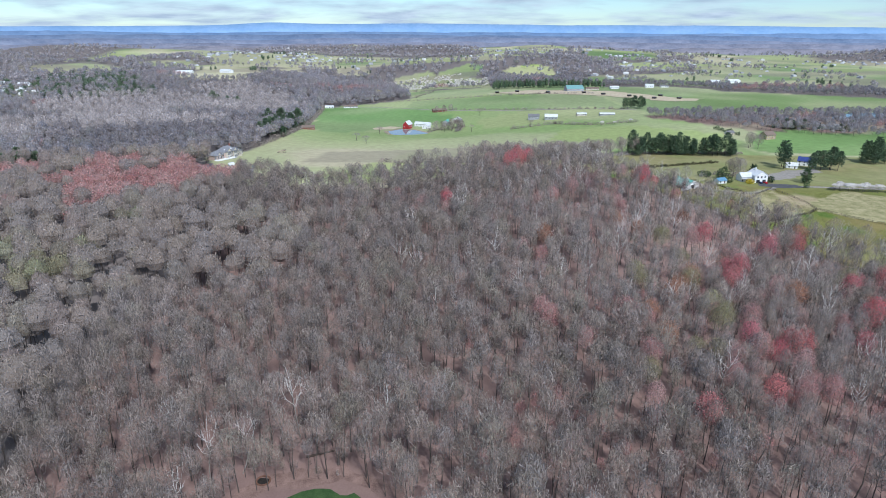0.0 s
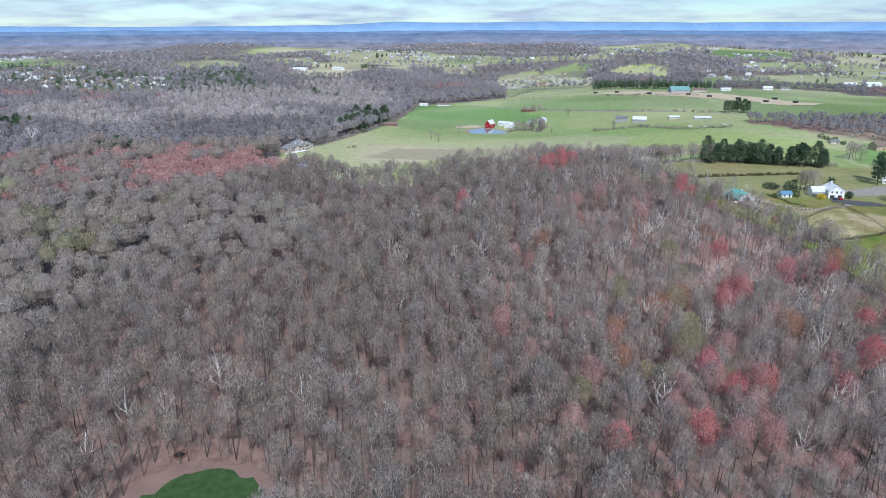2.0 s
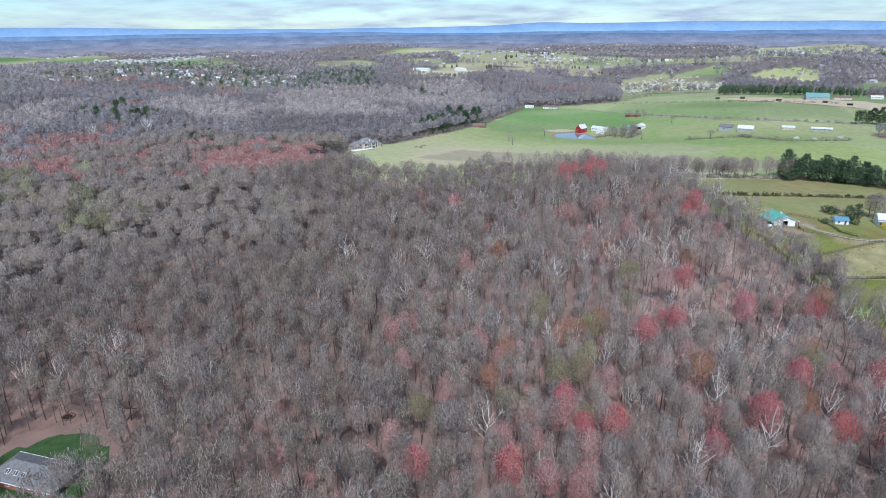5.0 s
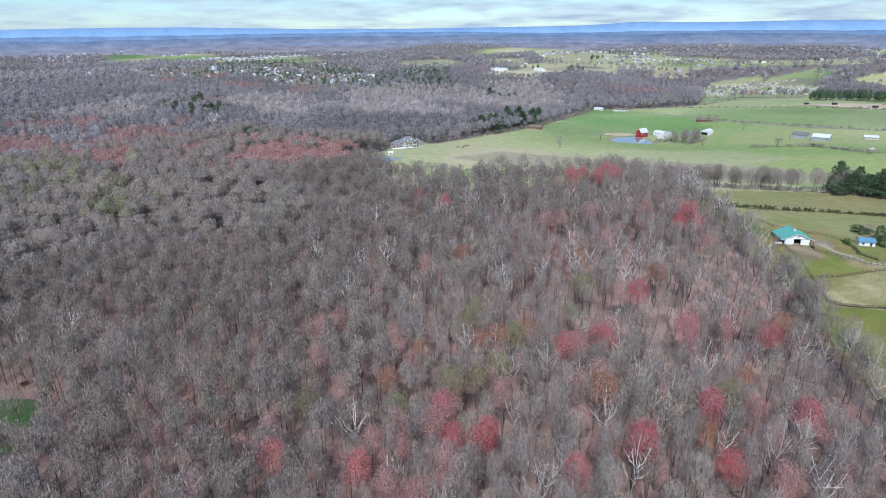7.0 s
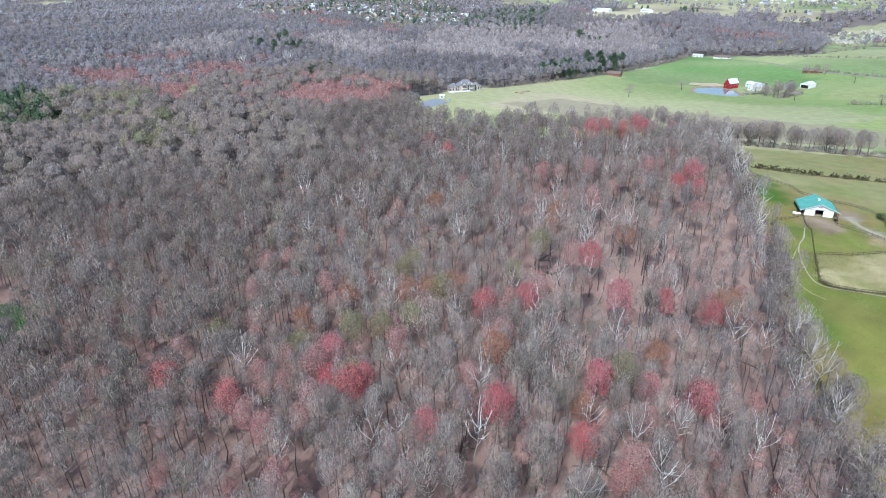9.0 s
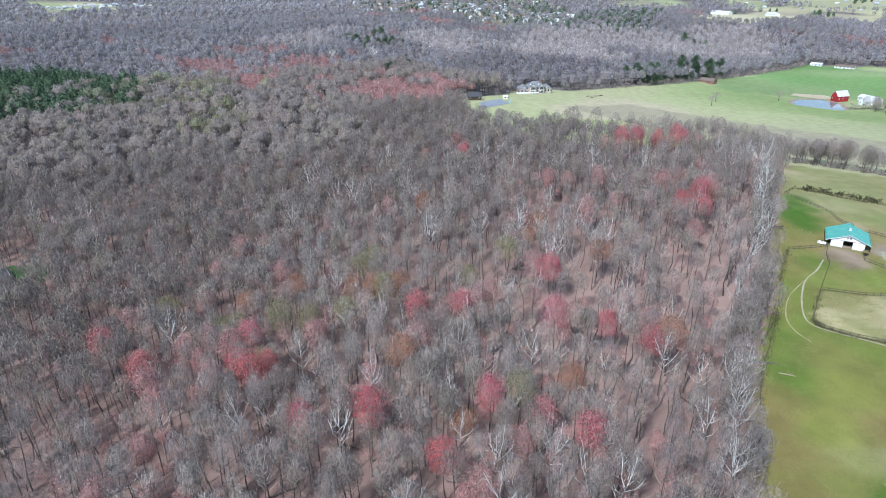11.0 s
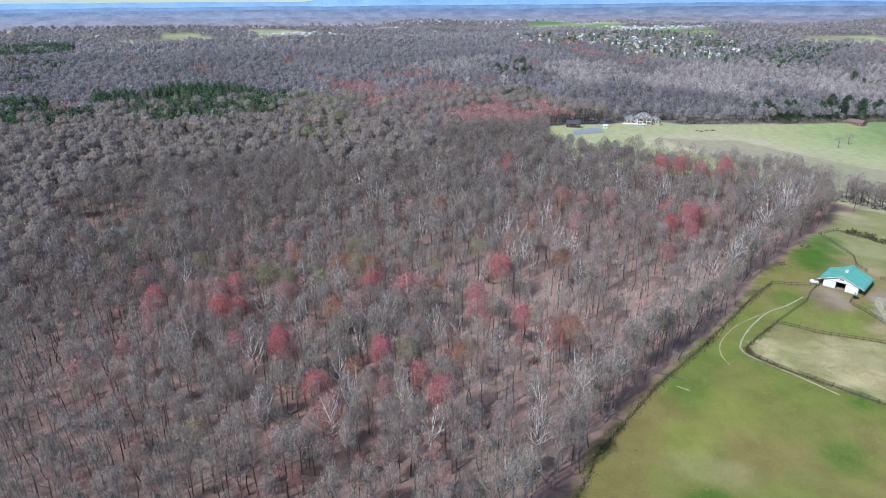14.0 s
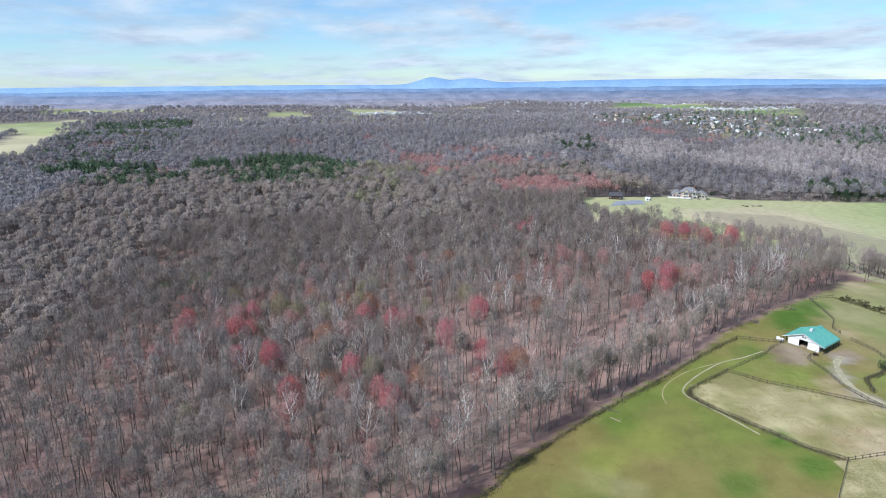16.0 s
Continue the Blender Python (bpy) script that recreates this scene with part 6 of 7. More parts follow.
def horse_barn(x, y, turn):
    """White gabled barn with open lean-tos under one wide teal roof."""
    ob = thing("horse_barn", x, y, turn, "white horse barn with a wide teal metal roof and open door", "barn", z=height(x, y) + 0.15)
    w, n, h, rise, lean = 12.2, 13.6, 3.3, 2.5, 2.2
    k = rise / (w / 2)
    # walls round a dark inside, with the doorway through the front
    bm = bmesh.new()
    for x0, x1, z0, z1 in ((-w / 2, -1.7, -0.8, h), (1.7, w / 2, -0.8, h), (-1.7, 1.7, 2.9, h)):
        box(x0, x1, 0, 0.2, z0, z1, bm)
    part("front_wall", prism([(-w / 2, h), (w / 2, h), (0, h + rise)], 0, 0.2, bm), M["white"], ob)
    part("back_wall", prism(gable(w, h, rise), n - 0.2, n), M["white"], ob)
    for s in (-1, 1):
        part("side_wall", box(s * w / 2 - (0.2 if s > 0 else 0), s * w / 2 + (0.2 if s < 0 else 0), 0.2, n - 0.2, -0.8, h), M["white"], ob)
        for i in range(6):
            yy = 0.15 + i * (n - 0.3) / 5
            xx = s * (w / 2 + lean - 0.25)
            part("lean_to_post", box(xx - 0.1, xx + 0.1, yy - 0.1, yy + 0.1, -0.9, h - lean * k + 0.25), M["darkwood"], ob)
        part("lean_to_beam", box(s * (w / 2 + lean - 0.25) - 0.08, s * (w / 2 + lean - 0.25) + 0.08, 0, n, h - lean * k + 0.12, h - lean * k + 0.30), M["darkwood"], ob)
        part("stall_board", box(s * (w / 2 + 0.02), s * (w / 2 + 0.08), 1.0, n - 1.0, 0.2, 1.3) if s > 0 else box(-w / 2 - 0.08, -w / 2 - 0.02, 1.0, n - 1.0, 0.2, 1.3), M["darkwood"], ob)
    part("floor", box(-w / 2 + 0.2, w / 2 - 0.2, 0.2, n - 0.2, -0.8, 0.03), M["mud"], ob)
    # partitions beside the doorway, the inside's shade put into their colour
    for s in (-1, 1):
        part("stall_partition", box(s * 2.0 - 0.06, s * 2.0 + 0.06, 0.4, n - 0.4, 0, 2.4), M["dark"], ob)
    # two roof slopes, each a run of standing-seam sheets
    e = w / 2 + lean
    for s in (-1, 1):
        a, b = (0, h + rise + 0.02), (s * e, h - lean * k)
        bm = bmesh.new()
        outl = [a, b, (b[0], b[1] + 0.12), (a[0], a[1] + 0.14)]
        prism(outl if s < 0 else outl[::-1], -0.7, n + 0.7, bm)
        slope = part("roof_slope", bm, M["teal"], ob, "teal standing-seam metal roof")
        for i in range(24):
            yy = -0.62 + i * (n + 1.24) / 23
            bm = bmesh.new()
            outl = [(a[0], a[1] + 0.14), (b[0], b[1] + 0.12), (b[0], b[1] + 0.17), (a[0], a[1] + 0.19)]
            prism(outl if s < 0 else outl[::-1], yy - 0.02, yy + 0.02, bm)
            part("seam", bm, M["teal"], slope)
    part("ridge_cap", prism([(-0.35, h + rise + 0.02), (0.35, h + rise + 0.02), (0.05, h + rise + 0.24), (-0.05, h + rise + 0.24)], -0.72, n + 0.72), M["teal"], ob)
    cup = part("cupola", box(-0.45, 0.45, 5.0, 5.9, h + rise, h + rise + 0.8), M["white"], ob, "small white cupola")
    part("cupola_roof", shift(prism([(-0.6, 0), (0.6, 0), (0, 0.45)], 4.85, 6.05), 0, 0, h + rise + 0.78), M["metalroof"], cup)
    part("vane_gable", shift(prism([(-1.1, 0), (1.1, 0), (0, 0.7)], n - 1.4, n + 0.75), 0, 0, h + rise - 0.15), M["teal"], ob)
    # doors, the loft window and battens on the front
    for s in (-1, 1):
        part("sliding_door", box(s * 3.0 - 1.2, s * 3.0 + 1.2, -0.1, -0.02, 0.05, 2.95, bevel=0.02), M["white"], ob, "white sliding barn door pushed open")
    part("door_rail", box(-4.4, 4.4, -0.14, -0.03, 2.98, 3.12), M["greysiding"], ob)
    window_on(ob, -0.45, -0.01, 4.35, 0.6, 0.75)
    window_on(ob, 0.45, -0.01, 4.35, 0.6, 0.75)
    part("barge_board", prism(chevron(w + 2 * lean - 0.2, h - lean * k, rise + lean * k, 0.05, 0.22), -0.74, -0.68), M["white"], ob)
    return ob


horse_barn(178.4, 423.7, 27.0)


def by_barn(u, v):
    """A place given along the barn's front and out from it."""
    a = radians(27.0)
    return 178.4 + u * math.cos(a) - v * math.sin(a), 423.7 + u * math.sin(a) + v * math.cos(a)


for u, v in ((-8.2, -0.2), (-9.3, -0.6), (-10.2, 0.2)):
    bx_, by_ = by_barn(u, v)
    ob = thing("wrapped_bale", bx_, by_, rngb.uniform(0, 180), "white plastic-wrapped hay bale beside the barn", "hay bale", "wrapped bales by the barn")
    bm = rod((-0.6, 0, 0.6), (0.6, 0, 0.6), 0.62, sides=14)
    bmesh.ops.bevel(bm, geom=bm.edges[:], offset=0.05, segments=1, affect="EDGES")
    part("bale", bm, M["white"], ob)
bx_, by_ = by_barn(6.6, -3.4)
ob = thing("lawn_tractor", bx_, by_, 70, "small dark lawn tractor parked before the barn", "tractor")
part("chassis", box(-0.85, 0.85, -0.32, 0.32, 0.3, 0.62, bevel=0.05), M["dark"], ob)
part("bonnet", box(0.1, 0.9, -0.3, 0.3, 0.62, 1.0, bevel=0.08), M["rust"], ob)
part("seat", box(-0.7, -0.2, -0.25, 0.25, 0.7, 1.15, bevel=0.06), M["tyre"], ob)
part("steering_wheel", rod((-0.05, 0, 1.05), (-0.02, 0, 1.09), 0.2, sides=12), M["tyre"], ob)
for fx, r in ((-0.55, 0.42), (0.62, 0.3)):
    for s in (-1, 1):
        wheel = part("wheel", rod((fx, s * 0.34, r), (fx, s * 0.56, r), r, sides=14), M["tyre"], ob)
        part("rim", rod((fx, s * 0.55, r), (fx, s * 0.575, r), r * 0.55, sides=10), M["rust"], wheel)


def brush_pile(x, y, r, h, seed, label):
    rng = random.Random(seed)
    ob = thing("brush_pile", x, y, 0, label, "brush pile")
    for k in range(46):
        a, rr = rng.uniform(0, math.tau), r * rng.random() ** 0.6
        p = Vector((rr * math.cos(a), rr * math.sin(a) * 0.7, rng.uniform(0, h) * (1 - rr / r * 0.7)))
        d = Vector((rng.gauss(0, 1), rng.gauss(0, 0.7), rng.gauss(0, 0.25))).normalized() * rng.uniform(0.8, 2.2)
        part("branch", rod(p - d / 2, p + d / 2, rng.uniform(0.05, 0.14), 0.03, 5), M[rng.choice(("darkwood", "bark", "rawwood"))], ob)


brush_pile(138, 447, 4.2, 1.5, 1, "heap of cut brush and split logs at the wood edge")
brush_pile(151, 421, 2.2, 0.8, 2, "small heap of cut branches at the wood edge")


def log(x, y, turn, n, r, mat, label):
    ob = thing("fallen_log", x, y, turn, label, "log")
    part("trunk", rod((-n / 2, 0, r * 0.8), (n / 2, 0, r * 0.9), r, r * 0.6, 8), M[mat], ob)
    for k in range(4):
        a = -n * 0.1 + n * 0.14 * k
        part("branch", rod((a, 0, r), (a + 1.1, (1.3, -1.2)[k % 2], r + 0.5), r * 0.35, 0.03, 5), M[mat], ob)


log(207, 330, 35, 4.2, 0.16, "rawwood", "pale barkless fallen log beside the fence")
log(-38, 158, 20, 9, 0.4, "darkwood", "dark fallen trunk with broken branches in the litter")
log(-32, 156, 100, 6, 0.35, "bark", "grey fallen trunk with broken branches in the litter")
rngl = random.Random(77)
for k in range(26):
    log(rngl.uniform(95, 205), rngl.uniform(175, 330), rngl.uniform(0, 180), rngl.uniform(5, 12), rngl.uniform(0.15, 0.3), rngl.choice(("bark", "bark", "darkwood")), "long fallen tree trunk lying in leaf litter")


# the white house, its cars and garden
def white_house(x, y, turn):
    ob = thing("farmhouse", x, y, turn, "white two-storey farmhouse with grey metal roofs and a porch", "house", z=height(x, y) + 0.2)
    main = part("main_wall", prism([(a, b - (0.8 if b == 0 else 0)) for a, b in gable(10.5, 5.6, 3.2)], -5.5, 5.5), M["white"], ob)
    part("main_roof", prism(chevron(10.5, 5.6, 3.2, 0.6), -6.0, 6.0), M["metalroof"], ob, "pale grey metal roof")
    part("wing_wall", shift(turn_z(prism([(a, b - (0.8 if b == 0 else 0)) for a, b in gable(7.0, 4.2, 2.6)], -5.0, 5.0), 90), -9.5, 1.0, 0), M["white"], ob)
    part("wing_roof", shift(turn_z(prism(chevron(7.0, 4.2, 2.6, 0.5), -5.3, 5.2), 90), -9.5, 1.0, 0), M["metalroof"], ob, "pale grey metal roof")
    part("porch_roof", box(-14.5, -4.9, -5.2, -2.4, 2.6, 2.8), M["greyroof"], ob)
    part("porch_floor", box(-14.5, -5.2, -5.2, -2.4, -0.5, 0.25), M["stone"], ob)
    for k in range(5):
        part("porch_post", box(-14.4 + k * 2.3, -14.25 + k * 2.3, -5.15, -5.0, 0.25, 2.6), M["white"], ob)
    part("chimney", box(-1.0, 0.0, 2.0, 3.0, 7.0, 10.3), M["white"], ob, "white chimney")
    for s in (-1, 1):
        part("garage_door", box(s * 2.5 - 1.4, s * 2.5 + 1.4, -5.58, -5.48, 0, 2.3), M["glass"], ob, "dark garage door")
    for k in (-1, 0, 1):
        window_on(ob, k * 3.0, -5.5, 4.3, 1.2, 1.5)
    for k in range(3):
        window_on(ob, -13 + k * 3.2, -2.5, 1.5, 1.3, 1.6)
        window_on(ob, 5.25, -3.2 + k * 3.2, 1.6, 1.1, 1.4, 90)
        window_on(ob, 5.25, -3.2 + k * 3.2, 4.3, 1.1, 1.4, 90)


white_house(242, 460, 8)


def car(x, y, turn, paint, label):
    ob = thing("car", x, y, turn, label, "car", "parked cars", z=height(x, y) + 0.24)
    prof = [(-2.2, 0.35), (2.2, 0.35), (2.25, 0.75), (1.3, 0.92), (0.6, 1.45), (-1.2, 1.48), (-2.0, 0.98), (-2.25, 0.85)]
    body = bmesh.new()
    prism(prof, -0.87, 0.87, body)
    bmesh.ops.bevel(body, geom=body.edges[:], offset=0.06, segments=2, affect="EDGES")
    part("body", body, M[paint], ob)
    for s in (-1, 1):
        part("side_window", prism([(-1.5, 1.0), (1.05, 0.96), (0.55, 1.36), (-1.15, 1.38)], s * 0.875 - 0.01, s * 0.875 + 0.01), M["glass"], ob)
        for fx in (-1.35, 1.35):
            wheel = part("wheel", rod((fx, s * 0.70, 0.33), (fx, s * 0.90, 0.33), 0.33, sides=14), M["tyre"], ob)
            part("rim", rod((fx, s * 0.89, 0.33), (fx, s * 0.915, 0.33), 0.19, sides=10), M["metalroof"], wheel)
    part("windscreen", prism([(0.66, 1.40), (1.27, 0.95), (1.30, 0.96), (0.70, 1.42)], -0.72, 0.72), M["glass"], ob)


car(240.5, 451.0, 98, "carblue", "dark blue car parked before the farmhouse")
car(244.5, 451.8, 98, "carred", "red car parked before the farmhouse")
house("garden_shed", 208, 447, 20, 7.5, 5.5, 2.4, 1.5, "white", "bluetarp", "white garden shed with a pale blue roof", "shed", chimney=False, front=2, side=1)
house("neighbour_house", 334, 552, -35, 15, 9, 4.6, 3.0, "white", "blueroof", "white house with a dark blue roof", front=4, storeys=2)
house("garage", 312, 538, -20, 9, 7, 2.8, 2.0, "white", "metalroof", "white garage with a pale roof", "garage", chimney=False, front=2)
house("tan_house", 370, 697, 25, 15, 10, 5.0, 3.6, "tan", "brownroof", "tan two-storey house with a brown roof", front=4, storeys=2)
house("outbuilding", 338, 722, 10, 9, 6, 2.6, 1.8, "cream", "greyroof", "small cream outbuilding with a grey roof", "shed", chimney=False, front=2)

# the house in the clearing of the wood
clr = thing("clearing_house", -34, 121, 9, "brick house with grey shingled hip roof and skylights in woods", "house", z=height(-34, 121) + 0.1)
part("wall", box(-11, 13, -3.5, 7, -1.4, 3.0), M["brick"], clr)
bm = bmesh.new()
vs = [bm.verts.new(p) for p in ((-12, -4.5, 2.9), (14, -4.5, 2.9), (14, 8, 2.9), (-12, 8, 2.9), (-6, 1.75, 6.3), (8, 1.75, 6.3))]
for f in ((0, 1, 5, 4), (1, 2, 5), (2, 3, 4, 5), (3, 0, 4), (3, 2, 1, 0)):
    bm.faces.new([vs[i] for i in f])
hip = part("roof", bm, M["greyroof"], clr, "grey shingled hip roof")
slope_deg = math.degrees(math.atan2(3.4, 6.25))
for k in range(3):
    sk = part("skylight", box(-0.85, 0.85, -0.75, 0.75, 0.0, 0.14), M["white"], hip, "white-framed twin skylight")
    sk.matrix_basis = pose(-5.0 + 3.0 * k, -1.6, 2.9 + 2.9 * 3.4 / 6.25, slope_deg, 0, 0)
    for s in (-0.42, 0.42):
        part("pane", box(s - 0.33, s + 0.33, -0.65, 0.65, 0.14, 0.16), M["glass"], sk)
for yy in (-4.62, 7.9):
    part("gutter", box(-12.1, 14.1, yy, yy + 0.22, 2.75, 2.92), M["white"], clr)
part("chimney", box(9.6, 10.7, 3.0, 4.0, 3.6, 6.9), M["brick"], hip, "brick chimney")
for k in range(5):
    window_on(clr, -9 + 4.8 * k, 7.0, 1.5, 1.4, 1.3, 180)
    window_on(clr, -9 + 4.8 * k, -3.5, 1.5, 1.4, 1.5)
    if k < 2:
        window_on(clr, 13.0, -0.6 + 4.6 * k, 1.5, 1.2, 1.3, 90)
pit = thing("fire_ring", -53, 147, 0, "round rusty steel fire ring on bare litter", "fire pit")
bm = bmesh.new()
for k in range(20):
    a, b = k * math.tau / 20, (k + 1) * math.tau / 20
    rod((2.0 * math.cos(a), 2.0 * math.sin(a), 0.3), (2.0 * math.cos(b), 2.0 * math.sin(b), 0.3), 0.28, sides=5, bm=bm)
part("ring", bm, M["rust"], pit)
part("ash_bed", rod((0, 0, 0), (0, 0, 0.14), 1.8, sides=18), M["dark"], pit)

# the manor on the far side of the wood, with its court
man = thing("manor_house", -214, 600, 62, "large brick and white manor house with grey roofs and deck", "house", z=height(-214, 600) + 0.4)


def hip(w, d, z, rise, over=0.7):
    """A hip roof over a rectangle, its ridge along the longer side."""
    bm = bmesh.new()
    a, c = w / 2 + over, d / 2 + over
    rx, ry = (a - c, 0) if w >= d else (0, c - a)
    low = [bm.verts.new(p) for p in ((-a, -c, z - 0.2), (a, -c, z - 0.2), (a, c, z - 0.2), (-a, c, z - 0.2))]
    up_v = [bm.verts.new((-rx, -ry, z + rise)), bm.verts.new((rx + 0.01, ry + 0.01, z + rise))]
    bm.faces.new(low[::-1])
    if w >= d:
        faces = ((low[0], low[1], up_v[1], up_v[0]), (low[1], low[2], up_v[1]), (low[2], low[3], up_v[0], up_v[1]), (low[3], low[0], up_v[0]))
    else:
        faces = ((low[0], low[1], up_v[0]), (low[1], low[2], up_v[1], up_v[0]), (low[2], low[3], up_v[1]), (low[3], low[0], up_v[0], up_v[1]))
    for f in faces:
        bm.faces.new(f)
    return bm


for cx, cy, w, d, h, rise, wall in ((0, 0, 20, 13, 6.2, 4.6, "pinkbrick"), (-15, 1, 12, 12, 4.4, 3.8, "pinkbrick"), (14, 1.5, 11, 11, 4.4, 3.6, "cream"), (-4, -6, 7, 6, 6.6, 3.2, "cream"), (6, -5.6, 6, 5, 6.4, 2.8, "cream")):
    part("wall", box(cx - w / 2, cx + w / 2, cy - d / 2, cy + d / 2, -1.8, h), M[wall], man)
    part("roof", shift(hip(w, d, h, rise), cx, cy, 0), M["slateroof"], man, "grey slate hip roof")
for k in range(6):
    for zc in (1.7, 4.7):
        window_on(man, -11 + k * 4.4, -6.52, zc, 1.7, 1.9)
for k in range(3):
    window_on(man, -21 + k * 4, -5.0, 2.2, 1.8, 2.0)
    window_on(man, 12.5 + k * 3.4, -4.5, 2.2, 1.5, 2.0)
dk = part("deck", box(-25, 2, -13, -6.6, 0.6, 0.95), M["white"], man, "white raised deck")
for k in range(10):
    part("deck_post", box(-24.8 + k * 2.9, -24.6 + k * 2.9, -12.9, -12.7, -2.0, 2.0), M["white"], dk)
part("deck_railing", box(-25, 2, -13, -12.9, 1.85, 2.0), M["white"], dk)
# near-black sheet added for the shade underneath the deck
part("deck_skirt", box(-24.9, 1.9, -12.8, -12.7, -2.2, 0.6), M["dark"], dk)
part("chimney", box(5, 6.2, -0.6, 0.6, 8, 12.2), M["brick"], man, "brick chimney")
for cx, cy, w in ((-4, -9.02, 5.6), (6, -8.12, 4.6)):
    for zc in (1.4, 4.7):
        for k in (-1, 0, 1):
            window_on(man, cx + k * w / 3.1, cy, zc, w / 3.6, 2.3)
for cx, cy, w, z, rise in ((-4, -9.1, 7.4, 6.5, 2.8), (6, -8.2, 6.4, 6.3, 2.5), (14, -4.1, 6.0, 4.3, 2.2), (-15, -5.1, 6.0, 4.3, 2.2)):
    gab = part("front_gable", prism([(cx - w / 2 + 0.3, z - 0.3), (cx + w / 2 - 0.3, z - 0.3), (cx, z + rise - 0.2)], cy, cy + 4.0), M["cream"], man, "cream front gable")
    part("gable_roof", shift(prism(chevron(w, 0, rise, 0.3, 0.2), cy - 0.3, cy + 5.5), cx, 0, z), M["slateroof"], gab)
for k in (-2, -1, 1, 2):
    part("dormer", prism([(k * 3.2 - 0.8, 6.8), (k * 3.2 + 0.8, 6.8), (k * 3.2 + 0.8, 8.0), (k * 3.2, 8.8), (k * 3.2 - 0.8, 8.0)], -4.6, -2.0), M["white"], man, "white roof dormer")
man.scale = (0.86, 0.9, 1.05)
drape("sports_court", [(-154, 484), (-165, 526), (-192, 535), (-183, 503)], M["court"], 0.22, 5.0, "grey-blue painted sports court in the grass", "court")
bb = thing("court_board", -166, 527, -30, "pale turquoise panel standing at the edge of the court", "panel")
part("panel", box(-1.8, 1.8, -0.1, 0.1, 0.4, 3.2), M["sign"], bb)
for s in (-1.5, 1.5):
    part("leg", box(s - 0.08, s + 0.08, -0.06, 0.06, 0, 0.4), M["greysiding"], bb)
house("court_shed", -190, 541, 40, 4.5, 3.5, 2.4, 1.2, "white", "metalroof", "small white shed beside the court", "shed", chimney=False, front=1, door=False, side=1)
house("dark_barn", -201, 511, 60, 13, 8, 4.0, 3.0, "darkwood", "darkroof", "dark timber barn beside the court", "barn", chimney=False, front=3)
for k in range(13):
    rl = random.Random(k)
    f = rl.uniform(-1, 1)
    log(-171 - 4 * f + rl.uniform(-4, 4), 644 + 15 * f + rl.uniform(-4, 4), rl.uniform(0, 180), rl.uniform(2.5, 5), rl.uniform(0.3, 0.5), rl.choice(("rawwood", "bark")), "pale cut log lying in the field")

# the red barn farm by the pond
house("red_barn", -52, 912, -20, 9, 15, 6.5, 5.0, "redpaint", "metalroof", "red gabled barn with a pale metal roof", "barn", chimney=False, along=False, front=2, side=3)
house("cow_shed", -30, 934, -20, 24, 9, 3.6, 2.6, "white", "metalroof", "long white shed with a pale metal roof", "barn", chimney=False, front=4)
house("white_barn", -24, 912, -22, 9, 12, 4.5, 3.6, "white", "metalroof", "white gabled farm building by the pond", "barn", chimney=False, along=False, front=2)
house("green_shed", 6, 944, -15, 9, 13, 4.0, 2.6, "greysiding", "teal", "grey shed with a faded green roof", "barn", chimney=False, along=False, front=2)
house("machine_shed", 22, 956, -15, 11, 14, 4.5, 2.8, "white", "metalroof", "pale-roofed machine shed with a dark sheet for the shaded open front", "barn", chimney=False, along=False, front=2, side=0, door=False)
# near-black sheet on the closed wall paints in the shaded opening
part("open_front", box(-4.4, 4.4, -7.1, -6.95, 0, 3.6), M["dark"], bpy.data.objects["machine_shed"], "dark sheet for the shaded open front")
drape("pond", [(-78, 872), (-72, 850), (-45, 820), (-24, 806), (-16, 812), (-14, 832), (-22, 862), (-40, 886), (-62, 892)], M["water"], 0.25, 8.0, "still grey-blue farm pond", "pond", level=height(-45, 850))
drape("pond_bank", [(-84, 874), (-76, 846), (-46, 815), (-22, 800), (-10, 810), (-9, 834), (-18, 866), (-38, 892), (-64, 898)], M["mud"], 0.12, 8.0, "muddy bank round the pond", level=height(-45, 850))
house("brick_bungalow", -6, 1070, 12, 24, 10, 3.0, 2.4, "brick", "brownroof", "low red-brick bungalow in the pasture", front=5)
house("white_ranch", -176, 1188, 10, 26, 10, 3.0, 2.2, "white", "brownroof", "long white ranch house by the field edge", front=5)
house("white_ranch_garage", -215, 1182, 10, 16, 8, 2.8, 1.8, "white", "metalroof", "low white garage by the field edge", "garage", front=3, chimney=False)

drape("dirt_paddock", [(90, 1262), (180, 1285), (262, 1225), (330, 1225), (420, 1130), (470, 1115), (440, 1075), (370, 1085), (300, 1150), (190, 1215)], M["sand"], 0.5, 25.0, "bare tan earth paddocks by the arena", ragged=12.0)
drape("dirt_paddock", [(-72, 905), (-60, 925), (-80, 935), (-105, 915), (-100, 898)], M["sand"], 0.3, 12.0, "bare tan earth beside the red barn")
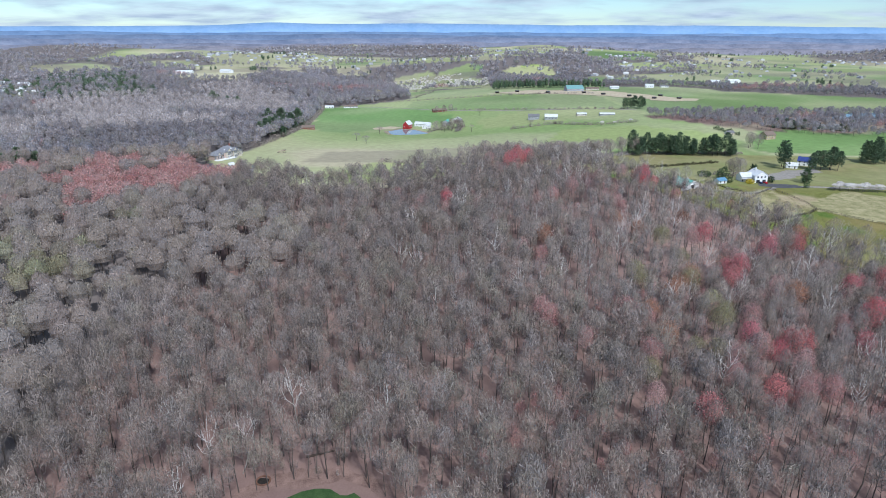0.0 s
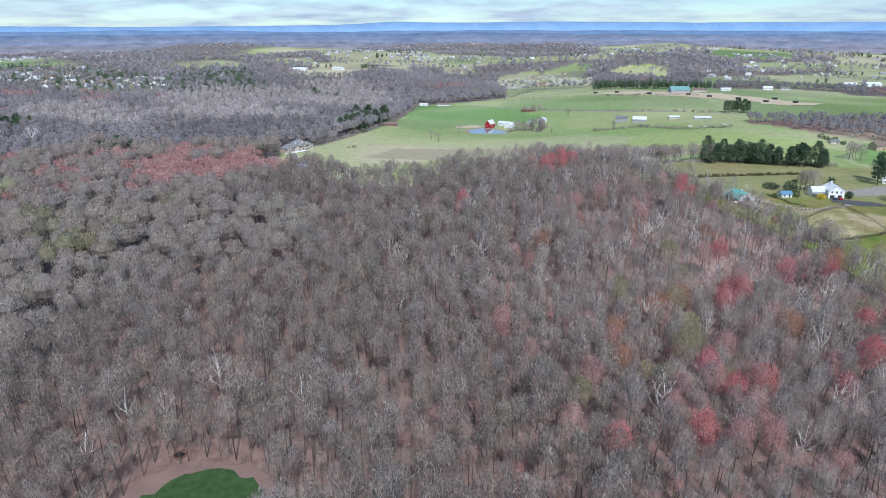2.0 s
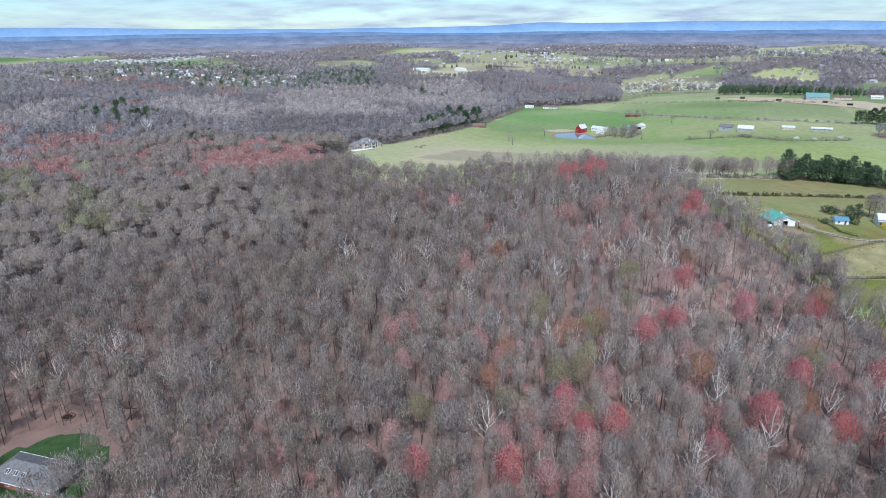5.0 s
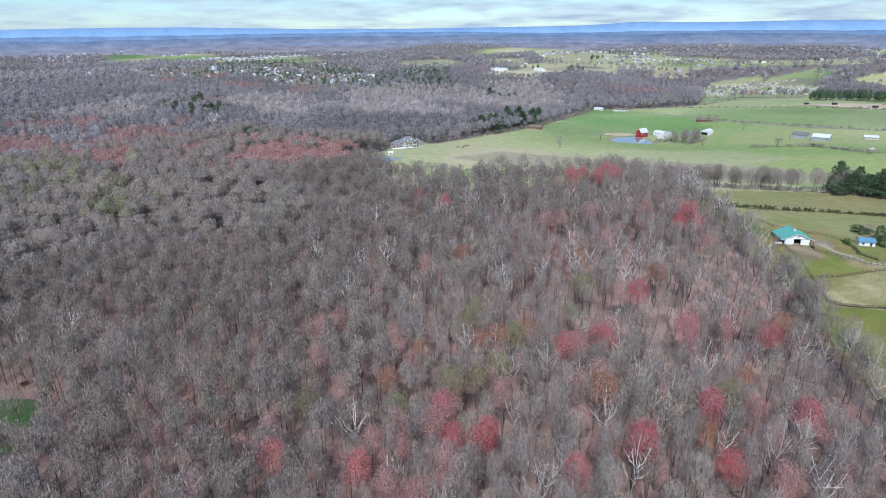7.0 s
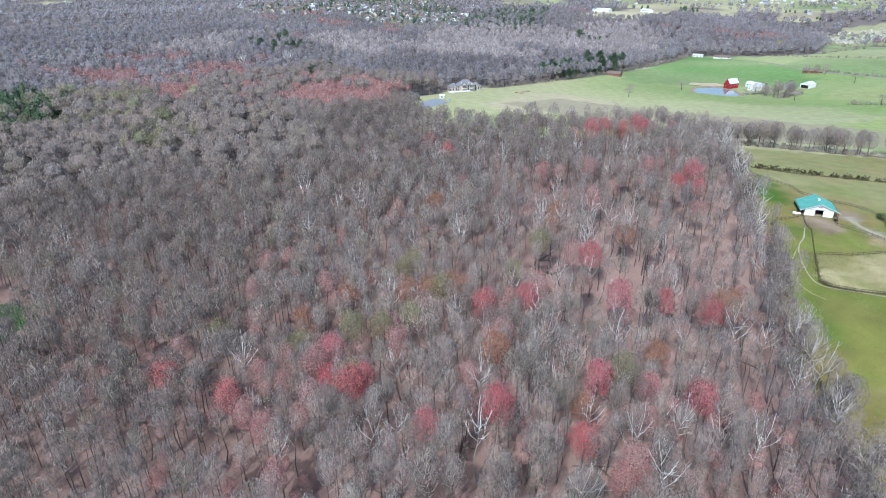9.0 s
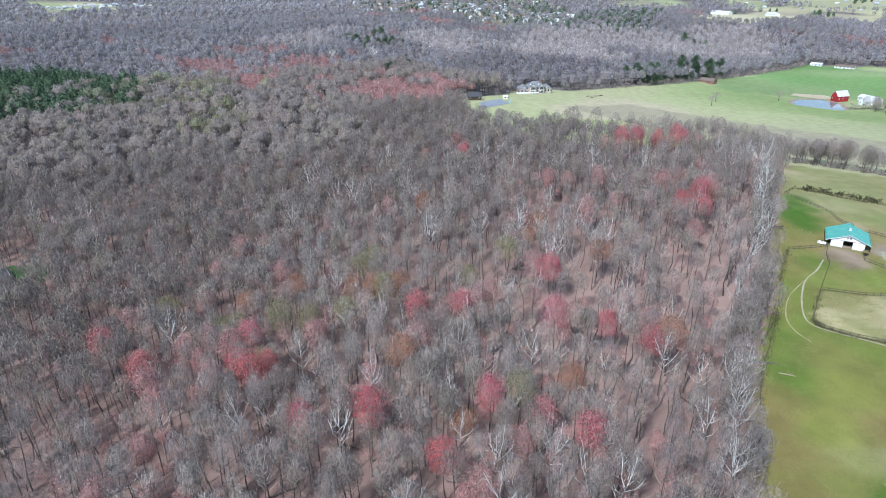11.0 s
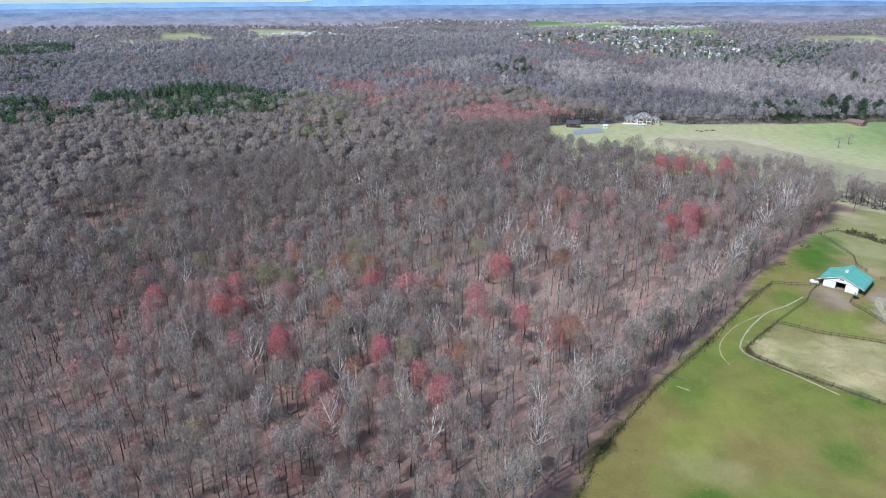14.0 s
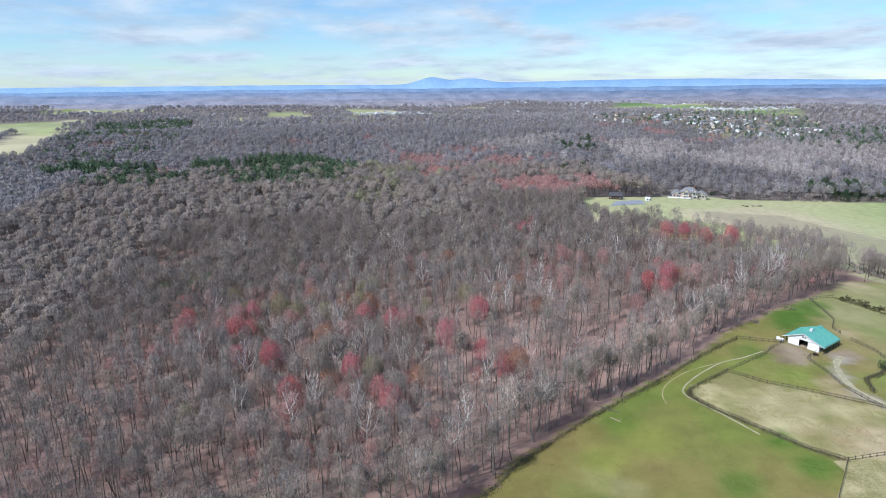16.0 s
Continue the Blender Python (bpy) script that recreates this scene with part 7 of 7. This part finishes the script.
# grey and white farm buildings across the field, the arena farm, the rest to the north
for i, (x, y, a, w, d, h, r, wl_, rf_, nm, lb) in enumerate((
        (135, 917, -8, 16, 11, 5.0, 3.0, "greysiding", "greyroof", "grey_house", "grey house with a grey roof across the field"),
        (158, 902, -8, 18, 11, 4.2, 3.4, "greysiding", "metalroof", "grey_house", "grey house with a pale roof across the field"),
        (205, 915, 5, 14, 7, 2.8, 1.6, "cream", "metalroof", "white_shed", "white farm shed by the far lane"),
        (240, 905, 0, 22, 6, 2.2, 1.4, "greysiding", "metalroof", "white_shed", "long low white shed by the far lane"),
        (262, 1255, 5, 34, 24, 4.5, 6.0, "greysiding", "tealgrey", "riding_arena", "large green-roofed riding arena"),
        (300, 1262, 0, 26, 9, 3.4, 2.4, "cream", "brownroof", "stable", "low cream stable beside the arena"),
        (352, 1290, 5, 18, 8, 3.4, 2.4, "white", "metalroof", "white_farmhouse", "white farm building on the rise"),
        (440, 1340, -5, 17, 9, 4.2, 3.0, "white", "metalroof", "white_farmhouse", "white farm building on the rise"),
        (475, 1350, 5, 17, 7, 3.2, 2.2, "white", "greyroof", "white_farmhouse", "white farm building on the rise"),
        (-668, 428, 20, 17, 8, 3.0, 2.0, "white", "metalroof", "wood_house", "small white house deep in the woods"),
        (-265, 470, 35, 14, 8, 3.2, 2.2, "cream", "greyroof", "wood_house", "grey-roofed house among the maples"),
        (-215, 455, 70, 12, 8, 3.2, 2.2, "darkwood", "darkroof", "wood_house", "dark house among red maples"),
        (-300, 585, 40, 12, 7, 2.6, 1.8, "cream", "greyroof", "wood_house", "long white house among the woods"),
        (-190, 868, 10, 18, 10, 3.2, 2.6, "brick", "brownroof", "brick_house", "low brick house at the field edge"))):
    house(nm, x, y, a, w, d, h, r, wl_, rf_, lb, "house" if "house" in nm else "barn", chimney=False, front=4, door=False)
for k, (x, y) in enumerate(((110, 1268), (150, 1262), (205, 1222), (270, 1200), (300, 1170), (340, 1140), (375, 1108), (420, 1110), (400, 1150))):
    house("run_in_shed", x, y, 10 * (k % 3), 7, 4, 2.6, 0.8, "dark", "darkroof", "dark run-in shelter on bare earth", "shed", "run-in shelters", front=0, side=0, chimney=False, door=False)
for k, (x, y, w) in enumerate(((-560, 1640, 34), (-420, 1660, 26), (-640, 1560, 50), (-860, 2800, 30), (-810, 2790, 40), (-1240, 2500, 30), (-690, 1300, 40), (640, 1480, 22), (690, 1500, 34), (-1460, 900, 26), (-1400, 980, 22))):
    house("far_barn", x, y, (k * 37) % 50 - 25, w, 14, 5, 3.5, "white", "metalroof", "far white barn among fields", "barn", "far barns", front=0, side=0, chimney=False, door=False)


# ---------------------------------------------------------------- the housing estate and the towns beyond
estate = []
for k, (wall, roof) in enumerate((("white", "greyroof"), ("cream", "brownroof"), ("white", "metalroof"), ("tan", "greyroof"), ("greysiding", "greyroof"), ("white", "brownroof"))):
    ob = house("estate_house", 0, 0, 0, 13 + k % 3, 9, 3.2 + (k % 2) * 1.4, 3.0, wall, roof, "small %s estate house with a %s roof" % (("white", "cream", "white", "tan", "grey", "white")[k], ("grey", "brown", "pale", "grey", "grey", "brown")[k]),
               "house", "houses of the far estate", front=0, side=0, chimney=False, door=False, z=0)
    part("garage", shift(turn_z(prism([(a, b - (0.6 if b == 0 else 0)) for a, b in gable(6, 2.6, 1.6)], -3.0, 3.0), 90), 9.0, -1.0, 0), M[wall], ob)
    part("garage_roof", shift(turn_z(prism(chevron(6, 2.6, 1.6), -3.2, 3.2), 90), 9.0, -1.0, 0), M[roof], ob)
    estate.append(ob)
spots = []
sx, sy = jitter(-1750, -620, 900, 1720, 30, 71)
ok = inside(sx, sy, SUBURB) & (rolls(sx, sy, 120, 72) > 0.28)
order = np.argsort(np.hypot(sx[ok] - 386, sy[ok] - 243))
spots = list(zip(sx[ok][order].tolist(), sy[ok][order].tolist()))[:285]
plant(estate, spots, 45, 0.9, 1.25, sink=-0.3)
sparse = np.random.default_rng(73)
tx, ty = jitter(-1750, -620, 900, 1720, 14, 74)
ok = inside(tx, ty, SUBURB)
kind = sparse.random(len(tx))
g = ok & (kind < 0.46)
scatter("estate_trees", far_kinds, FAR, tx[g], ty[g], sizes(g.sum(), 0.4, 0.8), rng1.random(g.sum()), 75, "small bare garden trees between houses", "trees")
g = ok & (kind > 0.80)
scatter("estate_pines", belt_kinds, (M["pinebark"], M["pine"], M["pine"], M["pinehaze"]), tx[g], ty[g], sizes(g.sum(), 0.5, 1.15), rng1.random(g.sum()), 76, "dark green garden conifers between houses", "trees")
bx, by = jitter(-1150, -420, 1080, 1760, 14, 77)
ok = inside(bx, by, [(-864, 1303), (-973, 1587), (-800, 1560), (-655, 1330), (-530, 1180), (-560, 1120), (-640, 1080), (-690, 1062), (-760, 1200)]) & (rolls(bx, by, 34, 78) > 0.45)
scatter("pine_wood", belt_kinds, (M["pinebark"], M["pine"], M["pine"], M["pinehaze"]), bx[ok], by[ok], sizes(ok.sum(), 0.7, 1.35), rng1.random(ok.sum()), 79, "belt of dark green pines beside the estate", "woods")
bx, by = jitter(80, 420, 1300, 1420, 9, 80)
ok = inside(bx, by, [(105, 1344), (250, 1322), (335, 1305), (340, 1330), (250, 1360), (110, 1385)])
scatter("pine_wood", pine_kinds, (M["pinebark"], M["pine"], M["pine"], M["pinehaze"]), bx[ok], by[ok], sizes(ok.sum(), 0.6, 0.85), rng1.random(ok.sum()), 81, "belt of dark pines behind the arena", "woods")
bx, by = jitter(-200, 140, 1430, 1730, 10, 82)
ok = inside(bx, by, [(-148, 1637), (-76, 1445), (-33, 1510), (110, 1440), (116, 1618), (45, 1700), (-45, 1719)]) & (rolls(bx, by, 30, 85) > 0.34)
blossom_kinds = [bare_tree(330 + k, 6.5, 2.6, base=0.2, limbs=3, forks=0, twigs=18, wide=0.2, girth=0.12, sides=3, buds=34, bud=0.85) for k in range(3)]
scatter("blossom_orchard", blossom_kinds, (M["bark"], M["paletwig"], M["blossom"]), bx[ok], by[ok], sizes(ok.sum(), 0.8, 1.3), rng1.random(ok.sum()), 83, "orchard of small trees in white blossom", "trees")


def town(name, x0, x1, y0, y1, n, seed, label):
    """Roofs and walls of far-off towns, a few pale blocks with gabled tops each."""
    rng = np.random.default_rng(seed)
    cx, cy = rng.uniform(x0, x1, 24), rng.uniform(y0, y1, 24)
    i = rng.integers(0, 24, n)
    x, y = cx[i] + rng.normal(0, 90, n), cy[i] + rng.normal(0, 60, n)
    model = prism(gable(14, 5, 3), -8, 8)
    bmesh.ops.triangulate(model, faces=model.faces[:])
    model.verts.index_update()
    v = np.array([w.co[:] for w in model.verts])
    t = np.array([[w.index for w in f.verts] for f in model.faces])
    model.free()
    return scatter(name, [((v, t), None, None)], (M["townwall"],), x, y, rng.uniform(0.4, 0.85, n), rng.random(n), seed, label, "town", z=heights(x, y))


town("far_town", -3600, -1700, 900, 3000, 800, 91, "far pale houses of a town on the plain")
town("far_town", -900, 1500, 2200, 3400, 420, 92, "far white farms and houses toward the ridge")
town("far_farms", 300, 1150, 1480, 2250, 70, 94, "white farm buildings among far fields")
town("far_farms", -800, 50, 1850, 2350, 50, 95, "white farm buildings on far rises")
town("far_town", -3500, -2200, -900, 900, 420, 93, "far pale houses among woods")

# ---------------------------------------------------------------- standing-out trees and shrubs
PINE2 = ("trunk", "needle_crown")
tall = [tree_thing("pine_tree", pine_tree(400 + k, 17 + 2.4 * k, 4.8 + 0.5 * k, whorls=12, arms=8, tufts=11, bare=0.16 + 0.05 * k, size=1.35), (M["pinebark"], M["pine"]), PINE2,
                   "tall dark green white pine with a bare lower trunk", "tree", "tall pines of the farmland") for k in range(4)]
rp = random.Random(12)
PINES = [(184 + 5.4 * k + rp.uniform(-1.5, 1.5), 594 - 3 * math.sin(k) + rp.uniform(-5, 5)) for k in range(20)] + [(188 + 9 * k, 603 + rp.uniform(-4, 4)) for k in range(10)]
PINES += [(326 + 4 * k + rp.uniform(-2, 2), 531 + rp.uniform(-5, 5)) for k in range(7)] + [(300, 529), (397, 570), (402, 575), (408, 568), (413, 573), (418, 570), (405, 566), (306, 543)]
for n_trees, a, b, wide in ((20, (-216, 768), (-208, 905), 8), (14, (-268, 856), (-214, 935), 12), (10, (-425, 1130), (-330, 1085), 14)):
    for f in sorted(rp.random() for _ in range(n_trees)):
        f = round(f * 4) / 4 * 0.6 + f * 0.4
        PINES.append((a[0] + (b[0] - a[0]) * f + rp.uniform(-wide, 0.3 * wide), a[1] + (b[1] - a[1]) * f + rp.uniform(-wide, wide)))
PINES += [(x, 978 + rp.uniform(-8, 8)) for x in (284, 290, 297, 303, 309, 315)]
PINES += [(-380 + rp.uniform(-18, 18), 535 + rp.uniform(-14, 14)) for _ in range(14)]
PINES += [(-640 + rp.uniform(-45, 45), 640 + rp.uniform(-45, 45)) for _ in range(26)]
PINES += [(-224, 752), (-600, 600), (-380, 545)]
plant(tall, PINES, 46, 0.66, 1.08)
low_pine = [tree_thing("field_pine", pine_tree(405 + k, 12 + k, 4.0, whorls=10, arms=7, tufts=10, bare=0.10, size=1.2), (M["pinebark"], M["pine"]), PINE2,
                       "low dark green pine at the edge of the field", "tree", "low pines at the field edge") for k in range(2)]
plant(low_pine, [(rp.uniform(-224, -202), rp.uniform(775, 930)) for _ in range(18)], 56, 0.7, 1.1)
lone = [tree_thing("field_tree", bare_tree(420, 11, 6.0, base=0.25, limbs=9, forks=3, twigs=330, wide=0.09, girth=0.34, upright=0.5), (M["bark"], M["twig"]), ("trunk", "crown"),
                   "lone spreading bare tree in the open field", "tree", "lone trees of the fields")]
plant(lone, [(-92, 731), (-107, 762), (-87, 850), (40, 850), (120, 842), (60, 1000)], 47, 0.9, 1.1)
row = [tree_thing("hedgerow_tree", bare_tree(430 + k, 16, 5.2, base=0.25, limbs=8, forks=3, twigs=520, twig=(0.9, 2.0), wide=0.10, girth=0.24, dome=0.42, low=0.8), (M["bark"], M["twig"], M["red"], M["twighaze"]), TREE3,
                  "bare dark hedgerow tree between fields", "tree", "bare hedgerow trees") for k in range(3)]
HEDGE = [(60 + 140 * f, 543 + 64 * f + rp.uniform(-6, 6)) for f in (rp.random() ** 1.1 for _ in range(64))] + [(2 + rp.uniform(-14, 26), 880 + rp.uniform(-18, 18)) for _ in range(14)] + [(228, 470), (232, 468), (226, 473), (322, 640), (328, 648), (333, 655), (330, 636)]
HEDGE += [(-10 + 12 * k, 1050 + rp.uniform(-8, 8)) for k in range(3)]
HEDGE += [(-222, 572), (-232, 580), (-228, 564), (-238, 572), (-219, 560)]
plant(row, HEDGE, 48, 0.8, 1.2)
blo = [tree_thing("blossom_tree", bare_tree(440 + k, 6.5, 3.2, base=0.2, limbs=6, forks=2, twigs=80, wide=0.08, girth=0.14, buds=420, bud=0.46), (M["bark"], M["paletwig"], M["blossom"]), ("trunk", "crown", "blossom"),
                  "small spreading tree in white blossom", "tree", "blossoming trees") for k in range(2)]
BLO = [(207, 800), (224, 803), (249, 815), (376, 705)] + [(290 + 4.6 * k, 438 + rp.uniform(-2.5, 2.5)) for k in range(24)]
plant(blo, BLO, 49, 0.75, 1.1)
shr = [tree_thing("evergreen_shrub", shrub(450 + k, 3.6 + k, 2.2, 380, 0.34), (M["bark"], M["shrub"]), ("stem", "foliage"), "dense dark evergreen shrub in the garden", "shrub", "evergreen shrubs") for k in range(2)]
SHR = [(206, 466), (209, 470), (203, 470), (252, 457), (253, 460), (-10, 112), (-62, 120), (272, 444), (216, 449), (213, 452), (200, 441)] + [(335 + 1.2 * k, 757 - 4.6 * k) for k in range(10)] + [(-235, 640), (-228, 652), (-222, 662)]
plant(shr, SHR, 50, 0.7, 1.2)
def hedge_line(pts, seed, h, label, gap=3.2, mat="twig"):
    """A ragged hedge between fields: many low shrubs along a line, in one object."""
    rng = np.random.default_rng(seed)
    spots_x, spots_y = [], []
    for (ax, ay), (bx_, by_) in zip(pts, pts[1:]):
        n = int(math.hypot(bx_ - ax, by_ - ay) / gap)
        f = (np.arange(n) + rng.random(n)) / max(1, n)
        spots_x.append(ax + (bx_ - ax) * f + rng.normal(0, 1.2, n))
        spots_y.append(ay + (by_ - ay) * f + rng.normal(0, 1.2, n))
    hx_, hy_ = np.concatenate(spots_x), np.concatenate(spots_y)
    kinds = [shrub(470 + k, h, h * 0.62, 44, 0.70) for k in range(3)]
    scatter("hedge", kinds, (M["bark"], M[mat], M["red"]), hx_, hy_, rng.uniform(0.5, 1.25, len(hx_)), rng.uniform(0.05, 0.95, len(hx_)), seed, label, "hedge")


hedge_line([(-215, 640), (-206, 700), (-200, 800), (-198, 885), (-212, 1040), (-226, 1180)], 201, 5.5, "dense bare brush along the field edge")
hedge_line([(-10, 1092), (80, 1045), (160, 1008), (290, 972)], 202, 2.6, "dark hedge along the farm road", 4.5)
hedge_line([(-150, 1260), (60, 1225), (290, 1190)], 203, 2.4, "dark hedge between pastures", 5.0)
hedge_line([(90, 838), (150, 850), (200, 812), (260, 822)], 204, 3.2, "brown bramble hedge below the grey houses", 2.4)
hedge_line([(300, 880), (420, 850), (560, 830)], 205, 3.0, "bare hedge between pastures", 4.0)
hedge_line([(20, 860), (30, 905), (-5, 890), (-20, 870)], 206, 5.0, "grey thicket beside the pond", 1.8)
hedge_line([(126, 486), (160, 500), (200, 524), (250, 552)], 207, 1.2, "low dark bramble line across the rough grass", 1.6, "fencegrass")
hedge_line([(70, 545), (130, 572), (200, 602), (300, 605)], 213, 2.4, "brown brush beneath the hedgerow trees", 1.8)
hedge_line([(-60, 1290), (-20, 1400), (-100, 1480)], 208, 4.0, "bare hedge between far fields", 5.0)
hedge_line([(120, 1420), (300, 1400), (480, 1420), (560, 1330)], 209, 5.0, "bare hedge behind the arena farm", 4.0)
hedge_line([(-60, 560), (30, 560), (90, 552)], 210, 3.0, "bare brush along the wood's northern edge", 2.6)
hedge_line([(205, 475), (225, 480), (262, 486)], 211, 3.0, "brown garden hedge behind the farmhouse", 2.0)
hedge_line([(196, 600), (250, 606), (292, 600)], 212, 2.6, "dark brush beneath the pines", 2.0)

fors = [tree_thing("forsythia_bush", shrub(460, 2.6, 1.9, 420, 0.26), (M["bark"], M["yellow"]), ("stem", "bloom"), "forsythia bush in bright yellow bloom", "shrub", "forsythia bushes")]
plant(fors, [(231, 449), (233, 450)], 51, 0.9, 1.3)


# ---------------------------------------------------------------- rough grass
def tufts(name, n, region, poly, lo, hi, seed, mat, label, spread=0.35, blades=4):
    """Clumps of grass blades over a stretch of pasture, in one object."""
    rng = np.random.default_rng(seed)
    x, y = rng.uniform(region[0], region[1], n), rng.uniform(region[2], region[3], n)
    ok = inside(x, y, poly) & (rolls(x, y, 7, seed) > 0.38)
    x, y = np.repeat(x[ok], blades), np.repeat(y[ok], blades)
    x, y = x + rng.normal(0, spread, len(x)), y + rng.normal(0, spread, len(y))
    p = np.stack([x, y, heights(x, y) - 0.02], 1)
    d = rng.normal(0, 0.6, (len(x), 3)) + (0, 0, 1.0)
    v, t = slivers(rng, p, d, rng.uniform(lo, hi, len(x)), rng.uniform(0.10, 0.26, len(x)))
    return tagged(new(name, tri_mesh(name, v, t, [mat], tint=np.repeat(rng.uniform(0.01, 0.99, len(x)), 3))), label, "grass", kind="stuff")


tufts("grass_tufts", 9000, (186, 250, 358, 432), PADDOCK, 0.2, 0.5, 5, M["strawtuft"], "clumps of straw-coloured winter grass")
tufts("grass_tufts", 26000, (150, 330, 240, 430), EAST, 0.15, 0.4, 6, M["grasstuft"], "low green grass clumps in the pasture", 0.5)
tufts("grass_tufts", 9000, (150, 330, 240, 430), EAST, 0.15, 0.35, 12, M["strawtuft"], "dry straw-coloured grass clumps in the pasture", 0.6)
rough_edge = [(a, b) for a, b in ((244, 255), (234, 278), (222, 291), (213, 306), (203, 323), (199, 332), (192, 348), (183, 366), (173, 385), (165, 403))]
for nm, line, wide, n, sd in (("fence_grass", rough_edge, 2.2, 2600, 7), ("fence_grass", [(189, 383), (197, 363), (201, 361), (210, 364), (223, 371), (238, 379), (246, 386)], 1.6, 1800, 8),
                              ("fence_grass", [(124, 484), (152, 492), (190, 516), (240, 545)], 2.6, 2200, 9), ("fence_grass", [(197, 447), (204, 436), (206, 428), (214, 424)], 1.6, 800, 10)):
    rng = np.random.default_rng(sd)
    seg = [np.array(p, float) for p in line]
    k = rng.integers(0, len(seg) - 1, n)
    f = rng.random(n)[:, None]
    a, b = np.array([seg[i] for i in k]), np.array([seg[i + 1] for i in k])
    xy = a + (b - a) * f + rng.normal(0, wide * 0.4, (n, 2))
    p = np.stack([xy[:, 0], xy[:, 1], heights(xy[:, 0], xy[:, 1]) - 0.02], 1)
    v, t = slivers(rng, p, rng.normal(0, 0.5, (n, 3)) + (0, 0, 1), rng.uniform(0.4, 1.1, n), rng.uniform(0.12, 0.3, n))
    tagged(new(nm, tri_mesh(nm, v, t, [M["fencegrass"]], tint=np.repeat(rng.uniform(0.01, 0.99, n), 3))), "rank dark grass and brambles along the fence", "grass", kind="stuff")

wil = [tree_thing("willow_tree", bare_tree(480, 14, 5.5, base=0.25, limbs=6, forks=1, twigs=120, wide=0.12, girth=0.25, buds=420, bud=0.5, dome=0.36), (M["bark"], M["willow"], M["willow"]), TREE3,
                  "round willow hazy with yellow-green shoots", "tree", "yellow willows")]
plant(wil, [(-135, 1330), (-149, 1400)], 52, 0.9, 1.3)
big = [tree_thing("pale_sycamore", bare_tree(490, 24, 7.5, base=0.3, limbs=9, forks=5, twigs=160, twig=(1.2, 2.6), wide=0.14, girth=0.45, wander=0.8, dome=0.32, stout=1.6), (M["greybark"], M["palebark"]), ("trunk", "crown"),
                  "broad white-limbed sycamore standing above grey woods", "tree", "broad sycamores")]
plant(big, [(-538, 515), (-500, 560), (-520, 700), (-470, 800)], 53, 0.8, 1.15)
# the pond and houses to the north-east
drape("pond", [(556, 880), (600, 884), (660, 900), (690, 960), (620, 945), (570, 905)], M["water"], 0.4, 25.0, "wide grey-blue pond beyond the fields", "pond", level=height(600, 905))
for x, y, a in ((479, 782, 12), (492, 776, 30), (505, 790, -10)):
    house("valley_house", x, y, a, 13, 8, 3.4, 2.4, "cream", "greyroof", "pale house among evergreens in the valley", "house", "valley houses", front=3, chimney=False)
plant([tree_thing("cedar_tree", pine_tree(500, 11, 3.4, whorls=9, arms=7, tufts=8, bare=0.06, size=1.1), (M["pinebark"], M["shrub"]), PINE2, "low dark green cedar beside the houses", "tree", "cedars of the valley")],
      [(421 + 4.2 * k + rp.uniform(-2, 2), 779 - 0.6 * k + rp.uniform(-5, 5)) for k in range(9)] + [(470, 770), (512, 784), (520, 780), (498, 768), (245, 473), (282, 462), (286, 470), (214, 462), (219, 466)], 54, 0.7, 1.1)
plant([tree_thing("blossom_tree", bare_tree(445, 6, 3.0, base=0.2, limbs=6, forks=2, twigs=80, wide=0.08, girth=0.14, buds=420, bud=0.46), (M["bark"], M["paletwig"], M["blossom"]), ("trunk", "crown", "blossom"),
                  "small spreading tree in white blossom", "tree", "blossoming trees")], [(292 + 4.4 * k, 443 + rp.uniform(-2, 2)) for k in range(22)], 55, 0.7, 1.0)
